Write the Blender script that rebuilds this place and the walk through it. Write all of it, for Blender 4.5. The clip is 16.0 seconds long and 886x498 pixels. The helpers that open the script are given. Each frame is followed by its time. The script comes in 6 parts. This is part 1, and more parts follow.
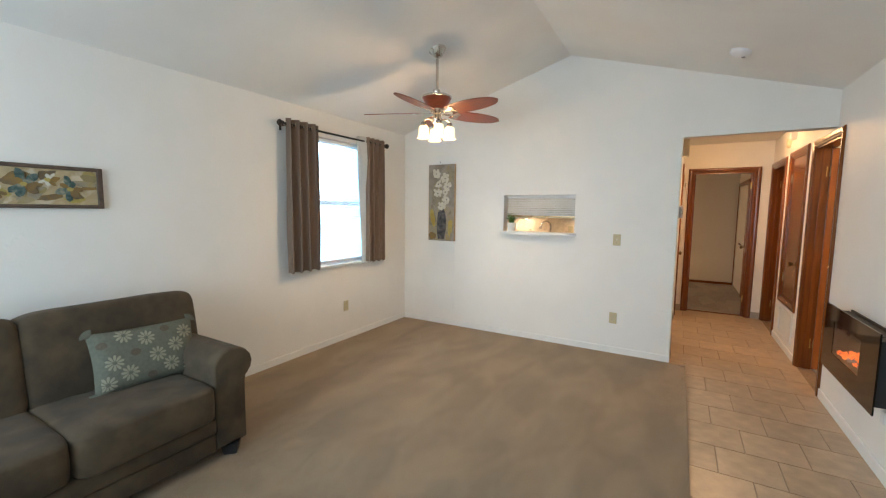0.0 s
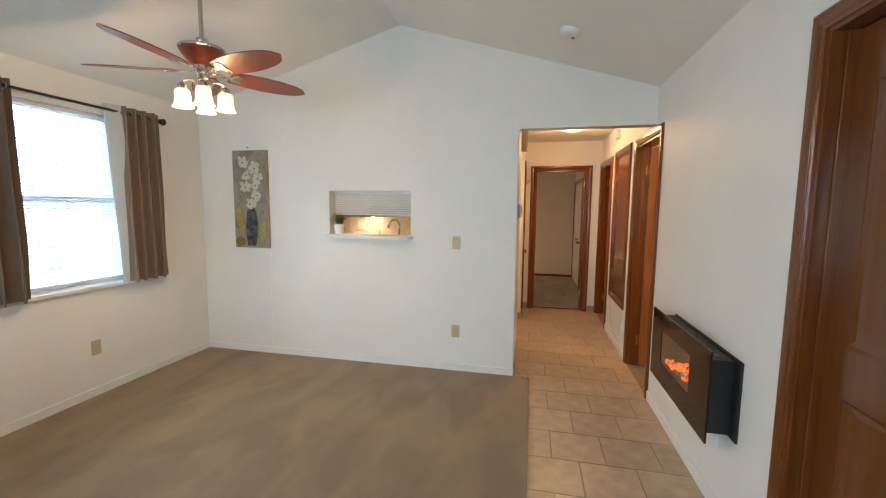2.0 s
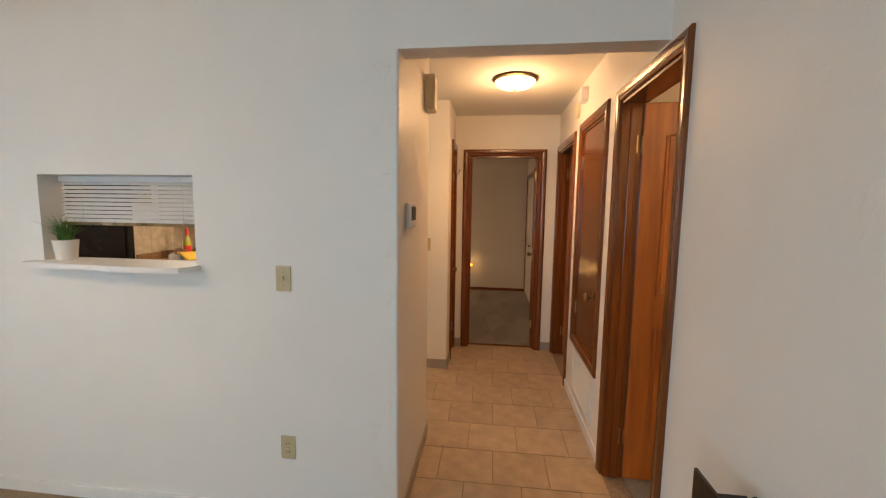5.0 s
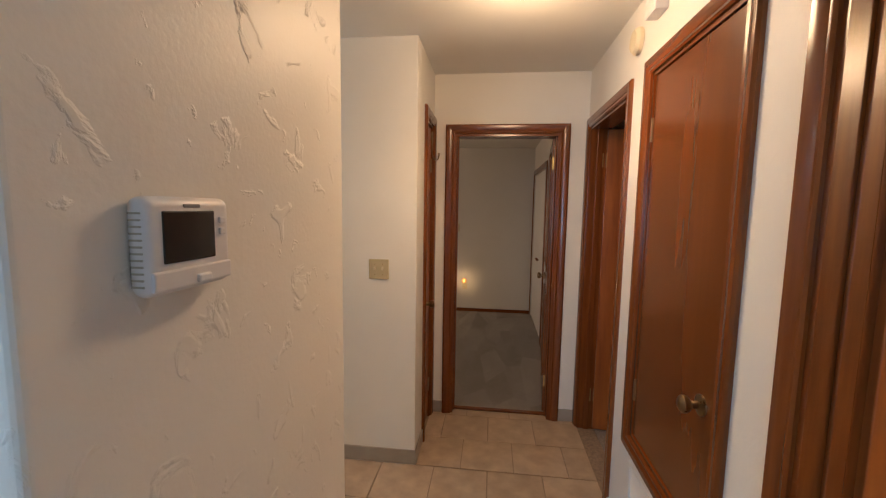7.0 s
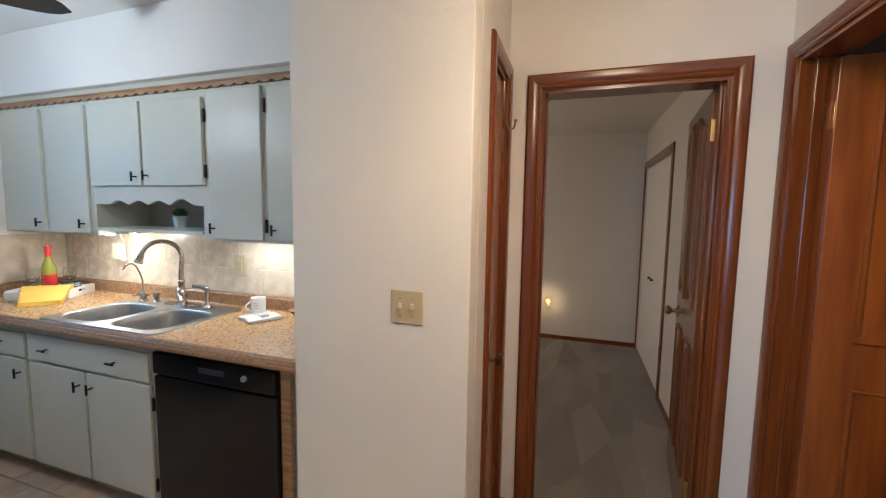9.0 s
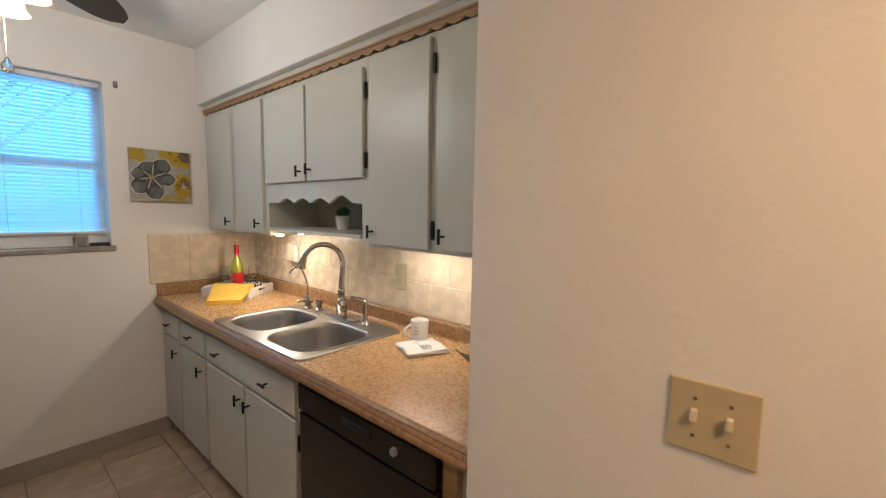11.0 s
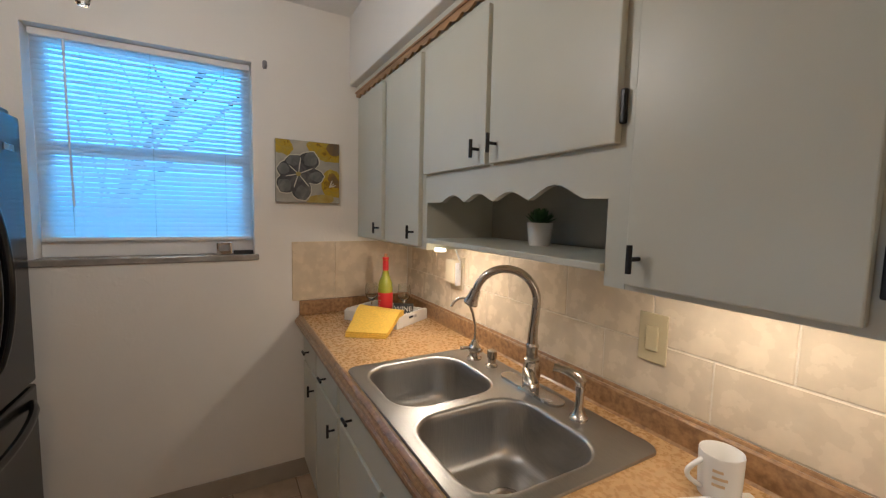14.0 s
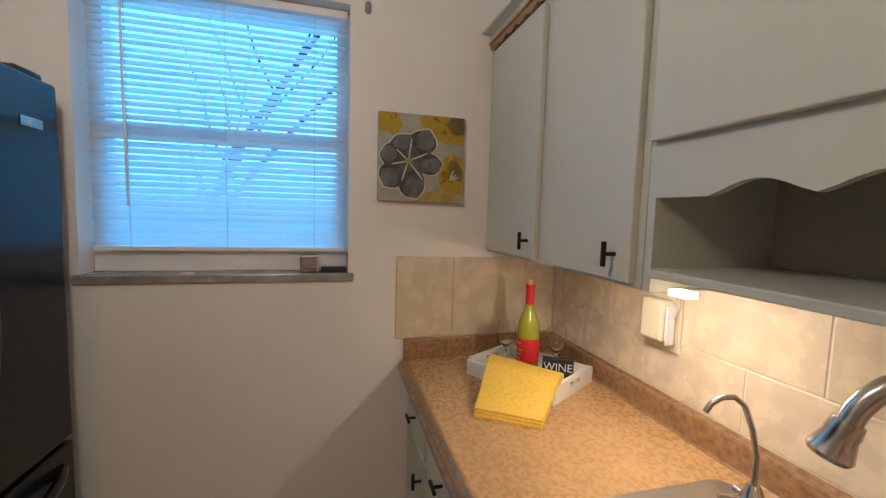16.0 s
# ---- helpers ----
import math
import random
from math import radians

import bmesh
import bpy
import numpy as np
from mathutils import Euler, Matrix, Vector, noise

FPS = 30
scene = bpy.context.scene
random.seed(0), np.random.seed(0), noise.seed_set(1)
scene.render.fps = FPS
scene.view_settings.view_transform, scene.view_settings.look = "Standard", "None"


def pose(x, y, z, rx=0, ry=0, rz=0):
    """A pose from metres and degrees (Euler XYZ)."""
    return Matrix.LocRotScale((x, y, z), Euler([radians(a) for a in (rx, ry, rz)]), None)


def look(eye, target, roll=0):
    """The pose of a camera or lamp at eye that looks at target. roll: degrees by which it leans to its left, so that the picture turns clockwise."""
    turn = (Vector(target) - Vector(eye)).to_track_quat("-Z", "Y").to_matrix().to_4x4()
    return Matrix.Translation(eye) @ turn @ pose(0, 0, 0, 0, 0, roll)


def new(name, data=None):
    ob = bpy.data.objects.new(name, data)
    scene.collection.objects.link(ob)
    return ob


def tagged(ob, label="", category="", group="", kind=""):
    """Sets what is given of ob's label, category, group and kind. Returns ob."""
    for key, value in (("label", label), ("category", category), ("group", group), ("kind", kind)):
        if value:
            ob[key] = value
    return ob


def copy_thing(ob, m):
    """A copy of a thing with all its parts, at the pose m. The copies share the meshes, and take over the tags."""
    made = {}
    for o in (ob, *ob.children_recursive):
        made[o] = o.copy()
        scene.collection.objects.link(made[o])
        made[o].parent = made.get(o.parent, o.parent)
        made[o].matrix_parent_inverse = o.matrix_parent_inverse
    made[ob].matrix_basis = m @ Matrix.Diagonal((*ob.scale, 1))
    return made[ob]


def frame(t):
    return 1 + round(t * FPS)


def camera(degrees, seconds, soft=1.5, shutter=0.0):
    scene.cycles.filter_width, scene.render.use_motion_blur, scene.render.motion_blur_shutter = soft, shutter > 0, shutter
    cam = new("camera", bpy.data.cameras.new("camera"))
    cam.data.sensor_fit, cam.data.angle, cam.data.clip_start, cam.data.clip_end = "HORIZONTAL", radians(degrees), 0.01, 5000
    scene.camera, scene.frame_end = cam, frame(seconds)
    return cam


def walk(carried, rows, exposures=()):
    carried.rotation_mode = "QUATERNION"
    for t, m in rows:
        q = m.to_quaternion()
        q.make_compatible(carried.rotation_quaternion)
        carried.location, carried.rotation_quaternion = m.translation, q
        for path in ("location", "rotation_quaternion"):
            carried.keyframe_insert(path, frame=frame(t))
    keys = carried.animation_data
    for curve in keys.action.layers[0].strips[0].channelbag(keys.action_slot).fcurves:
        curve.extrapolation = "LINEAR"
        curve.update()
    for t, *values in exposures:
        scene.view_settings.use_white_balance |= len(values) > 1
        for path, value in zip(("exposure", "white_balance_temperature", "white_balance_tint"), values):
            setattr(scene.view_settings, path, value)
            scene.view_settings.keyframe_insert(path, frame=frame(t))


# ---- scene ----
cam = camera(95.4, 16.0, soft=1.25)
PATH = [
    (0, (0.009, 0.064, 1.472), (-0.995, 1.783, 1.281), 0.6),
    (0.5, (-0.014, 0.306, 1.503), (-0.831, 2.12, 1.305), 0.4),
    (1, (-0.006, 0.498, 1.511), (-0.661, 2.377, 1.304), 0.4),
    (1.5, (0.064, 0.714, 1.521), (-0.459, 2.633, 1.314), 0.4),
    (2, (0.121, 0.959, 1.506), (-0.304, 2.903, 1.3), 0.5),
    (2.5, (0.139, 1.238, 1.522), (-0.214, 3.196, 1.312), 0.4),
    (3, (0.214, 1.512, 1.518), (-0.088, 3.478, 1.305), 0.5),
    (3.5, (0.3, 1.781, 1.529), (0.032, 3.751, 1.313), 0.5),
    (4, (0.332, 2.102, 1.524), (0.08, 4.075, 1.312), 0.6),
    (6.5, (0.479, 3.854, 1.535), (0.25, 5.829, 1.32), 0.8),
    (7, (0.429, 4.197, 1.532), (0.193, 6.173, 1.329), 0.9),
    (7.5, (0.433, 4.498, 1.531), (0.163, 6.469, 1.324), 0.9),
    (8, (0.457, 4.751, 1.521), (0.112, 6.711, 1.321), 0.9),
    (8.5, (0.394, 4.994, 1.508), (-0.071, 6.93, 1.32), 0.8),
    (9, (0.33, 5.19, 1.503), (-0.295, 7.081, 1.318), 0.9),
    (9.5, (0.278, 5.391, 1.505), (-0.535, 7.209, 1.321), 0.8),
    (10, (0.169, 5.516, 1.486), (-0.827, 7.239, 1.296), 0.8),
    (12.5, (-0.609, 5.913, 1.493), (-2.187, 7.129, 1.318), 1.3),
    (13, (-0.721, 5.944, 1.489), (-2.36, 7.077, 1.314), 1.3),
    (13.5, (-0.827, 6.026, 1.487), (-2.518, 7.078, 1.313), 1.3),
    (14, (-0.944, 6.094, 1.475), (-2.685, 7.064, 1.3), 1.3),
    (14.5, (-1.104, 6.134, 1.485), (-2.891, 7.017, 1.315), 1.5),
    (15, (-1.274, 6.161, 1.487), (-3.106, 6.947, 1.319), 1.6),
    (15.5, (-1.471, 6.191, 1.483), (-3.345, 6.87, 1.318), 1.6),
    (16, (-1.679, 6.199, 1.471), (-3.601, 6.722, 1.302), 1.7),
]
EXPOSURES = [(0, 0.0, 7200, 14), (1.5, -0.08, 7100, 13), (3.0, -0.22, 7500, 15), (3.5, -0.28, 7300, 15), (4.0, -0.28, 7300, 16), (6.5, -0.44, 7700, 17), (7.0, -0.34, 5600, 9), (7.5, -0.18, 5000, 5),
             (8.5, -0.02, 4450, -2), (9.0, 0.02, 4800, 4), (10.0, -0.08, 5700, 11), (12.5, -0.74, 6100, 12), (14.0, -0.76, 6100, 13), (16.0, -0.74, 6300, 15)]
walk(cam, [(t, look(eye, target, roll)) for t, eye, target, roll in PATH], EXPOSURES)

# ---------------------------------------------------------------- light
W = bpy.data.worlds.new("World")
scene.world = W
W.use_nodes = True
wn = W.node_tree
sky = wn.nodes.new("ShaderNodeTexSky")
sky.sky_type = 'NISHITA'
sky.sun_disc = False
sky.sun_elevation, sky.sun_rotation = radians(48), radians(110)
wn.links.new(sky.outputs[0], wn.nodes["Background"].inputs[0])
wn.nodes["Background"].inputs[1].default_value = 0.12


def lamp(name, kind, m, energy, color, size=0.1, size_y=None):
    d = bpy.data.lights.new(name, kind)
    d.energy, d.color = energy, color
    if kind == 'AREA':
        d.shape, d.size, d.size_y = 'RECTANGLE', size, size_y or size
    elif kind == 'SPOT':
        d.spot_size, d.spot_blend, d.shadow_soft_size = radians(165), 0.9, size
    elif kind == 'SUN':
        d.angle = size
    else:
        d.shadow_soft_size = size
    ob = new(name, d)
    ob.matrix_world = m
    return ob


WARM = (1.0, 0.61, 0.30)
WARM2 = (1.0, 0.74, 0.46)
DAY = (0.55, 0.785, 1.0)
BLUE = (0.04, 0.49, 1.0)
LED = (1.0, 0.93, 0.83)
SOFTWARM = (1.0, 0.85, 0.66)
lamp("sun", 'SUN', look((6, 2, 8), (0, 0, 0)), 3.0, (1, 0.95, 0.88), radians(0.5))
lamp("daylight_back_window", 'AREA', look((-1.7, -1.78, 1.45), (-1.5, 3, 1.2)), 108, DAY, 2.3, 1.3)
lamp("daylight_living_window", 'AREA', look((-3.75, 3.28, 1.6), (0, 3.28, 1.45)), 74, DAY, 1.3, 1.6)
lamp("daylight_kitchen_window", 'AREA', look((-5.2, 5.84, 1.8), (0, 5.84, 1.65)), 235, BLUE, 3.0, 2.6)
# warm fill added to brighten the bedroom; no known source stands there
lamp("bedroom_fill_lamp", 'AREA', look((-1.86, 8.8, 1.5), (1, 8.8, 1.2)), 15, (1.0, 0.62, 0.33), 1.2, 1.0)
lamp("fan_light_bulbs", 'SPOT', pose(-1.87, 3.15, 2.16), 40, WARM2, 0.12)
lamp("fan_light_upward_share", 'POINT', pose(-1.87, 3.15, 2.10), 14, WARM2, 0.10)
lamp("hall_light_bulb", 'POINT', pose(0.545, 5.88, 2.26), 18, WARM, 0.11)
lamp("hall_light_downward", 'SPOT', pose(0.545, 5.88, 2.28), 44, WARM, 0.11)
lamp("side_room_bulb", 'POINT', pose(2.25, 3.45, 2.30), 40, WARM, 0.10)
lamp("kitchen_fan_bulb", 'POINT', pose(-2.1, 5.8, 2.10), 21, LED, 0.06)
lamp("counter_light_1", 'AREA', pose(-2.42, 6.862, 1.332), 2.8, SOFTWARM, 0.34, 0.02)
lamp("counter_light_1_tube", 'POINT', pose(-2.36, 6.862, 1.322), 3.6, SOFTWARM, 0.012)
lamp("counter_light_2", 'AREA', pose(-1.30, 6.95, 1.332), 2.4, SOFTWARM, 0.40, 0.025)
lamp("bedroom_nightlight_bulb", 'POINT', pose(0.05, 9.98, 0.475), 1.0, (1, 0.6, 0.25), 0.02)
lamp("kitchen_nightlight_bulb", 'POINT', pose(-0.862, 7.0, 1.25), 0.12, (1, 0.42, 0.15), 0.02)


# ---------------------------------------------------------------- materials
def mat(name, color, rough=0.5, metal=0.0, vary=0.12, scale=8.0, stretch=(1, 1, 1), bump=0.0, bscale=60.0, rvary=0.1,
        alpha=1.0, transmission=0.0, ior=1.45, coat=0.0, second=None, detail=6.0, emit=0.0, sheen=0.0, bdist=0.004, big=0.0, bigscale=1.6, bigstretch=(1, 1, 1)):
    m = bpy.data.materials.new(name)
    m.use_nodes = True
    nt = m.node_tree
    p = nt.nodes["Principled BSDF"]
    tc = nt.nodes.new("ShaderNodeTexCoord")
    mp = nt.nodes.new("ShaderNodeMapping")
    mp.inputs["Scale"].default_value = stretch
    nt.links.new(tc.outputs["Object"], mp.inputs[0])
    n = nt.nodes.new("ShaderNodeTexNoise")
    n.inputs["Scale"].default_value, n.inputs["Detail"].default_value = scale, detail
    nt.links.new(mp.outputs[0], n.inputs["Vector"])
    r = nt.nodes.new("ShaderNodeValToRGB")
    c1 = tuple(min(1, c * (1 + vary)) for c in color)
    c0 = second or tuple(c * (1 - vary) for c in color)
    r.color_ramp.elements[0].position, r.color_ramp.elements[1].position = 0.32, 0.68
    r.color_ramp.elements[0].color, r.color_ramp.elements[1].color = (*c0, 1), (*c1, 1)
    nt.links.new(n.outputs["Fac"], r.inputs[0])
    col = r.outputs[0]
    if big:
        n2 = nt.nodes.new("ShaderNodeTexNoise")
        n2.inputs["Scale"].default_value, n2.inputs["Detail"].default_value, n2.inputs["Distortion"].default_value = bigscale, 4, 0.6
        mp2 = nt.nodes.new("ShaderNodeMapping")
        mp2.inputs["Scale"].default_value = bigstretch
        nt.links.new(tc.outputs["Object"], mp2.inputs[0])
        nt.links.new(mp2.outputs[0], n2.inputs["Vector"])
        mx = nt.nodes.new("ShaderNodeMix")
        mx.data_type, mx.blend_type = 'RGBA', 'MULTIPLY'
        r2 = nt.nodes.new("ShaderNodeValToRGB")
        r2.color_ramp.elements[0].position, r2.color_ramp.elements[1].position = 0.38, 0.62
        r2.color_ramp.elements[0].color = (1 - big, 1 - big, 1 - big, 1)
        nt.links.new(n2.outputs["Fac"], r2.inputs[0])
        mx.inputs[0].default_value = 1
        nt.links.new(col, mx.inputs[6])
        nt.links.new(r2.outputs[0], mx.inputs[7])
        col = mx.outputs[2]
    nt.links.new(col, p.inputs["Base Color"])
    p.inputs["Metallic"].default_value = metal
    mr = nt.nodes.new("ShaderNodeMapRange")
    mr.inputs[3].default_value, mr.inputs[4].default_value = max(0.02, rough - rvary), min(1, rough + rvary)
    nt.links.new(n.outputs["Fac"], mr.inputs[0])
    nt.links.new(mr.outputs[0], p.inputs["Roughness"])
    p.inputs["Transmission Weight"].default_value = transmission
    p.inputs["IOR"].default_value = ior
    p.inputs["Coat Weight"].default_value = coat
    p.inputs["Coat Roughness"].default_value = 0.22
    p.inputs["Sheen Weight"].default_value = sheen
    if emit:
        p.inputs["Emission Strength"].default_value = emit
        nt.links.new(col, p.inputs["Emission Color"])
    if bump:
        b = nt.nodes.new("ShaderNodeTexNoise")
        b.inputs["Scale"].default_value, b.inputs["Detail"].default_value = bscale, 4
        nt.links.new(tc.outputs["Object"], b.inputs["Vector"])
        bp = nt.nodes.new("ShaderNodeBump")
        bp.inputs["Strength"].default_value, bp.inputs["Distance"].default_value = bump, bdist
        nt.links.new(b.outputs["Fac"], bp.inputs["Height"])
        nt.links.new(bp.outputs[0], p.inputs["Normal"])
    return m


def per_object(m, amount):
    """Vary a material's colour a little from object to object."""
    nt = m.node_tree
    p = nt.nodes["Principled BSDF"]
    src = p.inputs["Base Color"].links[0].from_socket
    oi = nt.nodes.new("ShaderNodeObjectInfo")
    hs = nt.nodes.new("ShaderNodeHueSaturation")
    mr = nt.nodes.new("ShaderNodeMapRange")
    mr.inputs[3].default_value, mr.inputs[4].default_value = 1 - amount, 1 + amount
    nt.links.new(oi.outputs["Random"], mr.inputs[0])
    nt.links.new(mr.outputs[0], hs.inputs["Value"])
    nt.links.new(src, hs.inputs["Color"])
    nt.links.new(hs.outputs[0], p.inputs["Base Color"])
    return m


def plaster(name, color, rough=0.6, relief=0.35):
    """Hand-trowelled wall paint: fine orange peel and sparse raised trowel marks."""
    m = mat(name, color, rough, vary=0.02, scale=3, rvary=0.06)
    nt = m.node_tree
    p = nt.nodes["Principled BSDF"]
    tc = nt.nodes.new("ShaderNodeTexCoord")
    fine = nt.nodes.new("ShaderNodeTexNoise")
    fine.inputs["Scale"].default_value, fine.inputs["Detail"].default_value = 90, 3
    blot = nt.nodes.new("ShaderNodeTexNoise")
    blot.inputs["Scale"].default_value, blot.inputs["Detail"].default_value, blot.inputs["Distortion"].default_value = 13.0, 6, 0.7
    ramp = nt.nodes.new("ShaderNodeValToRGB")
    ramp.color_ramp.elements[0].position, ramp.color_ramp.elements[1].position = 0.60, 0.66
    nt.links.new(tc.outputs["Object"], fine.inputs["Vector"])
    nt.links.new(tc.outputs["Object"], blot.inputs["Vector"])
    nt.links.new(blot.outputs["Fac"], ramp.inputs[0])
    b1, b2 = nt.nodes.new("ShaderNodeBump"), nt.nodes.new("ShaderNodeBump")
    b1.inputs["Strength"].default_value, b1.inputs["Distance"].default_value = 0.25, 0.002
    b2.inputs["Strength"].default_value, b2.inputs["Distance"].default_value = relief, 0.006
    nt.links.new(fine.outputs["Fac"], b1.inputs["Height"])
    nt.links.new(ramp.outputs[0], b2.inputs["Height"])
    nt.links.new(b1.outputs[0], b2.inputs["Normal"])
    nt.links.new(b2.outputs[0], p.inputs["Normal"])
    return m


def translucent(name, color, weight=0.5, rough=0.5):
    """Thin stuff that glows a little when lit from behind."""
    m = mat(name, color, rough, vary=0.04, scale=30)
    nt = m.node_tree
    p = nt.nodes["Principled BSDF"]
    t = nt.nodes.new("ShaderNodeBsdfTranslucent")
    t.inputs[0].default_value = (*color, 1)
    mx = nt.nodes.new("ShaderNodeMixShader")
    mx.inputs[0].default_value = weight
    nt.links.new(p.outputs[0], mx.inputs[1])
    nt.links.new(t.outputs[0], mx.inputs[2])
    nt.links.new(mx.outputs[0], nt.nodes["Material Output"].inputs[0])
    return m


WALL = plaster("wall_paint", (0.80, 0.78, 0.74), 0.5, 0.10)
HALLWALL = plaster("hall_wall_paint", (0.80, 0.78, 0.73), 0.45, 0.45)
SMOOTHWALL = plaster("smooth_hall_paint", (0.80, 0.78, 0.73), 0.5, 0.10)
CEIL = plaster("ceiling_paint", (0.80, 0.79, 0.76), 0.7, 0.12)
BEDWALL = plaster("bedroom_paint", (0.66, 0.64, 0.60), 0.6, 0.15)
WHITE = mat("white_trim_paint", (0.80, 0.79, 0.76), 0.35, vary=0.03, bump=0.08)
GREYBASE = mat("grey_baseboard_vinyl", (0.36, 0.32, 0.27), 0.5, vary=0.08)
CARPET = mat("beige_carpet", (0.362, 0.250, 0.148), 0.95, vary=0.18, scale=230, bump=0.9, bscale=420, bdist=0.008, detail=3, big=0.24, bigscale=3.0, bigstretch=(1.3, 0.6, 1), sheen=0.15)
GREYCARPET = mat("grey_carpet", (0.25, 0.225, 0.205), 0.95, vary=0.2, scale=240, bump=0.9, bscale=380, bdist=0.008, detail=3, big=0.2, bigscale=2.6, bigstretch=(1.3, 0.5, 1), sheen=0.2)
def vacuum_tracks(m, depth):
    """Straight-edged light and dark strokes that a vacuum cleaner leaves in a cut pile."""
    nt = m.node_tree
    p = nt.nodes["Principled BSDF"]
    src = p.inputs["Base Color"].links[0].from_socket
    tc, mp = nt.nodes.new("ShaderNodeTexCoord"), nt.nodes.new("ShaderNodeMapping")
    mp.inputs["Scale"].default_value, mp.inputs["Rotation"].default_value = (4.2, 1.2, 1), (0, 0, radians(24))
    vo = nt.nodes.new("ShaderNodeTexVoronoi")
    vo.inputs["Scale"].default_value = 1.0
    mr, mx = nt.nodes.new("ShaderNodeMapRange"), nt.nodes.new("ShaderNodeMix")
    mr.inputs[3].default_value, mr.inputs[4].default_value = 1 - depth, 1 + depth
    mx.data_type, mx.blend_type = 'RGBA', 'MULTIPLY'
    mx.inputs[0].default_value = 1
    nt.links.new(tc.outputs["Object"], mp.inputs[0])
    nt.links.new(mp.outputs[0], vo.inputs["Vector"])
    nt.links.new(vo.outputs["Color"], mr.inputs[0])
    nt.links.new(src, mx.inputs[6])
    nt.links.new(mr.outputs[0], mx.inputs[7])
    nt.links.new(mx.outputs[2], p.inputs["Base Color"])
    return m


vacuum_tracks(GREYCARPET, 0.26)
TILE = per_object(mat("beige_floor_tile", (0.47, 0.355, 0.25), 0.32, vary=0.13, scale=11, bump=0.15, bscale=26, big=0.10, bigscale=5), 0.07)
GROUT = mat("floor_grout", (0.27, 0.20, 0.145), 0.9, vary=0.2, scale=60)
WOOD = mat("stained_wood", (0.185, 0.051, 0.008), 0.22, vary=0.08, scale=4, stretch=(12, 12, 0.8), rvary=0.05, coat=0.35, second=(0.13, 0.034, 0.006), bump=0.015, bscale=40)
WOODH = mat("stained_wood_head", (0.185, 0.051, 0.008), 0.22, vary=0.08, scale=4, stretch=(0.8, 12, 12), rvary=0.05, coat=0.35, second=(0.13, 0.034, 0.006), bump=0.015, bscale=40)
DOORWOOD = mat("door_wood", (0.36, 0.112, 0.017), 0.33, vary=0.08, scale=3, stretch=(9, 9, 0.7), rvary=0.05, coat=0.35, second=(0.24, 0.066, 0.014), bump=0.015, bscale=40)
# dark wood of the flush door; also carries the shade on door_6
FLUSHSHADEWOOD = mat("flush_and_shaded_door_wood", (0.155, 0.045, 0.007), 0.20, vary=0.03, scale=2, stretch=(9, 9, 0.5), rvary=0.015, coat=0.4, second=(0.13, 0.038, 0.0065), detail=3)
OAK = mat("raw_oak", (0.40, 0.245, 0.125), 0.5, vary=0.2, scale=5, stretch=(1, 14, 14), second=(0.26, 0.145, 0.07))
MARBLE = mat("grey_marble_sill", (0.34, 0.31, 0.28), 0.25, vary=0.25, scale=14, detail=9, big=0.2, bigscale=5)
CAB = mat("pale_cabinet_paint", (0.58, 0.58, 0.50), 0.38, vary=0.025, scale=4, bump=0.06, bscale=120)
# cabinet paint darkened to carry the shade inside recesses
RECESS_SHADE = mat("recess_shade_tone", (0.40, 0.38, 0.32), 0.5, vary=0.05)
BLACK = mat("black_metal", (0.012, 0.012, 0.013), 0.35, metal=0.3, vary=0.2)
BLACKGLOSS = mat("black_appliance", (0.010, 0.010, 0.011), 0.16, vary=0.1, rvary=0.03)
BLACKMATTE = mat("black_plastic", (0.018, 0.018, 0.019), 0.5, vary=0.2)
FRIDGE = mat("black_fridge_steel", (0.03, 0.032, 0.034), 0.22, metal=0.6, vary=0.1, rvary=0.04)
STEEL = mat("brushed_steel", (0.42, 0.41, 0.39), 0.38, metal=1.0, vary=0.08, scale=20, stretch=(1, 30, 1), rvary=0.07)
NICKEL = mat("brushed_nickel", (0.52, 0.48, 0.43), 0.26, metal=1.0, vary=0.06)
BRASS = mat("aged_brass", (0.50, 0.33, 0.11), 0.32, metal=1.0, vary=0.2, scale=30)
BRONZE = mat("antique_brass", (0.30, 0.21, 0.11), 0.3, metal=1.0, vary=0.2, scale=30)
COUNTER = mat("tan_laminate", (0.56, 0.345, 0.155), 0.28, vary=0.03, scale=85, second=(0.47, 0.275, 0.118), detail=6, bump=0.02, big=0.10, bigscale=16)
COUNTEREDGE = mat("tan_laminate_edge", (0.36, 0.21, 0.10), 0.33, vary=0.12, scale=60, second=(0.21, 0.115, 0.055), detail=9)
SPLASHTILE = per_object(mat("beige_wall_tile", (0.70, 0.585, 0.43), 0.27, vary=0.07, scale=14, big=0.09, bigscale=6, rvary=0.06, bump=0.06, bscale=18), 0.025)
WALLGROUT = mat("wall_tile_grout", (0.72, 0.64, 0.52), 0.8, vary=0.05)
CURTAIN = translucent("taupe_curtain_cloth", (0.22, 0.155, 0.115), 0.12, 0.9)
LINING = translucent("pale_curtain_lining", (0.62, 0.60, 0.56), 0.3, 0.9)
SLAT = translucent("white_blind_slat", (0.80, 0.82, 0.84), 0.55, 0.4)
SLATOPAQUE = mat("white_blind_slat_inner", (0.74, 0.75, 0.75), 0.4, vary=0.04)
VINYL = mat("white_window_vinyl", (0.78, 0.78, 0.78), 0.35, vary=0.03)
GLASS = mat("window_glass", (1, 1, 1), 0.02, vary=0.0, rvary=0.0, transmission=1.0, ior=1.45)
CLEARGLASS = mat("clear_glass", (0.95, 0.98, 0.97), 0.02, vary=0.0, rvary=0.0, transmission=1.0, ior=1.45)
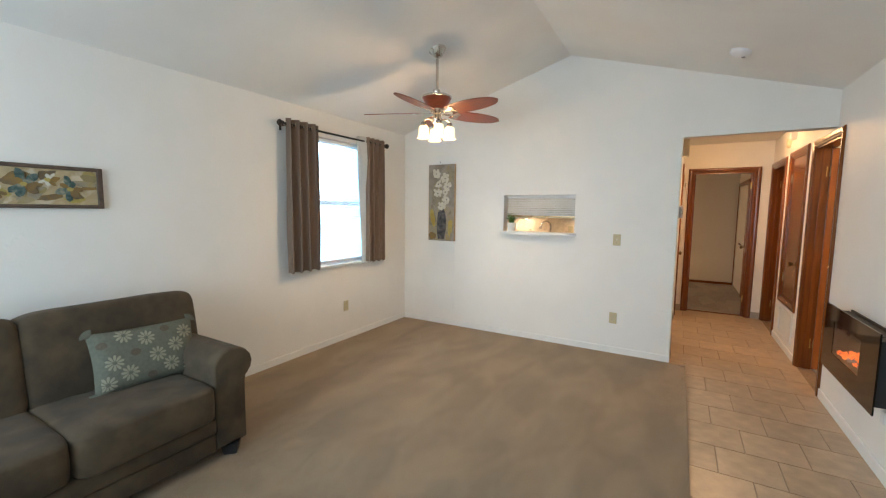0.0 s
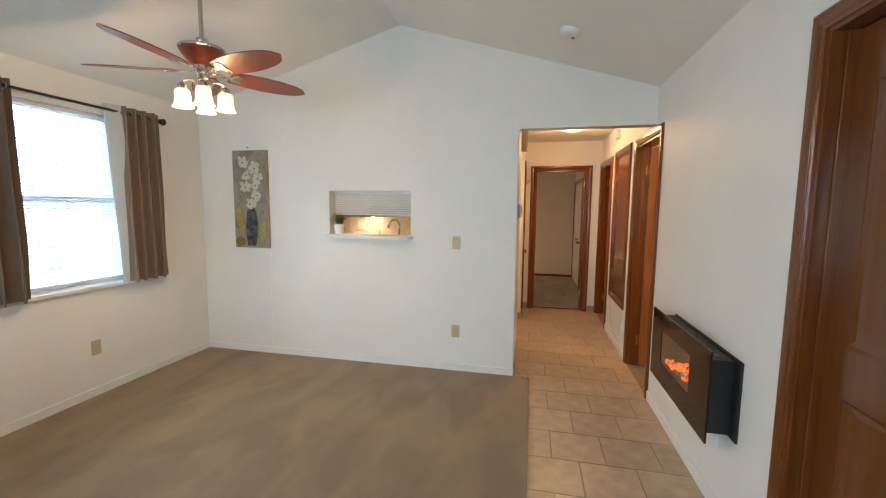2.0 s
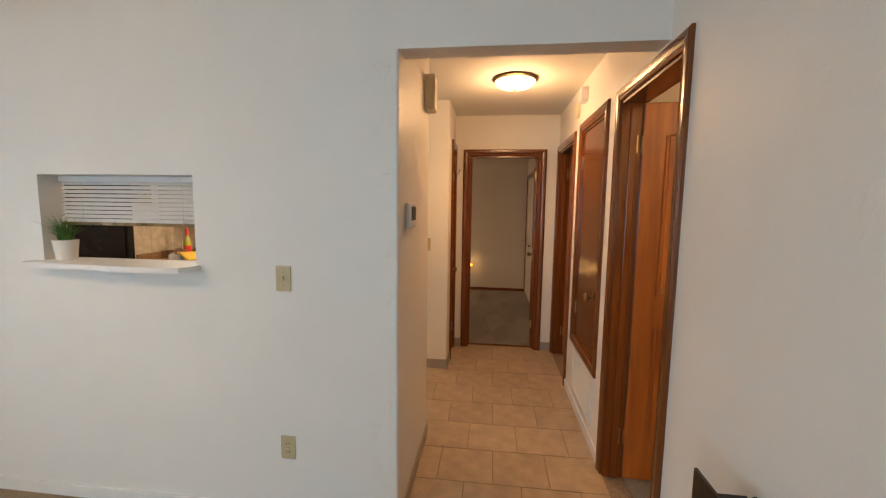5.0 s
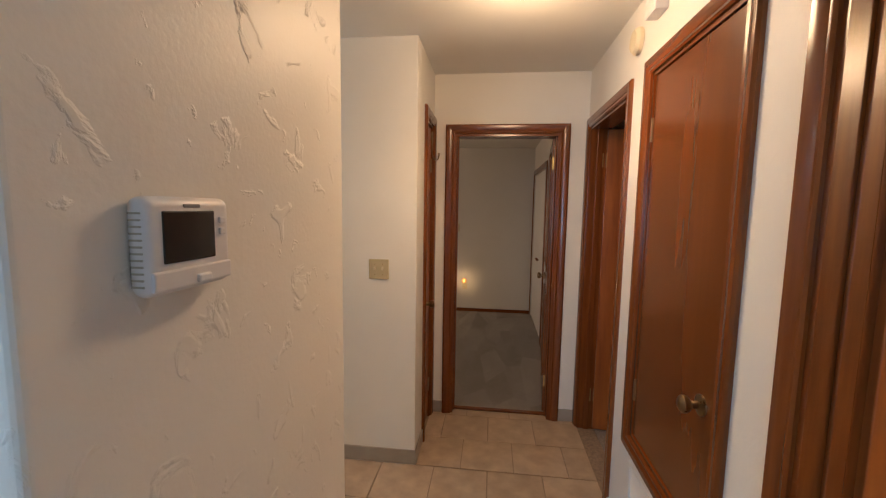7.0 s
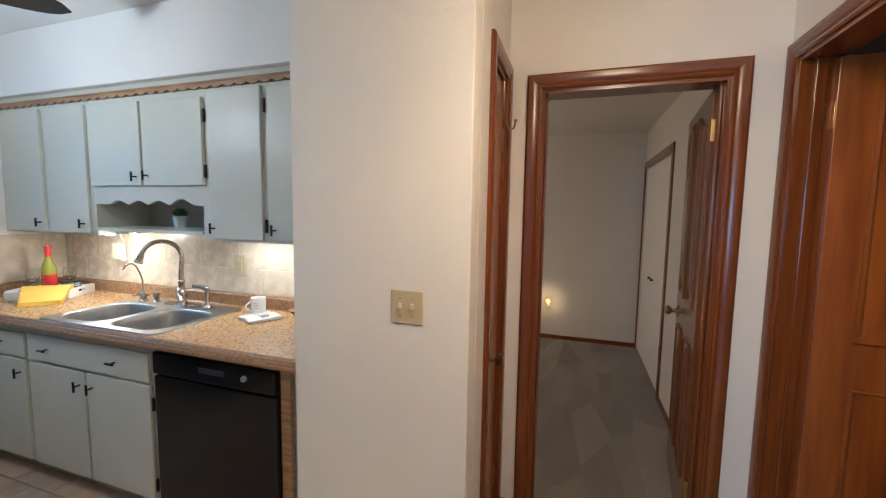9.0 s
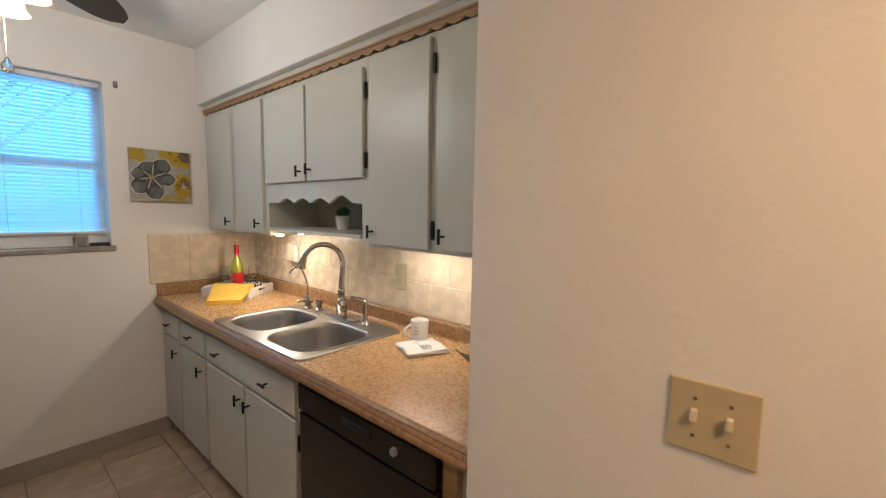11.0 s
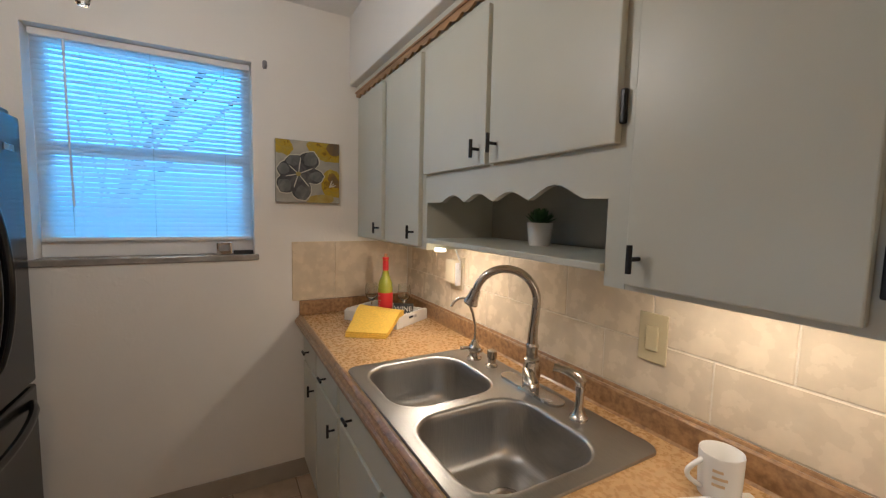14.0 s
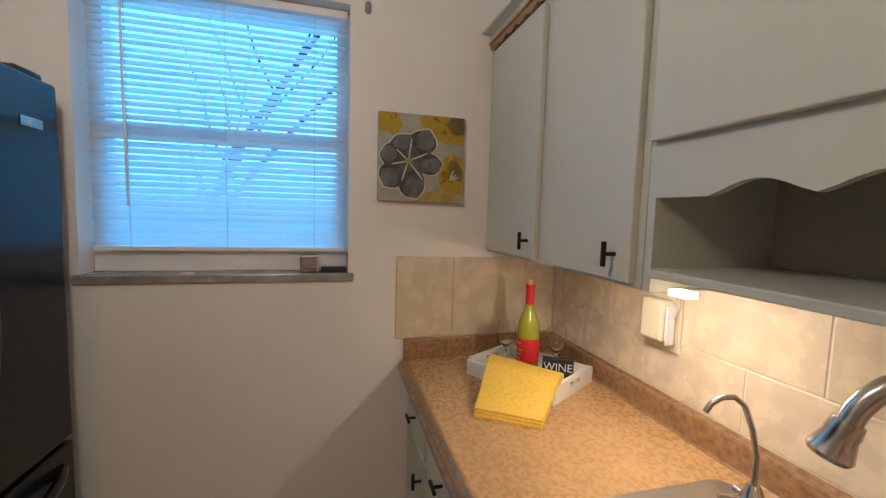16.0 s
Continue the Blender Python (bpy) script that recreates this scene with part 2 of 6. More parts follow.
ALMOND = mat("almond_plastic", (0.52, 0.44, 0.27), 0.4, vary=0.03)
IVORY = mat("ivory_plastic", (0.66, 0.58, 0.42), 0.4, vary=0.03)
WHITEPLASTIC = mat("white_plastic", (0.72, 0.71, 0.72), 0.38, vary=0.03)
LAMPGLASS = mat("lit_frosted_glass", (1.0, 0.76, 0.45), 0.4, vary=0.02, emit=1.9)
DOMEGLASS = mat("lit_dome_glass", (1.0, 0.84, 0.60), 0.4, vary=0.02, emit=2.4)
NIGHTGLASS = mat("lit_nightlight", (1.0, 0.40, 0.10), 0.4, vary=0.25, scale=60, stretch=(1, 1, 4), emit=0.6)
STRIP = mat("lit_strip", (1.0, 0.85, 0.6), 0.4, vary=0.02, emit=9.0)
SOFA = mat("taupe_microfibre", (0.080, 0.055, 0.032), 0.92, vary=0.28, scale=9, bump=0.4, bscale=240, big=0.38, bigscale=3.4, sheen=0.05)
SOFALEG = mat("dark_wood_leg", (0.02, 0.014, 0.01), 0.4, vary=0.2)
BLADE = mat("cherry_fan_blade", (0.19, 0.042, 0.020), 0.32, vary=0.2, scale=4, stretch=(2, 16, 16), coat=0.2)
CERAMIC = mat("white_ceramic", (0.74, 0.72, 0.68), 0.25, vary=0.03)
LEAF = mat("green_leaf", (0.06, 0.16, 0.035), 0.5, vary=0.4, scale=30)
SUCC = mat("dark_succulent_leaf", (0.05, 0.14, 0.05), 0.5, vary=0.4, scale=30)
LEMON = mat("lemon_peel", (0.86, 0.48, 0.025), 0.38, vary=0.06, bump=0.3, bscale=220, bdist=0.002)
LIME = mat("lime_peel", (0.10, 0.20, 0.02), 0.4, vary=0.2, bump=0.3, bscale=220, bdist=0.002)
YELLOWCLOTH = mat("yellow_cloth", (0.86, 0.55, 0.085), 0.9, vary=0.1, scale=120, bump=0.6, bscale=300)
PAPER = mat("white_napkin", (0.74, 0.72, 0.68), 0.85, vary=0.04, bump=0.2)
INK = mat("dark_ink", (0.04, 0.04, 0.045), 0.7)
GREYINK = mat("grey_ink", (0.25, 0.24, 0.26), 0.7)
GOLDINK = mat("tan_ink", (0.6, 0.42, 0.25), 0.6)
BOTTLE = mat("green_bottle_glass", (0.34, 0.36, 0.03), 0.06, vary=0.05, rvary=0.02, coat=0.6)
REDFOIL = mat("red_bottle_label", (0.62, 0.03, 0.03), 0.35, vary=0.08)
CORK = mat("tan_cap", (0.5, 0.3, 0.15), 0.6)
SCREEN = mat("dark_display", (0.02, 0.022, 0.024), 0.15)
EMBER = mat("glowing_embers", (1.0, 0.17, 0.035), 0.8, vary=0.5, scale=34, second=(0.7, 0.05, 0.008), emit=1.3)
ASH = mat("grey_ember_crystals", (0.36, 0.30, 0.30), 0.5, vary=0.3, scale=50)
FPGLASS = mat("smoked_glass_panel", (0.012, 0.010, 0.008), 0.06, vary=0.05, rvary=0.02)
CORD = mat("white_cord", (0.6, 0.58, 0.54), 0.5)
LAWN = mat("outdoor_ground", (0.30, 0.28, 0.22), 0.95, vary=0.3, scale=3)
BARK = mat("tree_bark", (0.07, 0.055, 0.04), 0.9, vary=0.4, scale=12, bump=0.6)


def paint_mix(name, colors, scale, distortion=1.0, rough=0.7):
    """Soft brushed patches of several paint colours."""
    m = mat(name, colors[0], rough, vary=0.05, bump=0.3, bscale=180, bdist=0.002)
    nt = m.node_tree
    p = nt.nodes["Principled BSDF"]
    tc = nt.nodes.new("ShaderNodeTexCoord")
    n = nt.nodes.new("ShaderNodeTexNoise")
    n.inputs["Scale"].default_value, n.inputs["Detail"].default_value, n.inputs["Distortion"].default_value = scale, 5, distortion
    nt.links.new(tc.outputs["Object"], n.inputs["Vector"])
    r = nt.nodes.new("ShaderNodeValToRGB")
    k = len(colors)
    els = r.color_ramp.elements
    els[0].position, els[-1].position = 0.34, 0.66
    while len(els) < k:
        els.new(0.5)
    for i, c in enumerate(colors):
        els[i].position = 0.34 + 0.32 * i / (k - 1)
        els[i].color = (*c, 1)
    nt.links.new(n.outputs["Fac"], r.inputs[0])
    nt.links.new(r.outputs[0], p.inputs["Base Color"])
    return m


ART_GREY = paint_mix("painted_grey_gold_ground", [(0.22, 0.195, 0.15), (0.30, 0.275, 0.24), (0.33, 0.27, 0.14)], 3.0)
ART_GOLDGREY = paint_mix("painted_gold_grey", [(0.20, 0.175, 0.12), (0.29, 0.255, 0.19), (0.31, 0.24, 0.10)], 9.0, 1.8)
ART_GOLD = paint_mix("painted_gold_patch", [(0.36, 0.25, 0.05), (0.42, 0.33, 0.10), (0.25, 0.20, 0.10)], 8.0)
ART_CREAM = paint_mix("painted_cream_petal", [(0.52, 0.49, 0.40), (0.62, 0.60, 0.52)], 14.0)
ART_SLATE = paint_mix("painted_slate", [(0.03, 0.032, 0.036), (0.08, 0.08, 0.085), (0.17, 0.165, 0.15)], 10.0)
ART_OCHRE = paint_mix("painted_ochre_patch", [(0.22, 0.13, 0.01), (0.46, 0.31, 0.015), (0.36, 0.27, 0.04), (0.50, 0.38, 0.06)], 14.0, 1.8)
ART_MIDGREY = paint_mix("painted_mid_grey", [(0.10, 0.105, 0.105), (0.19, 0.195, 0.19)], 16.0)
ART_PALE = paint_mix("painted_pale_ground", [(0.42, 0.40, 0.34), (0.30, 0.30, 0.27)], 8.0)
ART_BEIGE = paint_mix("painted_beige_ground", [(0.50, 0.40, 0.25), (0.40, 0.30, 0.17), (0.55, 0.48, 0.36)], 9.0)
ART_TEAL = paint_mix("painted_teal_petal", [(0.03, 0.065, 0.06), (0.07, 0.12, 0.11), (0.26, 0.25, 0.19)], 22.0)
ART_BROWN = paint_mix("painted_brown_leaf", [(0.12, 0.09, 0.06), (0.26, 0.15, 0.04)], 12.0)
FRAMEWOOD = mat("dark_picture_frame", (0.09, 0.06, 0.045), 0.4, vary=0.3, scale=30)
PILLOW = mat("blue_grey_pillow_cloth", (0.120, 0.122, 0.092), 0.9, vary=0.12, scale=60, bump=0.4, bscale=300)
PILLOWDOT = mat("brown_embroidered_dot", (0.105, 0.085, 0.06), 0.9, vary=0.15, scale=60, bump=0.4, bscale=300)
PILLOWPETAL = mat("cream_stitched_petal", (0.27, 0.255, 0.19), 0.9, vary=0.08, bump=0.4, bscale=300)


# ---------------------------------------------------------------- building tools
def quads(bm, grid, closed_u=False, closed_v=False):
    """Faces over a grid of vertices grid[i][j]."""
    nu, nv = len(grid), len(grid[0])
    for i in range(nu if closed_u else nu - 1):
        for j in range(nv if closed_v else nv - 1):
            q = [grid[i][j], grid[(i + 1) % nu][j], grid[(i + 1) % nu][(j + 1) % nv], grid[i][(j + 1) % nv]]
            q = list(dict.fromkeys(q))
            if len(q) > 2:
                try:
                    bm.faces.new(q)
                except ValueError:
                    pass


def box(bm, x0, x1, y0, y1, z0, z1, bevel=0.0, segs=2):
    made = bmesh.ops.create_cube(bm, size=1.0)
    vs = made["verts"]
    for v in vs:
        v.co = Vector(((x0 + x1) / 2 + v.co.x * (x1 - x0), (y0 + y1) / 2 + v.co.y * (y1 - y0), (z0 + z1) / 2 + v.co.z * (z1 - z0)))
    if bevel:
        es = list({e for v in vs for e in v.link_edges})
        bmesh.ops.bevel(bm, geom=es, offset=min(bevel, abs(x1 - x0) * 0.49, abs(y1 - y0) * 0.49, abs(z1 - z0) * 0.49), segments=segs, profile=0.5, affect='EDGES')
    return bm


def boxed(*a, bevel=0.0, segs=2):
    return box(bmesh.new(), *a, bevel=bevel, segs=segs)


def lathe(bm, prof, segs=24, at=(0, 0, 0), axis='Z'):
    """Turn a profile of (radius, height) about an axis through at."""
    rings = []
    for r, h in prof:
        ring = []
        for k in range(segs):
            a = 2 * math.pi * k / segs
            c = (r * math.cos(a), r * math.sin(a), h)
            if axis == 'X':
                c = (c[2], c[0], c[1])
            elif axis == 'Y':
                c = (c[0], c[2], c[1])
            ring.append(bm.verts.new(Vector(at) + Vector(c)))
        rings.append(ring)
    quads(bm, rings, closed_v=True)
    for ring, r in ((rings[0], prof[0][0]), (rings[-1], prof[-1][0])):
        if r > 1e-5:
            try:
                bm.faces.new(ring)
            except ValueError:
                pass
    bmesh.ops.remove_doubles(bm, verts=[v for ring in rings for v in ring], dist=1e-6)
    bmesh.ops.recalc_face_normals(bm, faces=bm.faces)
    return bm


def tube(bm, pts, radius, segs=10):
    """A round tube along points; radius is a number or one for each point."""
    pts = [Vector(p) for p in pts]
    rad = radius if isinstance(radius, (list, tuple)) else [radius] * len(pts)
    rings, side = [], None
    for i, p in enumerate(pts):
        d = (pts[min(i + 1, len(pts) - 1)] - pts[max(i - 1, 0)]).normalized()
        if side is None:
            side = d.orthogonal().normalized()
        side = (side - d * side.dot(d)).normalized()
        up = d.cross(side)
        rings.append([bm.verts.new(p + (side * math.cos(2 * math.pi * k / segs) + up * math.sin(2 * math.pi * k / segs)) * rad[i]) for k in range(segs)])
    quads(bm, rings, closed_v=True)
    bm.faces.new(rings[0]), bm.faces.new(rings[-1])
    bmesh.ops.recalc_face_normals(bm, faces=bm.faces)
    return bm


def arc(c, r, a0, a1, n, plane="xz"):
    out = []
    for k in range(n + 1):
        a = radians(a0 + (a1 - a0) * k / n)
        u, v = r * math.cos(a), r * math.sin(a)
        out.append((c[0] + u, c[1], c[2] + v) if plane == "xz" else ((c[0], c[1] + u, c[2] + v) if plane == "yz" else (c[0] + u, c[1] + v, c[2])))
    return out


def prism(bm, outline, d0, d1, plane="xz"):
    """A flat outline of (u, v) given thickness from d0 to d1 across its plane."""
    def at(u, v, d):
        return (u, d, v) if plane == "xz" else ((d, u, v) if plane == "yz" else (u, v, d))
    a = [bm.verts.new(at(u, v, d0)) for u, v in outline]
    b = [bm.verts.new(at(u, v, d1)) for u, v in outline]
    n = len(outline)
    bm.faces.new(a), bm.faces.new(b)
    for i in range(n):
        bm.faces.new((a[i], a[(i + 1) % n], b[(i + 1) % n], b[i]))
    bmesh.ops.recalc_face_normals(bm, faces=bm.faces)
    return bm


def rounded(w, h, r, n=6, cx=0.0, cy=0.0):
    out = []
    for sx, sy, a0 in ((1, 1, 0), (-1, 1, 90), (-1, -1, 180), (1, -1, 270)):
        for k in range(n + 1):
            a = radians(a0 + 90 * k / n)
            out.append((cx + sx * (w / 2 - r) + r * math.cos(a), cy + sy * (h / 2 - r) + r * math.sin(a)))
    return out


def puff(bm, sx, sy, sz, power=4.0, n=18, m=12, at=(0, 0, 0), sag=0.0):
    """A stuffed, rounded block (superellipsoid)."""
    def sp(a, e):
        return math.copysign(abs(a) ** e, a)
    rows = []
    e = 2.0 / power
    for i in range(m + 1):
        phi = -math.pi / 2 + math.pi * i / m
        row = []
        for k in range(2 * n):
            th = math.pi * k / n
            x = sp(math.cos(phi), e) * sp(math.cos(th), e)
            y = sp(math.cos(phi), e) * sp(math.sin(th), e)
            z = sp(math.sin(phi), e)
            p = Vector((x * sx / 2, y * sy / 2, z * sz / 2))
            p += Vector((0, 0, 1)) * 0.012 * noise.noise(p * 6 + Vector(at))
            p.z -= sag * (1 - x * x)
            row.append(bm.verts.new(p + Vector(at)))
        rows.append(row)
    quads(bm, rows, closed_v=True)
    bmesh.ops.remove_doubles(bm, verts=bm.verts, dist=1e-5)
    bmesh.ops.recalc_face_normals(bm, faces=bm.faces)
    return bm


def mesh_of(name, bm, material, smooth=None):
    me = bpy.data.meshes.new(name)
    bmesh.ops.recalc_face_normals(bm, faces=bm.faces)
    bm.to_mesh(me)
    bm.free()
    me.materials.append(material)
    if smooth is not None:
        for p in me.polygons:
            p.use_smooth = True
        me.set_sharp_from_angle(angle=radians(smooth))
    return me


def part(name, bm, material, parent=None, label="", smooth=None, m=None):
    ob = new(name, mesh_of(name, bm, material, smooth))
    ob.parent = parent
    if m is not None:
        ob.matrix_basis = m
    if label:
        ob["label"] = label
    return ob


def thing(name, label, category, m=None, group="", kind=""):
    ob = new(name)
    ob.empty_display_size = 0.1
    if m is not None:
        ob.matrix_basis = m
    return tagged(ob, label, category, group, kind)


def structure(name, bm, material, label, category, smooth=None):
    return tagged(part(name, bm, material, None, "", smooth), label, category, "", "structure")


def slab(axis, d0, d1, us, vs, holes=()):
    """A slab across an axis from d0 to d1, over us x vs, with rectangular holes (u0, u1, v0, v1) right through it."""
    bm = bmesh.new()
    U = sorted({*us, *[h[0] for h in holes], *[h[1] for h in holes]})
    V = sorted({*vs, *[h[2] for h in holes], *[h[3] for h in holes]})
    U, V = [u for u in U if us[0] <= u <= us[1]], [v for v in V if vs[0] <= v <= vs[1]]

    def solid(i, j):
        if not (0 <= i < len(U) - 1 and 0 <= j < len(V) - 1):
            return False
        u, v = (U[i] + U[i + 1]) / 2, (V[j] + V[j + 1]) / 2
        return not any(h[0] < u < h[1] and h[2] < v < h[3] for h in holes)

    def at(d, u, v):
        return {'x': (d, u, v), 'y': (u, d, v), 'z': (u, v, d)}[axis]
    cache = {}

    def vert(d, u, v):
        k = (d, u, v)
        if k not in cache:
            cache[k] = bm.verts.new(at(*k))
        return cache[k]
    for i in range(len(U) - 1):
        for j in range(len(V) - 1):
            if not solid(i, j):
                continue
            for d in (d0, d1):
                bm.faces.new((vert(d, U[i], V[j]), vert(d, U[i + 1], V[j]), vert(d, U[i + 1], V[j + 1]), vert(d, U[i], V[j + 1])))
            for di, dj, a, b in ((-1, 0, (U[i], V[j]), (U[i], V[j + 1])), (1, 0, (U[i + 1], V[j]), (U[i + 1], V[j + 1])),
                                 (0, -1, (U[i], V[j]), (U[i + 1], V[j])), (0, 1, (U[i], V[j + 1]), (U[i + 1], V[j + 1]))):
                if not solid(i + di, j + dj):
                    bm.faces.new((vert(d0, *a), vert(d0, *b), vert(d1, *b), vert(d1, *a)))
    bmesh.ops.recalc_face_normals(bm, faces=bm.faces)
    return bm


# ---------------------------------------------------------------- the shell
L, R, F, F2 = -3.185, 1.065, 4.5, 4.62          # west wall, east wall, wall with the hatch
BACK = -1.8
EAVE, RIDGE, RX = 2.455, 3.09, -1.06
KB, PIER, BD = 7.10, 6.44, 7.085
PL, PR = -0.675, 0.01                            # closet block beside the kitchen
HC, KC, BC = 2.455, 2.515, 2.39                  # ceilings of hall, kitchen, bedroom
LWIN = (2.72, 3.86, 0.875, 2.205)
KWIN = (5.43, 6.25, 1.245, 2.19)
HATCH = (-1.765, -0.957, 1.237, 1.653)
DOOR_A = (1.78, 2.60, 2.105)
DOOR_1 = (4.375, 5.065, 2.085)
CLOSET = (5.355, 5.985, 0.54, 2.09)
GRILLE = (5.36, 5.93, 0.15, 0.43)
BATH = (6.285, 7.02, 2.075)
BEDDOOR = (0.158, 0.880, 2.048)
LCLOSET = (6.735, 7.02, 2.09)

structure("wall_west", slab('x', L - 0.16, L, (BACK - 0.12, 7.22), (-0.05, 2.75), [LWIN, KWIN]), WALL,
          "white painted plaster wall with two windows", "wall")
fw = slab('y', F, F2, (L, R), (-0.05, EAVE), [HATCH, (0.0, R, -0.1, 2.17), (-0.12, 0.0, -0.1, 2.17)])
prism(fw, [(L, EAVE), (R, EAVE), (RX, RIDGE + 0.0)], F, F2)
structure("wall_hatch", fw, WALL, "white gable wall with a serving hatch and hall opening", "wall")
structure("wall_east", slab('x', R, R + 0.12, (BACK - 0.12, BD + 0.12), (-0.05, 2.75),
          [(DOOR_A[0], DOOR_A[1], -0.1, DOOR_A[2]), (DOOR_1[0], DOOR_1[1], -0.1, DOOR_1[2]), CLOSET, GRILLE, (BATH[0], BATH[1], -0.1, BATH[2])]),
          WALL, "white painted plaster wall with brown wooden doorways", "wall")
bw = slab('y', BACK - 0.12, BACK, (L, R), (-0.05, EAVE), [(-2.9, -0.5, 0.75, 2.1)])
prism(bw, [(L, EAVE), (R, EAVE), (RX, RIDGE)], BACK - 0.12, BACK)
structure("wall_back", bw, WALL, "white painted gable wall with a wide window", "wall")
tw_out = [(-0.12, F), (-0.012, F)] + [(-0.012 + 0.012 * math.sin(k * math.pi / 8), F + 0.012 - 0.012 * math.cos(k * math.pi / 8)) for k in range(1, 5)]
tw_out += [(-0.012 + 0.012 * math.cos(k * math.pi / 8), 5.318 + 0.012 * math.sin(k * math.pi / 8)) for k in range(5)] + [(-0.12, 5.33)]
tw_bm = prism(bmesh.new(), tw_out, -0.05, 2.17, "xy")
prism(tw_bm, [(-0.12, F2), (0.0, F2)] + tw_out[6:], 2.17, 2.455, "xy")
structure("wall_thermostat", tw_bm, HALLWALL, "cream trowelled plaster wall end in the hall", "wall")
structure("wall_pier", boxed(PL, PR, PIER, PIER + 0.1, -0.05, KC, bevel=0.004, segs=2), SMOOTHWALL, "cream plastered front of the hall closet", "wall")
structure("wall_pier_side", boxed(PL, PL + 0.1, PIER + 0.1, KB + 0.12, -0.05, KC), SMOOTHWALL, "cream plastered side of the hall closet", "wall")
structure("wall_closet", slab('x', PR - 0.11, PR, (PIER + 0.1, BD), (-0.05, KC), [(LCLOSET[0], LCLOSET[1], -0.1, LCLOSET[2])]), SMOOTHWALL,
          "cream plaster wall with a narrow closet door", "wall")
structure("wall_kitchen", slab('y', KB, KB + 0.12, (L, PL), (-0.05, KC)), WALL, "cream kitchen wall behind the cabinets", "wall")
structure("wall_bedroom", slab('y', BD, BD + 0.12, (PL + 0.1, R), (-0.05, KC), [(BEDDOOR[0], BEDDOOR[1], -0.1, BEDDOOR[2])]), SMOOTHWALL,
          "cream hall end wall with the bedroom doorway", "wall")
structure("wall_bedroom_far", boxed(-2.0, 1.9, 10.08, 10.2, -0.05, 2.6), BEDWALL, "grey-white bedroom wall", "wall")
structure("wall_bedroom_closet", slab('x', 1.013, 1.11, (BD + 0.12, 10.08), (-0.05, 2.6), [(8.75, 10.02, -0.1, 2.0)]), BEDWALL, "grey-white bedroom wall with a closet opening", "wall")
# unseen wall; its opening is added for the bedroom fill lamp
structure("wall_bedroom_west", slab('x', -2.0, -1.88, (KB + 0.12, 10.08), (-0.05, 2.6), [(8.2, 9.4, 0.9, 2.0)]), BEDWALL, "unseen grey-white bedroom wall with an added opening", "wall")
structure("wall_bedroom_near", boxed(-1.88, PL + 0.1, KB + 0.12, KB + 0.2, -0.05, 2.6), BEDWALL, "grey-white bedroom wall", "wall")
# unseen screen added outdoors between the kitchen lamp and the bedroom opening
structure("wall_outside", boxed(-6.0, L - 0.16, 7.22, 7.34, -0.4, 3.0), WALL, "added unseen outside wall that screens light", "wall")
# side-room walls are added to close the shell against sky leaks
structure("wall_rooms_far", boxed(2.7, 2.82, BACK, 10.2, -0.05, 2.75), BEDWALL, "plain added wall closing off the side rooms", "wall")
structure("wall_rooms_divider", boxed(R + 0.12, 2.7, 5.6, 5.7, -0.05, 2.6), BEDWALL, "plain added wall between the side rooms", "wall")
structure("wall_rooms_near", boxed(R + 0.12, 2.7, 2.9, 3.0, -0.05, 2.6), BEDWALL, "plain added wall between the side rooms", "wall")
structure("wall_rooms_end", boxed(1.11, 2.7, BD + 0.13, BD + 0.23, -0.05, 2.6), BEDWALL, "plain added end wall of the side rooms", "wall")

# ceilings
cl = prism(bmesh.new(), [(L - 0.16, EAVE - 0.048), (L - 0.16, EAVE + 0.1), (RX, RIDGE + 0.14), (RX, RIDGE)], BACK - 0.12, F, "xz")
structure("ceiling_west_slope", cl, CEIL, "white sloping plaster ceiling", "ceiling")
cl = prism(bmesh.new(), [(RX, RIDGE), (RX, RIDGE + 0.14), (R + 0.12, EAVE + 0.1), (R + 0.12, EAVE - 0.036)], BACK - 0.12, F, "xz")
structure("ceiling_east_slope", cl, CEIL, "white sloping plaster ceiling", "ceiling")
structure("ceiling_hall", boxed(-0.8, R, F2, BD, HC, HC + 0.1), CEIL, "white flat hall ceiling", "ceiling")
structure("ceiling_kitchen", boxed(L, -0.8, F2, KB, KC, KC + 0.1), CEIL, "white flat kitchen ceiling", "ceiling")
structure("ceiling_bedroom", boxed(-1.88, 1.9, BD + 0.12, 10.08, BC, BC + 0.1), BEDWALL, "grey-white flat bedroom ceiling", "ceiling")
# added lid over the side rooms, keeps the sky from leaking in
structure("ceiling_rooms", boxed(R + 0.12, 2.82, BACK, BD + 0.12, 2.5, 2.6), BEDWALL, "plain added ceiling closing off the side rooms", "ceiling")
# unseen cover added over all ceilings to block sky light
structure("roof", boxed(-4.0, 3.2, -2.4, 10.6, 3.3, 3.36), GREYBASE, "added unseen flat deck that keeps sky light out", "roof")
structure("soffit", boxed(L, PL, 6.735, KB, 2.155, KC, bevel=0.006), WALL, "white plaster soffit above the kitchen cabinets", "soffit")

# floors
structure("floor_base", boxed(L, 2.7, BACK, 10.08, -0.12, -0.006), GROUT, "grey-brown grout bed under the tiles", "floor")
cp = prism(bmesh.new(), [(L, BACK), (0.137, BACK), (0.137, 4.405), (0.0, F), (L, F)], -0.006, 0.010, "xy")
structure("carpet_living", cp, CARPET, "beige cut-pile carpet with vacuum marks", "carpet")
structure("carpet_bedroom", boxed(-1.88, 1.9, BD + 0.085, 10.08, -0.006, 0.012), GREYCARPET, "grey bedroom carpet with vacuum tracks", "carpet")
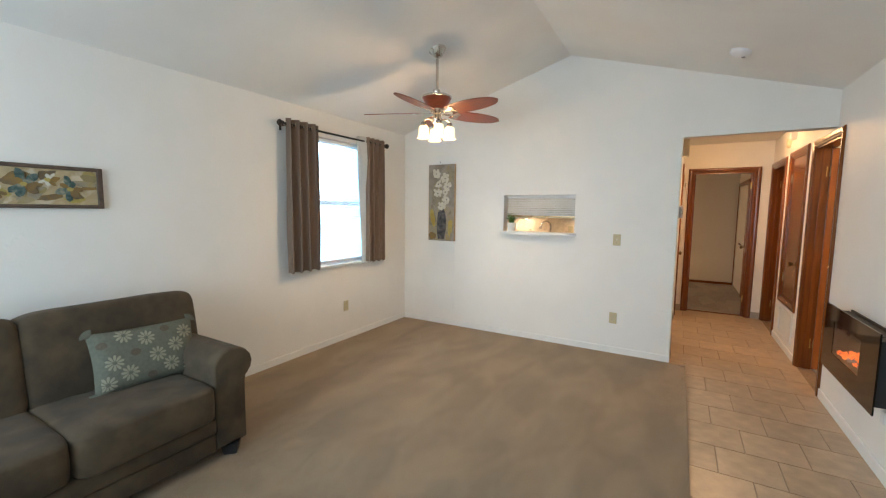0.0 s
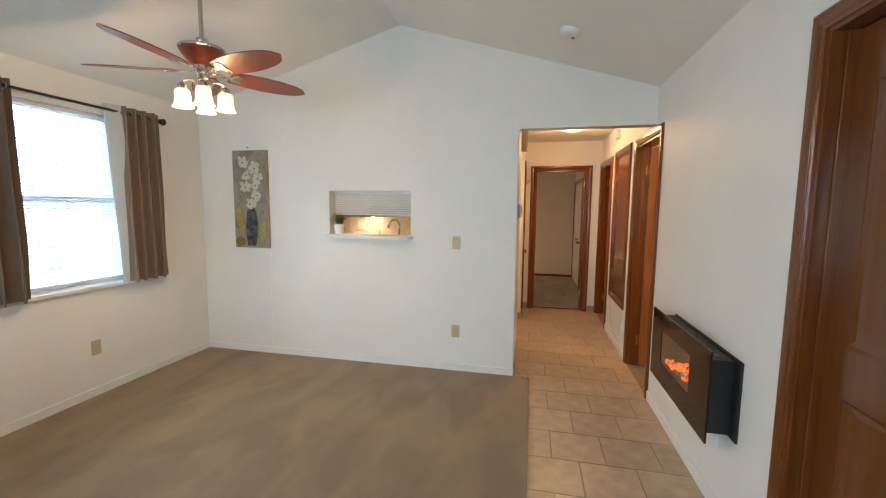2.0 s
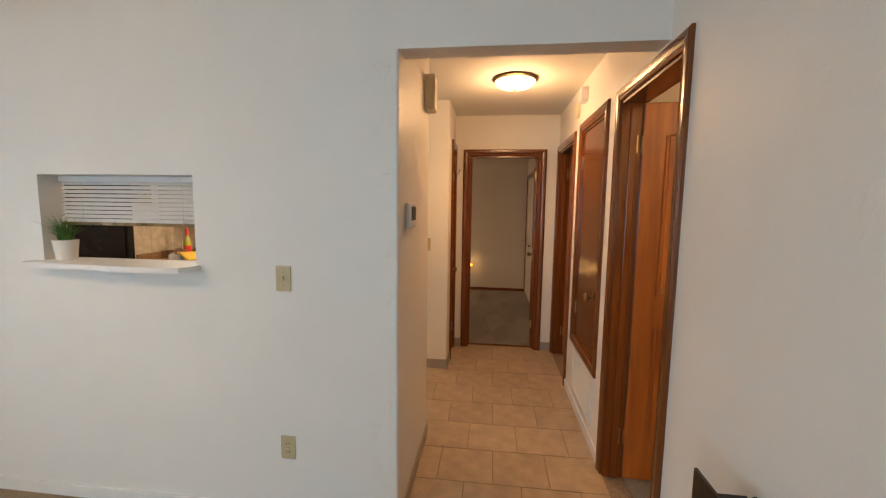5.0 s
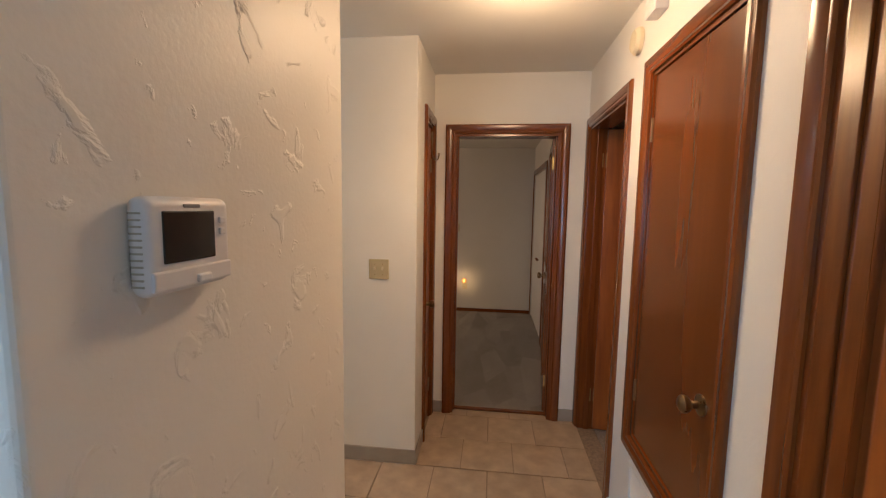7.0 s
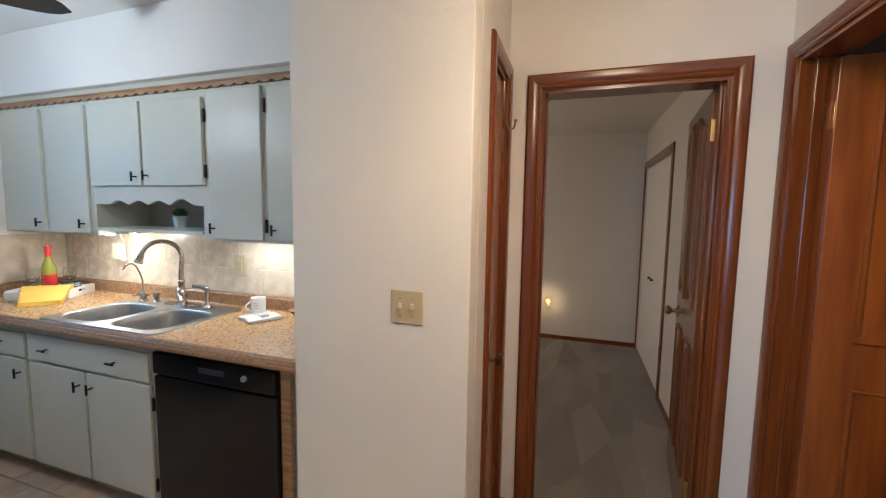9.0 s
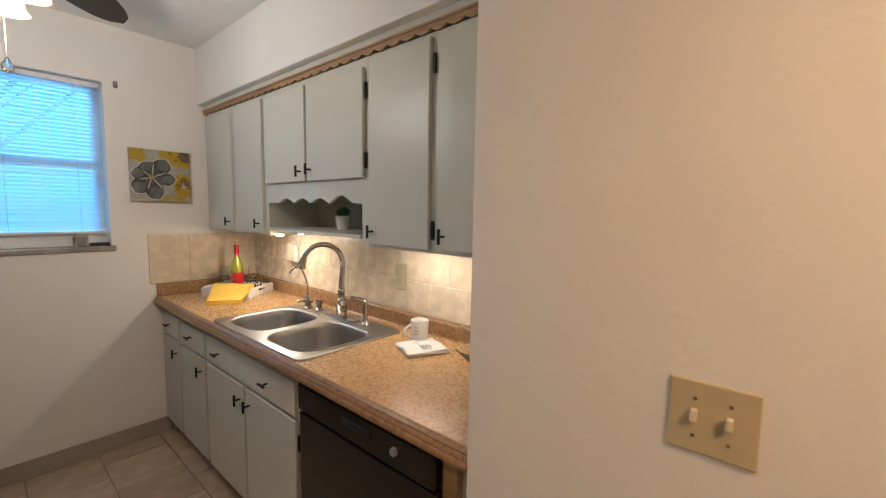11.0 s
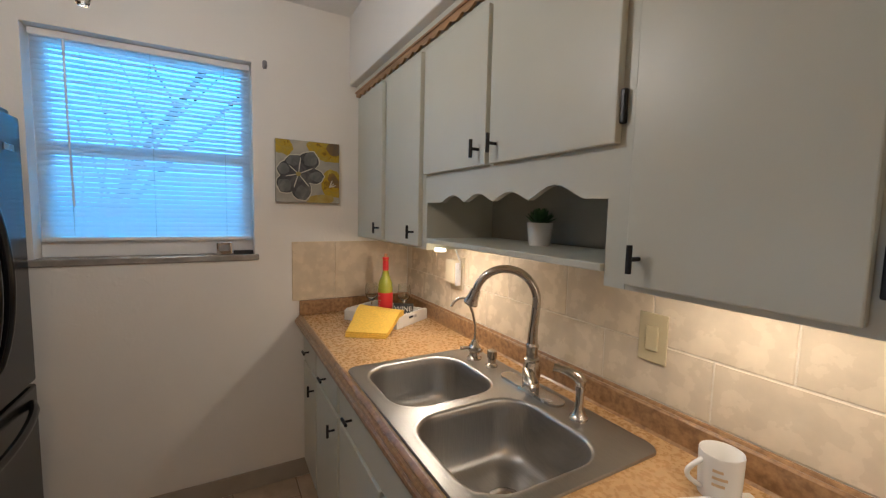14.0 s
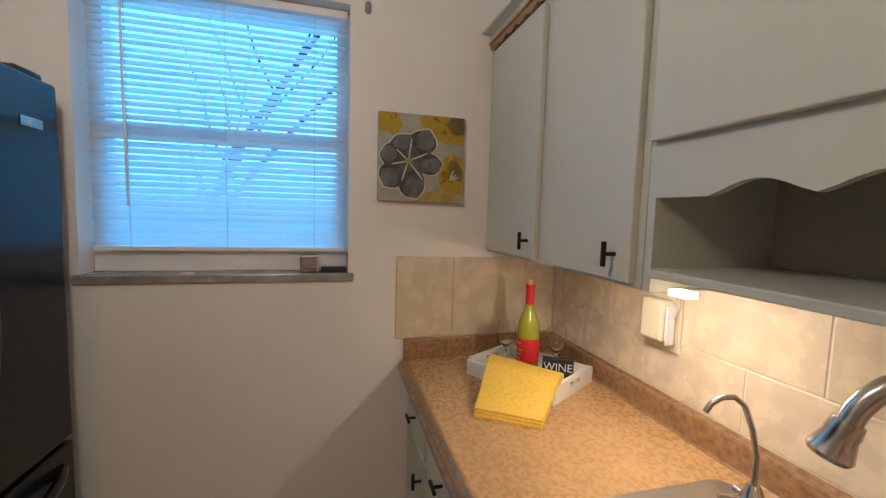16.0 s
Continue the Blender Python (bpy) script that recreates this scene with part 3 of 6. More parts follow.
structure("floor_rooms", boxed(R + 0.12, 2.7, BACK, BD, -0.006, 0.004), GREYCARPET, "plain floor of the side rooms", "floor")
structure("ground", boxed(-60, -3.4, -60, 60, -0.5, -0.35), LAWN, "pale dry yard outside the windows", "ground")


def skirting(label, material, x0, x1, y0, y1, h, t=0.012):
    tagged(part("baseboard", boxed(x0, x1, y0, y1, 0.0, h, bevel=0.004, segs=2), material), label, "baseboard", "", "structure")


WB = "white painted baseboard along the wall"
skirting(WB, WHITE, L, L + 0.013, BACK, F, 0.075)
skirting(WB, WHITE, L + 0.013, 0.0, F - 0.013, F, 0.075)
skirting(WB, WHITE, R - 0.013, R, BACK, DOOR_A[0] - 0.07, 0.075)
skirting(WB, WHITE, R - 0.013, R, DOOR_A[1] + 0.07, DOOR_1[0] - 0.07, 0.075)
GB = "grey-brown vinyl baseboard"
skirting(GB, GREYBASE, PL, PR + 0.008, PIER - 0.009, PIER, 0.09)
skirting(GB, GREYBASE, PR, PR + 0.009, PIER, LCLOSET[0] - 0.06, 0.09)
skirting(GB, GREYBASE, L, L + 0.009, 5.44, 6.52, 0.10)
skirting(GB, GREYBASE, 0.0, 0.009, F2 + 0.0, 5.33, 0.08)
skirting(GB, GREYBASE, PR + 0.009, BEDDOOR[0] - 0.067, BD - 0.009, BD, 0.09)
skirting(GB, GREYBASE, BEDDOOR[1] + 0.067, R, BD - 0.009, BD, 0.09)
skirting("low white baseboard under the return grille", WHITE, R - 0.012, R, DOOR_1[1] + 0.066, BATH[0] - 0.066, 0.07)
BB = "brown stained wooden bedroom baseboard"
skirting(BB, WOODH, -1.88, 1.0, 10.068, 10.08, 0.06)
skirting(BB, WOOD, 1.001, 1.013, 7.3, 8.69, 0.06)


# ---------------------------------------------------------------- doors
PROFILE = [(0.0, 0.0), (0.0, 0.010), (0.008, 0.014), (0.018, 0.012), (0.026, 0.016), (0.044, 0.019), (0.056, 0.019), (0.065, 0.012), (0.065, 0.0)]


def casing_piece(a, b, ma, mb, out):
    """A strip of moulding on the wall from a to b (x, z); out points away from the opening; ma, mb stretch the mitred ends."""
    bm = bmesh.new()
    d = (Vector(b) - Vector(a)).normalized()
    o = Vector(out)
    rings = []
    for p, s in ((Vector(a), -ma), (Vector(b), mb)):
        rings.append([bm.verts.new(((p + o * w + d * (s * w)).x, t, (p + o * w + d * (s * w)).y)) for w, t in PROFILE])
    quads(bm, rings, closed_v=True)
    bm.faces.new(rings[0]), bm.faces.new(rings[1])
    return bm


def panel_outline(x0, x1, z0, z1, rise=0.0):
    """An upright panel whose top climbs in an S-curve by rise towards x1 (negative: towards x0)."""
    pts = [(x0, z0), (x1, z0)]
    n = 10
    for k in range(n + 1):
        s = k / n
        x = x1 + (x0 - x1) * s
        up = abs(rise) * (0.5 + 0.5 * math.cos(math.pi * (s if rise > 0 else 1 - s))) if rise else 0
        pts.append((x, z1 + up))
    return pts


def inset(pts, d):
    cx, cz = sum(p[0] for p in pts) / len(pts), sum(p[1] for p in pts) / len(pts)
    w, h = max(p[0] for p in pts) - min(p[0] for p in pts), max(p[1] for p in pts) - min(p[1] for p in pts)
    return [(cx + (x - cx) * (1 - 2 * d / w), cz + (z - cz) * (1 - 2 * d / h)) for x, z in pts]


def raised_panel(bm, pts, face, s):
    """A sunk groove and a raised field on a leaf face at depth face; s: +1 or -1, the way that the face looks."""
    loops = [(pts, 0.0), (inset(pts, 0.002), 0.008), (inset(pts, 0.012), 0.010), (inset(pts, 0.022), 0.0015), (inset(pts, 0.030), 0.001), (inset(pts, 0.065), 0.009)]
    rings = [[bm.verts.new((x, face + s * d, z)) for x, z in p] for p, d in loops]
    quads(bm, rings, closed_v=True)
    bm.faces.new(rings[-1])


def knob_part(parent, x, z, y, s, material=BRONZE):
    bm = bmesh.new()
    lathe(bm, [(0.0, 0), (0.032, 0.0), (0.032, 0.006), (0.012, 0.012), (0.011, 0.03), (0.02, 0.036), (0.027, 0.046), (0.027, 0.056), (0.018, 0.064), (0.0, 0.066)], 20, (0, 0, 0), 'Y')
    if s < 0:
        bmesh.ops.scale(bm, vec=(1, -1, 1), verts=bm.verts)
    return part("door_knob", bm, material, parent, "aged brass door knob", 40, pose(x, y, z))


def door(name, label, m, w, h, z0=0.0, thick=0.12, hinge=1, angle=0.0, style="panel", hang=0.0, four=False, knobs=True, leaf=True, hinge_mat=BRASS, knob_z=0.92, material=None):
    """A doorway in a wall: local x runs along the wall, y comes out of it, the opening's middle at the origin.
    The leaf turns about the hinge side (+1 or -1 in x) into the wall by angle; hang: how deep behind the face it closes."""
    d = thing(name, label, "door", m, "", "structure")
    x0, x1 = -w / 2, w / 2
    part("trim", casing_piece((x0, z0), (x0, h), 1 if four else 0, 1, (-1, 0)), WOOD, d, "", 30)
    part("trim", casing_piece((x1, z0), (x1, h), 1 if four else 0, 1, (1, 0)), WOOD, d, "", 30)
    part("trim", casing_piece((x0, h), (x1, h), 1, 1, (0, 1)), WOODH, d, "", 30)
    if four:
        part("trim", casing_piece((x0, z0), (x1, z0), 1, 1, (0, -1)), WOODH, d, "", 30)
    j = 0.016
    part("jamb", boxed(x0, x0 + j, -thick, 0.002, z0, h), WOOD, d)
    part("jamb", boxed(x1 - j, x1, -thick, 0.002, z0, h), WOOD, d)
    part("jamb", boxed(x0 + j, x1 - j, -thick, 0.002, h - j, h), WOODH, d)
    if four:
        part("jamb", boxed(x0 + j, x1 - j, -thick, 0.002, z0, z0 + j), WOODH, d)
    else:
        for a, b in ((x0 + j, x0 + j + 0.011), (x1 - j - 0.011, x1 - j)):
            part("door_stop", boxed(a, b, -thick + 0.045, -thick + 0.08, z0, h - j, bevel=0.003), WOOD, d)
    if not leaf:
        return d
    lw, t = w - 2 * j - 0.006, 0.035
    bz, tz = z0 + (j + 0.003 if four else 0.012), h - j - 0.003
    lm = material or DOORWOOD
    hx = hinge * (w / 2 - j - 0.003)
    # leaf in its own frame: hinge line at x = 0, body towards -hinge
    lf = new("door_leaf", mesh_of("door_leaf", boxed(min(0, -hinge * lw), max(0, -hinge * lw), -t / 2, t / 2, bz, tz, bevel=0.003), lm))
    lf.parent = d
    lf.matrix_basis = pose(hx, -hang - t / 2, 0) @ pose(0, 0, 0, 0, 0, hinge * angle)
    if style == "panel":
        cw = (lw - 0.11 * 3) / 2
        for c in (0, 1):
            a = 0.11 + c * (cw + 0.11)
            xa, xb = -hinge * a, -hinge * (a + cw)
            xa, xb = min(xa, xb), max(xa, xb)
            inner = ((xa + xb) / 2 > -hinge * lw / 2)
            rise = -0.07 if inner else 0.07
            for s in (-1, 1):
                bm = bmesh.new()
                raised_panel(bm, panel_outline(xa, xb, 1.06, 1.90, rise), s * t / 2, s)
                raised_panel(bm, panel_outline(xa, xb, 0.24, 0.89), s * t / 2, s)
                part("panel", bm, lm, lf, "", 30)
    for z in ((z0 + 0.22, h - 0.23) if h - z0 < 1.8 else (0.25, 1.82)):
        bm = boxed(-0.002, 0.030, -0.0012, 0.0012, z - 0.045, z + 0.045)
        tube(bm, [(0, 0, z - 0.047), (0, 0, z + 0.047)], 0.006, 10)
        part("hinge", bm, hinge_mat, lf, "brass butt hinge", None, pose(0, t / 2 + 0.003 if angle < 20 else -t / 2 - 0.001, 0))
    if angle > 20:
        for z in (0.25, 1.86):
            a = hinge * (w / 2 - j)
            part("hinge_plate", boxed(min(hinge * 0.0005, hinge * 0.003), max(hinge * 0.0005, hinge * 0.003), -0.015, 0.015, z - 0.045, z + 0.045, bevel=0.001), hinge_mat, lf, "brass hinge plate")
            part("hinge_plate", boxed(min(a, a - hinge * 0.003), max(a, a - hinge * 0.003), -hang + 0.002, -hang + 0.042, z - 0.045, z + 0.045, bevel=0.001), hinge_mat, d, "brass hinge plate")
    if knobs:
        kx = -hinge * (lw - 0.065)
        for s in (-1, 1):
            knob_part(lf, kx, knob_z, s * t / 2, s)
    return d


EAST = 90
door("door_1", "brown stained arched-panel wooden door standing open", pose(R, (DOOR_1[0] + DOOR_1[1]) / 2, 0, 0, 0, EAST), DOOR_1[1] - DOOR_1[0], DOOR_1[2], hinge=1, angle=88, hang=0.085)
door("door_2", "brown stained flush closet door above a return grille", pose(R, (CLOSET[0] + CLOSET[1]) / 2, 0, 0, 0, EAST), CLOSET[1] - CLOSET[0], CLOSET[3], z0=CLOSET[2], hinge=1, style="slab", four=True, knob_z=0.955, hinge_mat=BRONZE, hang=0.004, material=FLUSHSHADEWOOD)
door("door_3", "brown stained panelled bathroom door left ajar", pose(R, (BATH[0] + BATH[1]) / 2, 0, 0, 0, EAST), BATH[1] - BATH[0], BATH[2], hinge=1, angle=84, hang=0.085)
door("door_4", "brown stained panelled bedroom door standing open", pose((BEDDOOR[0] + BEDDOOR[1]) / 2, BD, 0, 0, 0, 180), BEDDOOR[1] - BEDDOOR[0], BEDDOOR[2], hinge=-1, angle=96, hang=0.085, knob_z=0.95, material=FLUSHSHADEWOOD)
door("door_5", "narrow brown stained closet door, closed", pose(PR, (LCLOSET[0] + LCLOSET[1]) / 2, 0, 0, 0, -90), LCLOSET[1] - LCLOSET[0], LCLOSET[2], hinge=-1, style="slab", hang=0.012, knob_z=0.89, hinge_mat=BRONZE)
# shade on this leaf is put into its colour, darker than DOORWOOD
door("door_6", "brown stained panelled living room door, closed", pose(R, (DOOR_A[0] + DOOR_A[1]) / 2, 0, 0, 0, EAST), DOOR_A[1] - DOOR_A[0], DOOR_A[2], hinge=1, hang=0.07, material=FLUSHSHADEWOOD)
structure("threshold", boxed(BEDDOOR[0], BEDDOOR[1], BD + 0.06, BD + 0.09, -0.002, 0.014, bevel=0.004), WOODH, "brown wooden threshold strip at the bedroom carpet", "threshold")

# hook on the closet door's casing
hk = thing("coat_hook", "curved brass hook on the narrow closet door", "hook", pose(PR + 0.018, 6.83, 1.86))
tube(hb := bmesh.new(), [(0.004, 0, 0.16), (0.004, 0, 0.03), (0.01, 0.02, 0.0), (0.02, 0.07, -0.015), (0.03, 0.115, 0.0), (0.034, 0.13, 0.03)], 0.0045, 8)
part("hook", hb, BRONZE, hk, "", 50)
part("tip", lathe(bmesh.new(), [(0, -0.006), (0.008, -0.003), (0.008, 0.003), (0, 0.006)], 12, (0.034, 0.13, 0.036)), BRONZE, hk, "", 40)

# return air grille under the closet door
gr = thing("return_grille", "white metal return air grille low in the wall", "vent", pose(R, 0, 0))
g0, g1, gz0, gz1 = GRILLE
part("frame", slab('x', -0.012, 0.004, (g0 - 0.02, g1 + 0.02), (gz0 - 0.02, gz1 + 0.02), [(g0, g1, gz0, gz1)]), WHITE, gr)
part("backing", boxed(0.05, 0.06, g0, g1, gz0, gz1), BLACKMATTE, gr)
sl = mesh_of("slat", prism(bmesh.new(), [(0.0, 0.0), (0.002, 0.0), (0.024, 0.012), (0.022, 0.013)], g0, g1, "xz"), WHITE)
for k in range(20):
    o = new("slat", sl)
    o.parent = gr
    o.matrix_basis = pose(-0.006, 0, gz0 + 0.004 + k * 0.0138)


# ---------------------------------------------------------------- windows
def window(name, label, y0, y1, z0, z1, blind_z, pitch, tilt, wand_y=None, sill=0.03, sill_mat=WHITE):
    """A sash window in the west wall with a slatted blind in its recess."""
    w = thing(name, label, "window", pose(L, 0, 0), "", "structure")
    f = 0.045
    part("window_frame", slab('x', -0.15, -0.09, (y0, y1), (z0, z1), [(y0 + f, y1 - f, z0 + f, (z0 + z1) / 2 - 0.02), (y0 + f, y1 - f, (z0 + z1) / 2 + 0.02, z1 - f)]), VINYL, w)
    for a, b in ((z0 + f, (z0 + z1) / 2 - 0.02), ((z0 + z1) / 2 + 0.02, z1 - f)):
        g = part("pane", boxed(-0.122, -0.118, y0 + f, y1 - f, a, b), GLASS, w)
        g.visible_shadow = False
    part("window_sill", boxed(-0.10, sill, y0 - 0.02, y1 + 0.02, z0 - 0.028, z0 + 0.004, bevel=0.006), sill_mat, w)
    b = thing(name.replace("window", "blind"), "white horizontal slatted blind lowered in the window", "blind", pose(L, 0, 0))
    part("head_rail", boxed(-0.085, -0.045, y0 + 0.008, y1 - 0.008, z1 - 0.032, z1 - 0.004, bevel=0.003), VINYL, b)
    part("bottom_rail", boxed(-0.080, -0.050, y0 + 0.012, y1 - 0.012, blind_z, blind_z + 0.018, bevel=0.004), VINYL, b)
    bm = bmesh.new()
    n = 5
    rows = []
    for t in (0.0, 0.0009):
        for k in range(n + 1):
            s = -0.0125 + 0.025 * k / n
            rows.append([bm.verts.new((s, y, 0.0022 * (1 - (s / 0.0125) ** 2) + t)) for y in (y0 + 0.012, y1 - 0.012)])
    quads(bm, rows[:n + 1])
    quads(bm, rows[n + 1:])
    me = mesh_of("slat", bm, SLAT, 60)
    z = blind_z + 0.03
    while z < z1 - 0.035:
        o = new("slat", me)
        o.parent = b
        o.matrix_basis = pose(-0.065, 0, z, 0, tilt + random.uniform(-1.5, 1.5), random.uniform(-0.06, 0.06))
        z += pitch
    for y in (y0 + 0.12, (y0 + y1) / 2, y1 - 0.12):
        part("ladder_cord", tube(bmesh.new(), [(-0.051, y, blind_z), (-0.051, y, z1 - 0.03)], 0.0011, 5), CORD, b)
    if wand_y:
        part("wand", tube(bmesh.new(), [(-0.03, wand_y, z1 - 0.04), (-0.022, wand_y + 0.004, z1 - 0.35), (-0.02, wand_y + 0.01, z1 - 0.72)], 0.0045, 8), WHITEPLASTIC, b)
    return w


window("window_1", "white sash window behind taupe curtains", *LWIN, LWIN[2] + 0.03, 0.0215, 28)
window("window_2", "white sash kitchen window with a marble sill", *KWIN, KWIN[2] + 0.075, 0.0215, 56, wand_y=KWIN[0] + 0.12, sill=0.010, sill_mat=MARBLE)

part("sash_rail", boxed(-0.115, -0.075, KWIN[0] + 0.002, KWIN[1] - 0.002, KWIN[2] + 0.004, KWIN[2] + 0.078, bevel=0.004), VINYL, bpy.data.objects["window_2"])

# curtains
rod = thing("curtain_rod", "dark bronze curtain rod with round finials", "curtain rod", pose(L + 0.085, 0, 2.235))
part("rod", tube(bmesh.new(), [(0, 2.52, 0), (0, 3.985, 0)], 0.010, 12), SOFALEG, rod, "", 40)
for y, s in ((2.505, -1), (4.0, 1)):
    bm = lathe(bmesh.new(), [(0.012, -0.02), (0.022, -0.016), (0.016, -0.006), (0.027, 0.004), (0.030, 0.016), (0.020, 0.030), (0, 0.034)], 16, (0, 0, 0), 'Y')
    if s < 0:
        bmesh.ops.scale(bm, vec=(1, -1, 1), verts=bm.verts)
    part("finial", bm, SOFALEG, rod, "", 40, pose(0, y, 0))
for y in (2.56, 3.95):
    bm = boxed(-0.085, -0.079, y - 0.012, y + 0.012, -0.05, 0.03, bevel=0.002)
    tube(bm, [(-0.08, y, -0.012), (0, y, -0.012)], 0.005, 8)
    part("bracket", bm, SOFALEG, rod)


def curtain(y0, y1, folds, ztop, zbot, lean):
    c = thing("curtain", "taupe grommet-top curtain hanging in deep folds", "curtain", pose(L + 0.085, 0, 0), "living room curtains")
    bm = bmesh.new()
    n, nz = folds * 14, 14
    for side in (0, 1):
        rows = []
        for i in range(n + 1):
            s = i / n
            col = []
            for j in range(nz + 1):
                v = j / nz
                a = 2 * math.pi * folds * s
                amp = 0.040 + 0.012 * v
                wob = 0.012 * v * noise.noise((s * 6, v * 3, y0))
                y = y0 + (y1 - y0) * s + lean * v * (s - 0.5) + 0.018 * math.sin(2 * a) * (0.6 + 0.4 * v) + wob
                x = amp * math.sin(a + 0.5 * noise.noise((s * 3, v * 1.5, 7 + y0)) * v) + 0.0025 * side
                z = ztop + (zbot - ztop) * v + (0.012 * math.sin(a + 1) if j == nz else 0)
                col.append(bm.verts.new((x, y, z)))
            rows.append(col)
        quads(bm, rows)
    part("cloth", bm, CURTAIN, c, "", 80)
    for k in range(2 * folds):
        a = math.pi * k
        y = y0 + (y1 - y0) * (k + 0.0) / (2 * folds) + 0.004
        ring = [(0.022 * math.cos(t), 0, 0.022 * math.sin(t)) for t in [2 * math.pi * q / 16 for q in range(17)]]
        part("grommet", tube(bmesh.new(), [(u * 0.9, 0.004, w) for u, _, w in ring], 0.004, 6), NICKEL, c, "round metal grommet", 60, pose(0, y, 2.235, 0, 0, 35 if k % 2 else -35))
    return c


curtain(2.555, 2.935, 4, 2.285, 0.865, 0.03)
curtain(3.625, 3.965, 4, 2.285, 0.865, 0.02)
c = thing("curtain_lining", "pale curtain lining catching the daylight", "curtain", pose(L + 0.085, 0, 0))
bm = bmesh.new()
rows = []
for i in range(9):
    s = i / 8
    rows.append([bm.verts.new((0.012 - 0.05 * s + 0.006 * math.sin(3 * s + v), 3.625 - 0.10 * math.sin(s * 1.5) + 0.01 * v, 2.285 + (0.862 - 2.285) * v / 6)) for v in range(7)])
quads(bm, rows)
rows2 = [[bm.verts.new(v.co + Vector((0.002, 0.002, 0))) for v in r] for r in rows]
quads(bm, rows2)
part("cloth", bm, LINING, c, "", 80)


# ---------------------------------------------------------------- wall plates
def plate(label, m, w, h, kind, material):
    """A wall plate facing local -y."""
    p = thing("switch_plate" if kind != "outlet" else "outlet_plate", label, "switch" if kind != "outlet" else "outlet", m)
    part("cover", boxed(-w / 2, w / 2, -0.006, 0, -h / 2, h / 2, bevel=0.003), material, p)
    if kind == "outlet":
        for z in (-0.02, 0.02):
            rb = prism(bmesh.new(), rounded(0.034, 0.028, 0.012, 4, 0, z), -0.009, -0.005)
            rec = part("receptacle", rb, material, p)
            for x in (-0.007, 0.007):
                part("slot", boxed(x - 0.0012, x + 0.0012, -0.0096, -0.0085, z - 0.005, z + 0.006), BLACKMATTE, rec)
        part("screw", lathe(bmesh.new(), [(0, -0.0085), (0.003, -0.0075), (0.003, -0.005)], 8, (0, 0, 0), 'Y'), NICKEL, p)
    else:
        xs = [0] if kind == "toggle" else [-0.023, 0.023]
        for x in xs:
            part("toggle", boxed(x - 0.005, x + 0.005, -0.018, -0.005, -0.004, 0.014, bevel=0.002), IVORY, p)
            for z in (-0.03, 0.03):
                part("screw", lathe(bmesh.new(), [(0, -0.0085), (0.003, -0.0075), (0.003, -0.005)], 8, (x, 0, z), 'Y'), BRONZE, p)
    return p


plate("almond light switch plate beside the serving hatch", pose(-0.53, F, 1.19), 0.072, 0.116, "toggle", ALMOND)
plate("almond wall outlet above the carpet", pose(-0.53, F, 0.378), 0.072, 0.116, "outlet", ALMOND)
plate("almond wall outlet under the curtained window", pose(L, 3.372, 0.39, 0, 0, 90), 0.072, 0.116, "outlet", ALMOND)
plate("almond double light switch plate on the closet wall", pose(-0.209, PIER, 1.175), 0.118, 0.116, "double", ALMOND)
plate("almond light switch plate on the bedroom wall", pose(-0.07, 10.08, 1.25), 0.072, 0.116, "toggle", ALMOND)
plate("ivory outlet low on the bedroom wall", pose(0.06, 10.08, 0.40), 0.072, 0.116, "outlet", IVORY)

# bedroom night light
nl = thing("night_light", "small glowing amber night light in the outlet", "night light", pose(0.05, 10.07, 0.43))
part("body", boxed(-0.02, 0.02, -0.03, 0, -0.03, 0.02, bevel=0.006), IVORY, nl)
part("shade", lathe(bmesh.new(), [(0.016, 0.012), (0.030, 0.024), (0.036, 0.045), (0.030, 0.066), (0.014, 0.078), (0, 0.080)], 16, (0, -0.03, 0)), NIGHTGLASS, nl, "glowing amber shade", 40)

# thermostat
th = thing("thermostat", "white digital thermostat with a dark display", "thermostat", pose(0.0, 4.698, 1.481, 0, 0, 90))
part("body", boxed(-0.078, 0.078, -0.030, 0.0, -0.064, 0.060, bevel=0.014, segs=4), WHITEPLASTIC, th, "", 40)
part("flap", boxed(-0.072, 0.072, -0.0325, -0.026, -0.058, -0.032, bevel=0.003), WHITEPLASTIC, th)
part("display", boxed(-0.054, 0.038, -0.0325, -0.029, -0.024, 0.042, bevel=0.002), SCREEN, th, "dark glass display")
part("badge", boxed(-0.018, 0.012, -0.0312, -0.029, 0.046, 0.051, bevel=0.002), GREYINK, th)
for z in (0.012, 0.028):
    part("button", boxed(0.048, 0.061, -0.034, -0.029, z - 0.005, z + 0.005, bevel=0.002), WHITEPLASTIC, th)
part("latch", boxed(-0.002, 0.024, -0.037, -0.03, -0.056, -0.044, bevel=0.003), WHITEPLASTIC, th)
# thin raised boxes whose darker colour gives the slots their shade
for k in range(12):
    part("vent_slot", boxed(-0.0786, -0.077, -0.024, -0.008, -0.05 + k * 0.008, -0.0475 + k * 0.008), RECESS_SHADE, th)

# boxes high on the hall walls
ch = thing("door_chime", "beige door chime box high on the hall wall", "door chime", pose(0.0, 5.20, 2.175))
part("box", boxed(0, 0.055, -0.055, 0.055, -0.10, 0.10, bevel=0.006), IVORY, ch)
part("cover", boxed(0.055, 0.060, -0.05, 0.05, -0.095, 0.095, bevel=0.002), ALMOND, ch)
al = thing("alarm_box", "small white alarm box with a ribbed front", "alarm", pose(R, 5.93, 2.335))
part("box", boxed(-0.05, 0, -0.055, 0.055, -0.045, 0.055, bevel=0.005), WHITEPLASTIC, al)
for k in range(7):
    part("rib", boxed(-0.053, -0.049, -0.045, 0.045, -0.036 + k * 0.012, -0.030 + k * 0.012), WHITE, al)
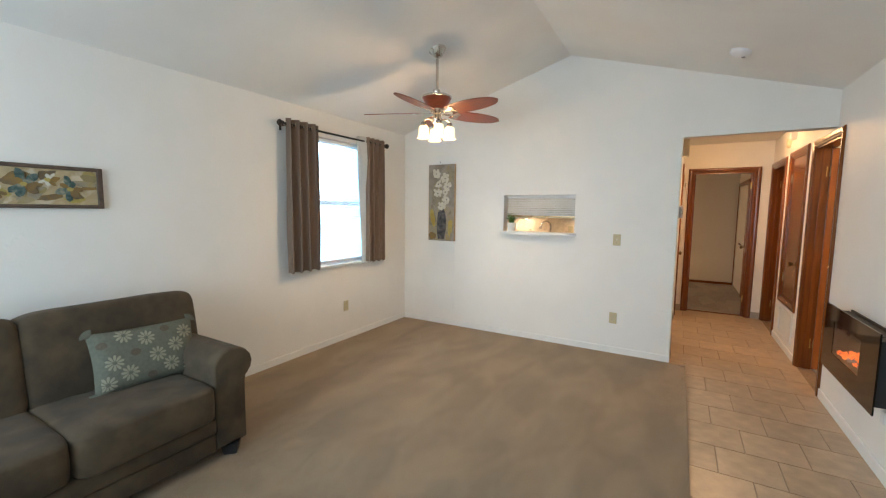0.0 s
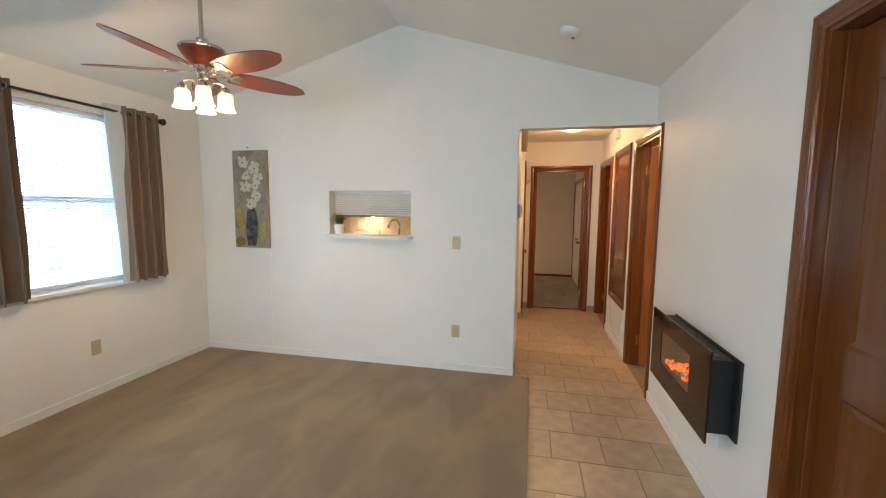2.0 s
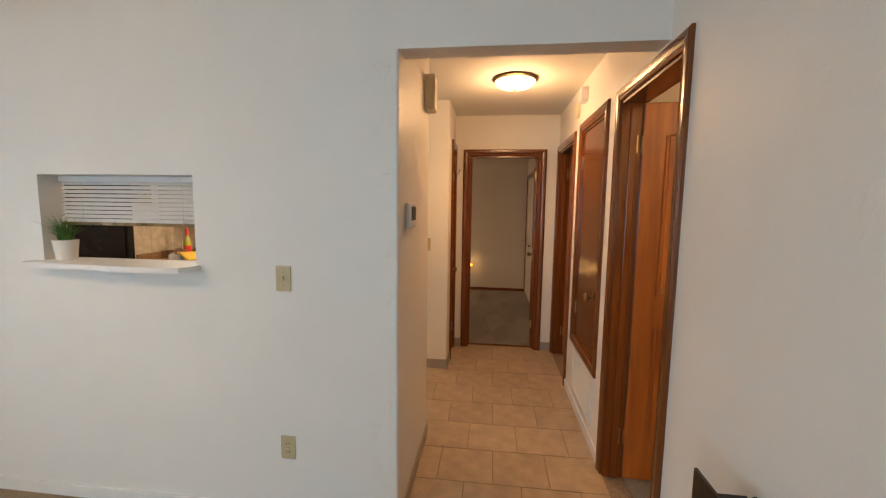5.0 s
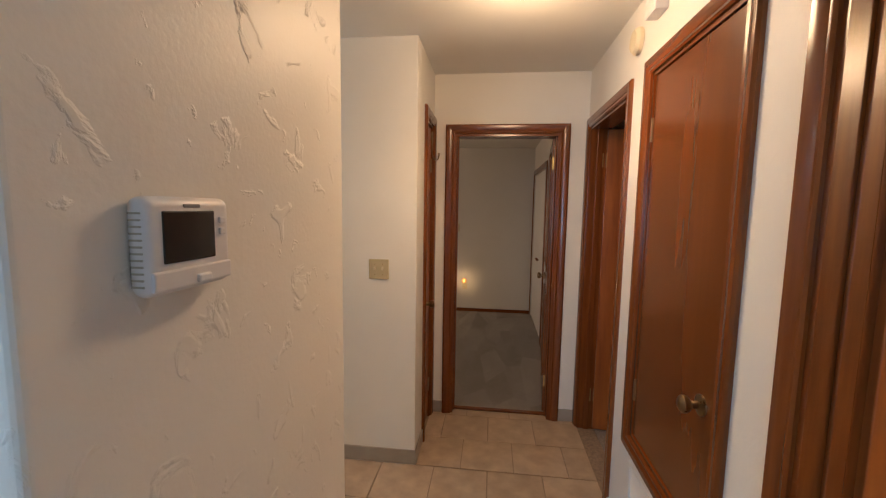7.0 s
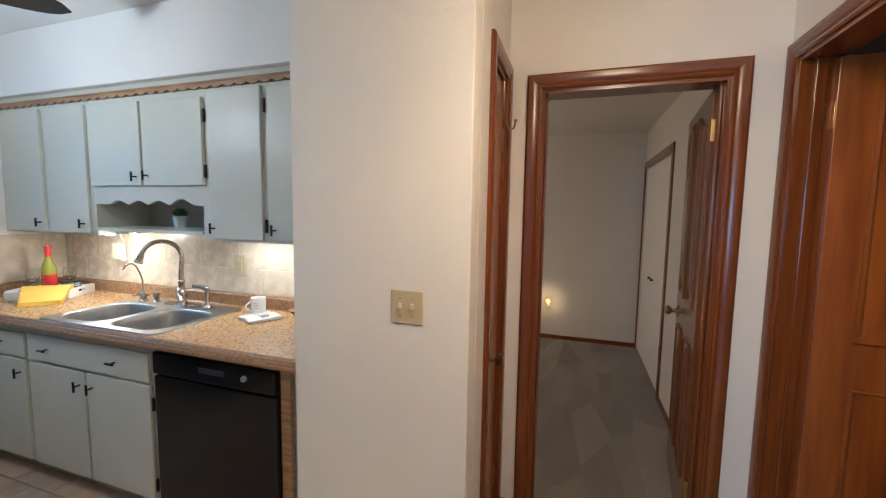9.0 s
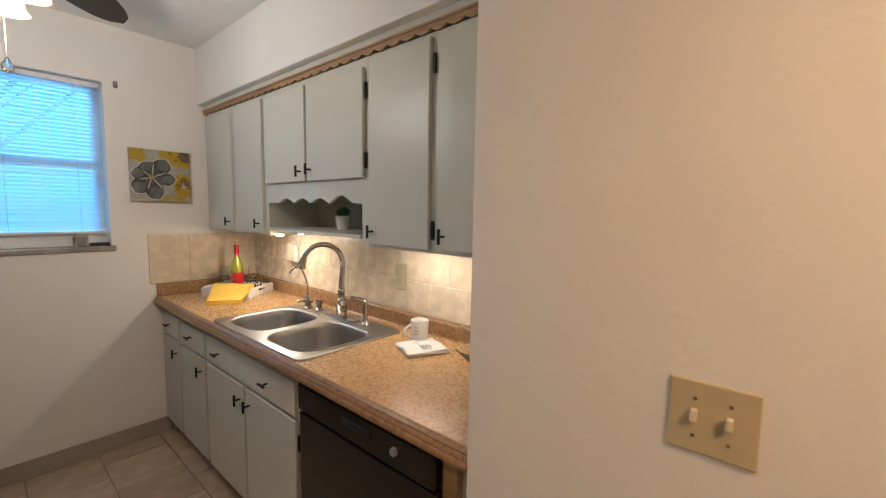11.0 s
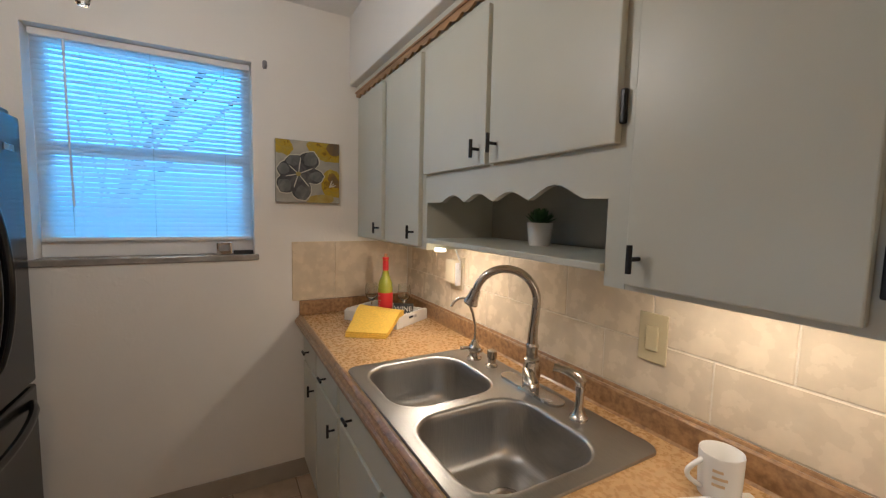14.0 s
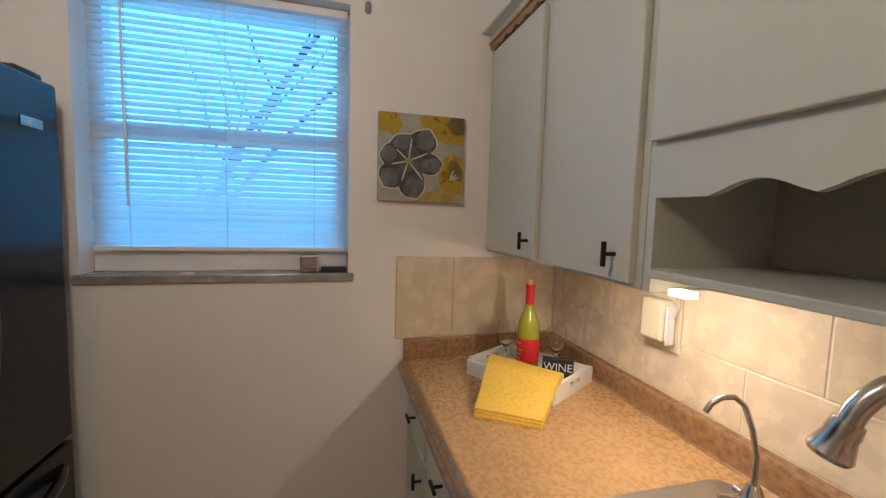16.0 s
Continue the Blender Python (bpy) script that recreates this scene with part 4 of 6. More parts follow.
sd = thing("smoke_alarm", "round ivory smoke alarm on the hall wall", "smoke alarm", pose(R, 6.17, 2.285))
part("base", lathe(bmesh.new(), [(0, -0.002), (0.058, -0.002), (0.058, -0.018), (0.046, -0.032), (0.02, -0.036), (0, -0.036)], 28, (0, 0, 0), 'X'), IVORY, sd, "", 40)
sl_ang = math.degrees(math.atan2(RIDGE - EAVE, R - RX))
sd = thing("smoke_alarm", "white smoke alarm on the sloping ceiling", "smoke alarm", pose(0.335, 3.866, RIDGE + (EAVE - RIDGE) * (0.335 - RX) / (R - RX), 0, sl_ang, 0))
part("base", lathe(bmesh.new(), [(0, 0.002), (0.068, 0.002), (0.068, -0.018), (0.055, -0.034), (0.03, -0.042), (0, -0.042)], 28), WHITEPLASTIC, sd, "", 40)
part("test_button", lathe(bmesh.new(), [(0, -0.047), (0.012, -0.046), (0.013, -0.038)], 16, (0.028, 0.0, 0)), GREYINK, sd)

# hall dome light
hl = thing("ceiling_light", "lit frosted dome ceiling light in the hall", "ceiling light", pose(0.545, 5.88, HC))
part("canopy", lathe(bmesh.new(), [(0.05, 0), (0.16, 0), (0.165, -0.012), (0.15, -0.022), (0.05, -0.022)], 32), BRONZE, hl, "brass rim", 40)
dg = part("glass_dome", lathe(bmesh.new(), [(0.148, -0.018), (0.145, -0.035), (0.12, -0.055), (0.07, -0.070), (0.0, -0.075)], 32), DOMEGLASS, hl, "glowing frosted glass", 60)
dg.visible_shadow = False
part("finial", lathe(bmesh.new(), [(0, -0.094), (0.008, -0.090), (0.012, -0.082), (0.006, -0.073)], 12), BRONZE, hl, "", 40)


sr = copy_thing(hl, pose(2.25, 3.45, 2.5))
tagged(sr, "lit frosted dome ceiling light in the side room")

# ---------------------------------------------------------------- ceiling fans
def blade_bm(length, w):
    bm = bmesh.new()
    n = 16
    top = []
    for k in range(n + 1):
        s = k / n
        half = w / 2 * (0.55 + 0.45 * math.sin(math.pi * min(1, s * 0.9 + 0.12))) * (1 if s < 0.8 else math.sqrt(max(0.0, 1 - ((s - 0.8) / 0.2) ** 2)))
        top.append((s * length, half))
    out = [(x, h) for x, h in top] + [(x, -h) for x, h in reversed(top[:-1])]
    prism(bm, out, -0.003, 0.003, "xy")
    return bm


def fan(name, label, at, blade_z, angles, reach, glass, rod_top, blade_mat, metal, tilt=0.0, lights=4):
    f = thing(name, label, "ceiling fan", pose(*at))
    part("canopy", lathe(bmesh.new(), [(0.0, 0.012), (0.074, 0.012), (0.074, -0.004), (0.068, -0.012), (0.052, -0.036), (0.036, -0.058), (0.022, -0.068), (0.0, -0.070)], 24), metal, f, "", 40, pose(0, 0, rod_top, 0, tilt, 0))
    part("downrod", tube(bmesh.new(), [(0, 0, rod_top - 0.05), (0, 0, blade_z + 0.17)], 0.0125, 14), metal, f, "", 40)
    part("collar", lathe(bmesh.new(), [(0.015, 0.215), (0.032, 0.21), (0.034, 0.19), (0.026, 0.175), (0.04, 0.165)], 20, (0, 0, blade_z)), metal, f, "", 40)
    part("motor", lathe(bmesh.new(), [(0.03, 0.178), (0.085, 0.168), (0.122, 0.150), (0.126, 0.138), (0.114, 0.112), (0.090, 0.080), (0.068, 0.060), (0.06, 0.05), (0.03, 0.045)], 32, (0, 0, blade_z)), BLADE, f, "glossy cherry motor housing", 40)
    part("motor_band", lathe(bmesh.new(), [(0.120, 0.158), (0.130, 0.152), (0.130, 0.141), (0.122, 0.136)], 32, (0, 0, blade_z)), metal, f, "", 40)
    part("hub", lathe(bmesh.new(), [(0.03, 0.05), (0.055, 0.045), (0.05, 0.02), (0.032, 0.0), (0.036, -0.02), (0.05, -0.04), (0.046, -0.07), (0.02, -0.09), (0, -0.095)], 24, (0, 0, blade_z)), metal, f, "", 40)
    for a in angles:
        b = new("blade", mesh_of("blade", blade_bm(reach - 0.15, 0.178), blade_mat, 40))
        b.parent = f
        b.matrix_basis = pose(0, 0, blade_z, 0, 0, a) @ pose(0.15, 0, 0.018, -13, 0, 0)
        bm = boxed(-0.10, 0.05, -0.016, 0.016, -0.008, -0.003, bevel=0.002)
        lathe(bm, [(0, -0.012), (0.03, -0.010), (0.03, -0.004), (0, -0.003)], 16, (0.04, 0.025, 0))
        lathe(bm, [(0, -0.012), (0.03, -0.010), (0.03, -0.004), (0, -0.003)], 16, (0.04, -0.025, 0))
        part("blade_iron", bm, metal, b, "metal blade bracket", 40)
    for k in range(lights):
        a = radians(40 + 360 / lights * k)
        c, s = math.cos(a), math.sin(a)
        arm = part("lamp_arm", tube(bmesh.new(), [(0.03 * c, 0.03 * s, blade_z - 0.05), (0.07 * c, 0.07 * s, blade_z - 0.035), (0.105 * c, 0.105 * s, blade_z - 0.045), (0.115 * c, 0.115 * s, blade_z - 0.075)], 0.007, 8), metal, f, "", 50)
        part("socket", lathe(bmesh.new(), [(0.008, -0.06), (0.024, -0.072), (0.026, -0.10), (0.02, -0.104)], 16, (0.115 * c, 0.115 * s, blade_z)), metal, arm, "", 40)
        g = part("glass_shade", lathe(bmesh.new(), [(0.024, -0.096), (0.038, -0.106), (0.043, -0.125), (0.043, -0.165), (0.048, -0.19), (0.058, -0.205), (0.055, -0.205), (0.040, -0.17), (0.036, -0.12), (0.02, -0.10)], 20, (0.115 * c, 0.115 * s, blade_z)), glass, arm, "glowing frosted bell shade", 50)
        g.visible_shadow = False
    return f


fan("ceiling_fan", "cherry-bladed ceiling fan with four lit bell shades", (-1.87, 3.15, 0), 2.30, [58, -14, -86, -158, 130], 0.66, LAMPGLASS, 2.845, BLADE, NICKEL, tilt=-16.5)
kf = fan("ceiling_fan", "ceiling fan with dark blades and a lit bowl in the kitchen", (-2.1, 5.8, 0), 2.34, [68, 140, 212, 284, 356], 0.70, LAMPGLASS, KC - 0.012, SOFALEG, BRONZE, lights=3)
for x, y, z in ((0.03, -0.027, 2.0), (-0.11, 0.03, 1.95)):
    ch = part("pull_chain", tube(bmesh.new(), [(x * 0.3, y * 0.6, 2.22), (x * 0.9, y, 2.16), (x, y, z + 0.03)], 0.0014, 5), BRONZE, kf, "thin pull chain")
    part("crystal_bob", lathe(bmesh.new(), [(0.003, 0.035), (0.007, 0.028), (0.014, 0.012), (0.016, 0.0), (0.011, -0.014), (0, -0.018)], 8, (x, y, z)), CLEARGLASS, ch, "faceted glass bob")


# ---------------------------------------------------------------- pictures
# tall orchid canvas on the hatch wall
pc = thing("wall_picture", "tall canvas painting of white orchids in a dark vase", "painting", pose(-2.594, F, 1.565))
part("canvas", boxed(-0.187, 0.187, -0.035, -0.001, -0.477, 0.477, bevel=0.004), ART_GREY, pc)
def dab(parent, material, cx, cz, w, h, ang, depth, seed, half=(0.160, 0.158), base=-0.0215):
    """A loose brushed patch with an uneven outline, kept on its canvas."""
    pts = []
    for k in range(26):
        t = 2 * math.pi * k / 26
        g = 1 + 0.34 * noise.noise((math.cos(t) * 1.7, math.sin(t) * 1.7, seed))
        u, v, a = w / 2 * g * math.cos(t), h / 2 * g * math.sin(t), radians(ang)
        pts.append((max(-half[0], min(half[0], cx + u * math.cos(a) - v * math.sin(a))), max(-half[1], min(half[1], cz + u * math.sin(a) + v * math.cos(a)))))
    part("painted_patch", prism(bmesh.new(), pts, -depth, base), material, parent)


def brushed_petal(cx, cz, length, width, ang, y, seed):
    """A pointed petal with a wavering painted edge."""
    pts, n, a = [], 12, radians(ang)
    for k in range(2 * n):
        f = k / n if k <= n else 2 - k / n
        side = 1 if k <= n else -1
        w = width / 2 * math.sin(math.pi * min(1, f * 0.92 + 0.05)) ** 0.75 * (0.7 + 0.5 * f) * (1 + 0.22 * noise.noise((f * 3, side, seed)))
        u, v = length * f, side * max(w, 0.0015)
        pts.append((cx + u * math.cos(a) - v * math.sin(a), cz + u * math.sin(a) + v * math.cos(a)))
    return prism(bmesh.new(), pts, y - 0.0004, y + 0.0004)


part("canvas_edge", boxed(0.1872, 0.1885, -0.034, -0.002, -0.476, 0.476), CORK, pc, "tan canvas edge")
part("canvas_edge", boxed(-0.1885, -0.1872, -0.034, -0.002, -0.476, 0.476), CORK, pc, "tan canvas edge")
for k, (cx, cz, w, h, ang, mt) in enumerate(((-0.12, -0.25, 0.12, 0.40, 4, ART_GOLDGREY), (0.125, -0.28, 0.11, 0.36, -3, ART_GOLDGREY), (-0.125, -0.20, 0.07, 0.22, 8, ART_GOLD), (0.13, -0.30, 0.06, 0.22, -5, ART_GOLD),
                                             (-0.13, -0.42, 0.10, 0.10, 0, ART_BROWN), (0.12, 0.36, 0.10, 0.20, 5, ART_GOLDGREY), (-0.06, 0.10, 0.16, 0.30, 3, ART_GOLDGREY))):
    dab(pc, mt, cx, cz, w, h, ang, 0.0352 + 0.0002 * k, 2.3 * k, (0.184, 0.474), -0.0345)
part("painted_vase", prism(bmesh.new(), [(-0.045, -0.455), (0.045, -0.455), (0.07, -0.33), (0.074, -0.22), (0.058, -0.12), (0.036, -0.075), (-0.020, -0.075), (-0.042, -0.12), (-0.062, -0.22), (-0.064, -0.33)], -0.0372, -0.0345), ART_SLATE, pc)
for cx, cz, r in ((-0.075, 0.36, 0.075), (0.055, 0.30, 0.068), (-0.04, 0.235, 0.055), (0.09, 0.20, 0.062), (-0.05, 0.12, 0.07), (0.06, 0.135, 0.05), (0.075, 0.04, 0.07), (-0.005, -0.045, 0.065)):
    a0 = random.uniform(0, 70)
    for q in range(6):
        part("painted_petal", brushed_petal(cx, cz, r * random.uniform(0.6, 1.15), r * random.uniform(0.5, 0.8), a0 + 60 * q + random.uniform(-16, 16), -0.0376 - 0.0002 * q, cx + q), ART_CREAM, pc)
    part("painted_flower_heart", prism(bmesh.new(), rounded(0.018, 0.014, 0.006, 3, cx, cz), -0.0392, -0.0375), ART_SLATE, pc)
# framed floral above the sofa
fp = thing("wall_picture", "framed painting of teal flowers above the sofa", "painting", pose(L, 0.715, 1.585, 0, 0, 90))
part("canvas", boxed(-0.47, 0.47, -0.012, 0, -0.115, 0.115), ART_BEIGE, fp)
for a in ((-0.49, -0.462, -0.125, 0.125), (0.462, 0.49, -0.125, 0.125)):
    part("frame_bar", boxed(a[0], a[1], -0.026, 0, a[2], a[3], bevel=0.004), FRAMEWOOD, fp)
for z in (-0.125, 0.103):
    part("frame_bar", boxed(-0.462, 0.462, -0.026, 0, z, z + 0.022, bevel=0.004), FRAMEWOOD, fp)
rng = random.Random(5)
for k in range(26):
    dab(fp, (ART_BROWN, ART_BEIGE, ART_GOLD, ART_GOLDGREY)[k % 4], rng.uniform(-0.44, 0.44), rng.uniform(-0.09, 0.09), rng.uniform(0.06, 0.16), rng.uniform(0.03, 0.07), rng.uniform(-40, 40), 0.0124 + 0.0001 * k, 3.1 * k, (0.458, 0.100), -0.0115)
for cx, cz, r, mt in ((0.33, -0.01, 0.085, ART_TEAL), (0.13, 0.01, 0.095, ART_TEAL), (-0.10, -0.02, 0.09, ART_TEAL), (-0.32, 0.01, 0.09, ART_TEAL), (0.23, 0.04, 0.055, ART_CREAM), (0.02, -0.04, 0.055, ART_CREAM), (-0.22, 0.04, 0.06, ART_CREAM)):
    for q in range(7):
        part("painted_petal", brushed_petal(cx, cz, r * rng.uniform(0.5, 1.0), r * rng.uniform(0.3, 0.5), 51 * q + rng.uniform(-18, 18), -0.0160 - 0.0002 * q, cx * 9 + q), mt if q % 3 else ART_BROWN, fp)
    dab(fp, ART_GOLD, cx, cz, 0.03, 0.022, 0, 0.0182, cx * 7, (0.458, 0.100), -0.0115)
# square flower canvas in the kitchen
kp = thing("wall_picture", "square canvas of a grey flower on yellow", "painting", pose(L, 6.512, 1.675, 0, 0, 90))
part("canvas", boxed(-0.162, 0.162, -0.022, -0.001, -0.160, 0.160, bevel=0.003), ART_PALE, kp)


for k, (cx, cz, w, h, ang, mt) in enumerate(((-0.125, 0.125, 0.12, 0.08, -20, ART_OCHRE), (0.085, 0.115, 0.20, 0.10, -12, ART_OCHRE), (0.115, -0.055, 0.12, 0.16, 15, ART_OCHRE), (0.135, 0.13, 0.09, 0.07, -30, ART_BROWN),
                                             (0.13, -0.035, 0.045, 0.09, 35, ART_BROWN), (0.075, 0.03, 0.09, 0.05, 20, ART_PALE), (-0.12, -0.135, 0.10, 0.05, 10, ART_PALE), (0.06, -0.14, 0.14, 0.05, 5, ART_GOLD))):
    dab(kp, mt, cx, cz, w, h, ang, 0.0224 + 0.0003 * k, 1.7 * k)
FLOWER = ((108, 0.100, 0.105), (52, 0.140, 0.100), (-6, 0.130, 0.080), (-80, 0.138, 0.100), (-138, 0.128, 0.100), (163, 0.106, 0.085))
for k, (ang, ln, w) in enumerate(FLOWER):
    part("painted_petal_edge", brushed_petal(-0.052, -0.012, ln * 1.05, w * 1.10, ang, -0.0254 - 0.0002 * k, k), ART_CREAM, kp)
for k, (ang, ln, w) in enumerate(FLOWER):
    part("painted_petal", brushed_petal(-0.052, -0.012, ln, w * 1.02, ang, -0.0270 - 0.0002 * k, k), ART_SLATE, kp)
    part("painted_petal_light", brushed_petal(-0.052 + 0.42 * ln * math.cos(radians(ang)), -0.012 + 0.42 * ln * math.sin(radians(ang)), ln * 0.56, w * 0.72, ang, -0.0286 - 0.0002 * k, k + 9), ART_MIDGREY, kp)
    part("painted_vein", brushed_petal(-0.052, -0.012, ln * 0.62, 0.006, ang + 30, -0.0300 - 0.0001 * k, k), ART_CREAM, kp)
part("painted_flower_heart", prism(bmesh.new(), rounded(0.026, 0.022, 0.010, 4, -0.052, -0.012), -0.0320, -0.0300), ART_GOLD, kp)
for a, b in ((40, 0.035), (65, 0.045), (20, 0.04)):
    part("painted_stamen", brushed_petal(0.105, -0.075, b, 0.006, a, -0.0270, a), ART_CREAM, kp)

# thin raised white strip, in two lengths, down the wall below the canvas
for z0, z1 in ((0.08, 0.468), (0.60, 1.04)):
    tagged(part("wall_strip", boxed(-2.424, -2.416, F - 0.004, F, z0, z1, bevel=0.003), WHITE), "thin raised white strip down the wall", "seam", "", "structure")
# small nail and marks on the wall
tagged(part("wall_nail", lathe(bmesh.new(), [(0, -0.012), (0.006, -0.010), (0.006, -0.004), (0.003, 0)], 10, (-2.63, F, 2.075), 'Y'), BLACKMATTE), "small dark nail stuck in the wall", "nail")

# ---------------------------------------------------------------- serving hatch
hx0, hx1, hz0, hz1 = HATCH
sh = thing("hatch_shelf", "white painted shelf of the serving hatch", "shelf", pose(0, F, hz0))
bm = bmesh.new()
prism(bm, [(hx0 - 0.04, 0.0), (hx0 - 0.04, -0.055), (hx0 - 0.03, -0.075), (hx1 - 0.16, -0.125), (hx1 - 0.06, -0.12), (hx1 - 0.01, -0.10), (hx1 + 0.015, -0.06), (hx1 + 0.02, 0.0)], -0.022, 0.003, "xy")
box(bm, hx0, hx1, 0.0, 0.12, -0.018, 0.003)
part("board", bm, WHITE, sh)
hb = thing("hatch_blind", "white slatted blind half lowered in the serving hatch", "blind", pose(0, F2, 0))
part("head_rail", boxed(hx0 + 0.004, hx1 - 0.004, -0.030, -0.002, hz1 - 0.03, hz1 - 0.002, bevel=0.003), SLATOPAQUE, hb)
part("bottom_rail", boxed(hx0 + 0.006, hx1 - 0.006, -0.028, -0.006, 1.408, 1.424, bevel=0.003), BRONZE, hb, "brown bottom rail")
sm = mesh_of("slat", boxed(hx0 + 0.008, hx1 - 0.008, -0.0125, 0.0125, -0.0006, 0.0006), SLATOPAQUE)
for k in range(10):
    o = new("slat", sm)
    o.parent = hb
    o.matrix_basis = pose(0, -0.016, 1.432 + k * 0.0205, 39 + random.uniform(-2, 2), 0, 0)
for x in (hx0 + 0.13, hx1 - 0.13):
    part("ladder_cord", tube(bmesh.new(), [(x, -0.028, 1.415), (x, -0.028, hz1 - 0.02)], 0.0013, 5), CORD, hb)


def pot_plant(name, label, m, pot, r, h, leaves):
    t = thing(name, label, "plant", m)
    part("pot", lathe(bmesh.new(), [(0, 0), (r * 0.78, 0), (r * 0.8, 0.004), (r, h), (r * 0.92, h), (r * 0.88, h - 0.012), (0, h - 0.012)], 24), pot, t, "", 40)
    part("soil", lathe(bmesh.new(), [(0, h - 0.008), (r * 0.9, h - 0.01)], 20), SOFALEG, t)
    return t


pp = pot_plant("potted_grass", "small grassy green plant in a white pot", pose(hx0 + 0.085, F + 0.035, hz0 + 0.003) @ Matrix.Diagonal((1.2, 1.2, 1.15, 1)), CERAMIC, 0.043, 0.085, 0)
bm = bmesh.new()
for k in range(150):
    a, tilt, ln = random.uniform(0, 6.28), random.uniform(0.05, 0.95), random.uniform(0.07, 0.135)
    c, s = math.cos(a), math.sin(a)
    b0 = Vector((c * 0.025 * random.random(), s * 0.025 * random.random(), 0.075))
    side = Vector((-s, c, 0)) * 0.0024
    prev = None
    for j in range(4):
        v = j / 3
        p = b0 + Vector((c * math.sin(tilt * v * 1.3) * ln * v, s * math.sin(tilt * v * 1.3) * ln * v, math.cos(tilt * v) * ln * v))
        w = side * (1.05 - v)
        cur = (bm.verts.new(p - w), bm.verts.new(p + w))
        if prev:
            bm.faces.new((prev[0], prev[1], cur[1], cur[0]))
        prev = cur
tagged(part("grass_blades", bm, LEAF, pp), kind="stuff")


# ---------------------------------------------------------------- wall fireplace
fpx = 0.945
fy0, fy1, fz0, fz1 = 2.965, 3.85, 0.415, 0.858
fpl = thing("electric_fireplace", "black wall-hung electric fireplace with glowing embers", "fireplace", pose(0, 0, 0))
part("glass_front", slab('x', fpx - 0.004, fpx + 0.004, (fy0, fy1), (fz0, fz1), [(3.20, 3.66, 0.545, 0.755)]), FPGLASS, fpl, "dark smoked glass front panel")
wn_ = part("screen_glass", boxed(fpx - 0.002, fpx + 0.002, 3.20, 3.66, 0.545, 0.755), CLEARGLASS, fpl)
wn_.visible_shadow = False
part("housing", slab('x', fpx + 0.0045, R - 0.012, (fy0 + 0.03, fy1 - 0.03), (fz0 + 0.04, fz1 - 0.045), [(3.18, 3.68, 0.53, 0.77)]), BLACKMATTE, fpl)
part("back_plate", boxed(R - 0.012, R, fy0 - 0.03, fy1 - 0.05, fz0 + 0.03, fz1 - 0.03, bevel=0.003), BLACKMATTE, fpl)
part("firebox_back", boxed(R - 0.03, R - 0.014, 3.18, 3.68, 0.53, 0.77), BLACKMATTE, fpl)
part("firebox_floor", boxed(fpx + 0.006, R - 0.03, 3.18, 3.68, 0.53, 0.545), BLACKMATTE, fpl)
vm = mesh_of("vent_slot", boxed(-0.012, 0.012, -0.028, 0.028, 0, 0.004, bevel=0.001), BLACK)
for k in range(10):
    o = new("vent_slot", vm)
    o.parent = fpl
    o.matrix_basis = pose(1.00, fy0 + 0.09 + k * 0.075, fz1 - 0.0455)
for k in range(90):
    y = 3.205 + 0.45 * (k + random.random()) / 90
    bm = bmesh.new()
    bmesh.ops.create_icosphere(bm, subdivisions=1, radius=random.uniform(0.008, 0.016))
    for v in bm.verts:
        v.co *= random.uniform(0.7, 1.3)
    part("ember", bm, ASH if k % 3 == 0 else EMBER, fpl, "", None, pose(fpx + 0.025 + random.random() * 0.05, y, 0.553 + 0.032 * random.random() * (1.2 + math.sin(y * 17))))
plug = thing("power_plug", "small white plug under the wall fireplace", "plug", pose(R, 3.13, 0.36))
part("body", boxed(-0.03, 0, -0.025, 0.025, -0.035, 0.035, bevel=0.006), WHITEPLASTIC, plug)

# ---------------------------------------------------------------- sofa
sx = -2.20
sf = thing("sofa", "taupe microfibre sofa with rolled arms", "sofa", pose(0, 0, 0))
ya0, ya1 = -0.79, 1.52
part("base", boxed(-3.06, sx - 0.04, ya0 + 0.04, ya1 - 0.05, 0.075, 0.30, bevel=0.02, segs=3), SOFA, sf, "", 50)
part("back_frame", boxed(-3.12, -2.90, ya0 + 0.03, ya1 - 0.03, 0.075, 0.80, bevel=0.06, segs=4), SOFA, sf, "", 50)
part("front_rail", boxed(sx - 0.05, sx - 0.004, ya0 + 0.20, ya1 - 0.21, 0.075, 0.185, bevel=0.014, segs=3), SOFA, sf, "", 50)
part("front_rail", boxed(sx - 0.055, sx + 0.010, ya0 + 0.20, ya1 - 0.21, 0.187, 0.282, bevel=0.020, segs=3), SOFA, sf, "", 50)
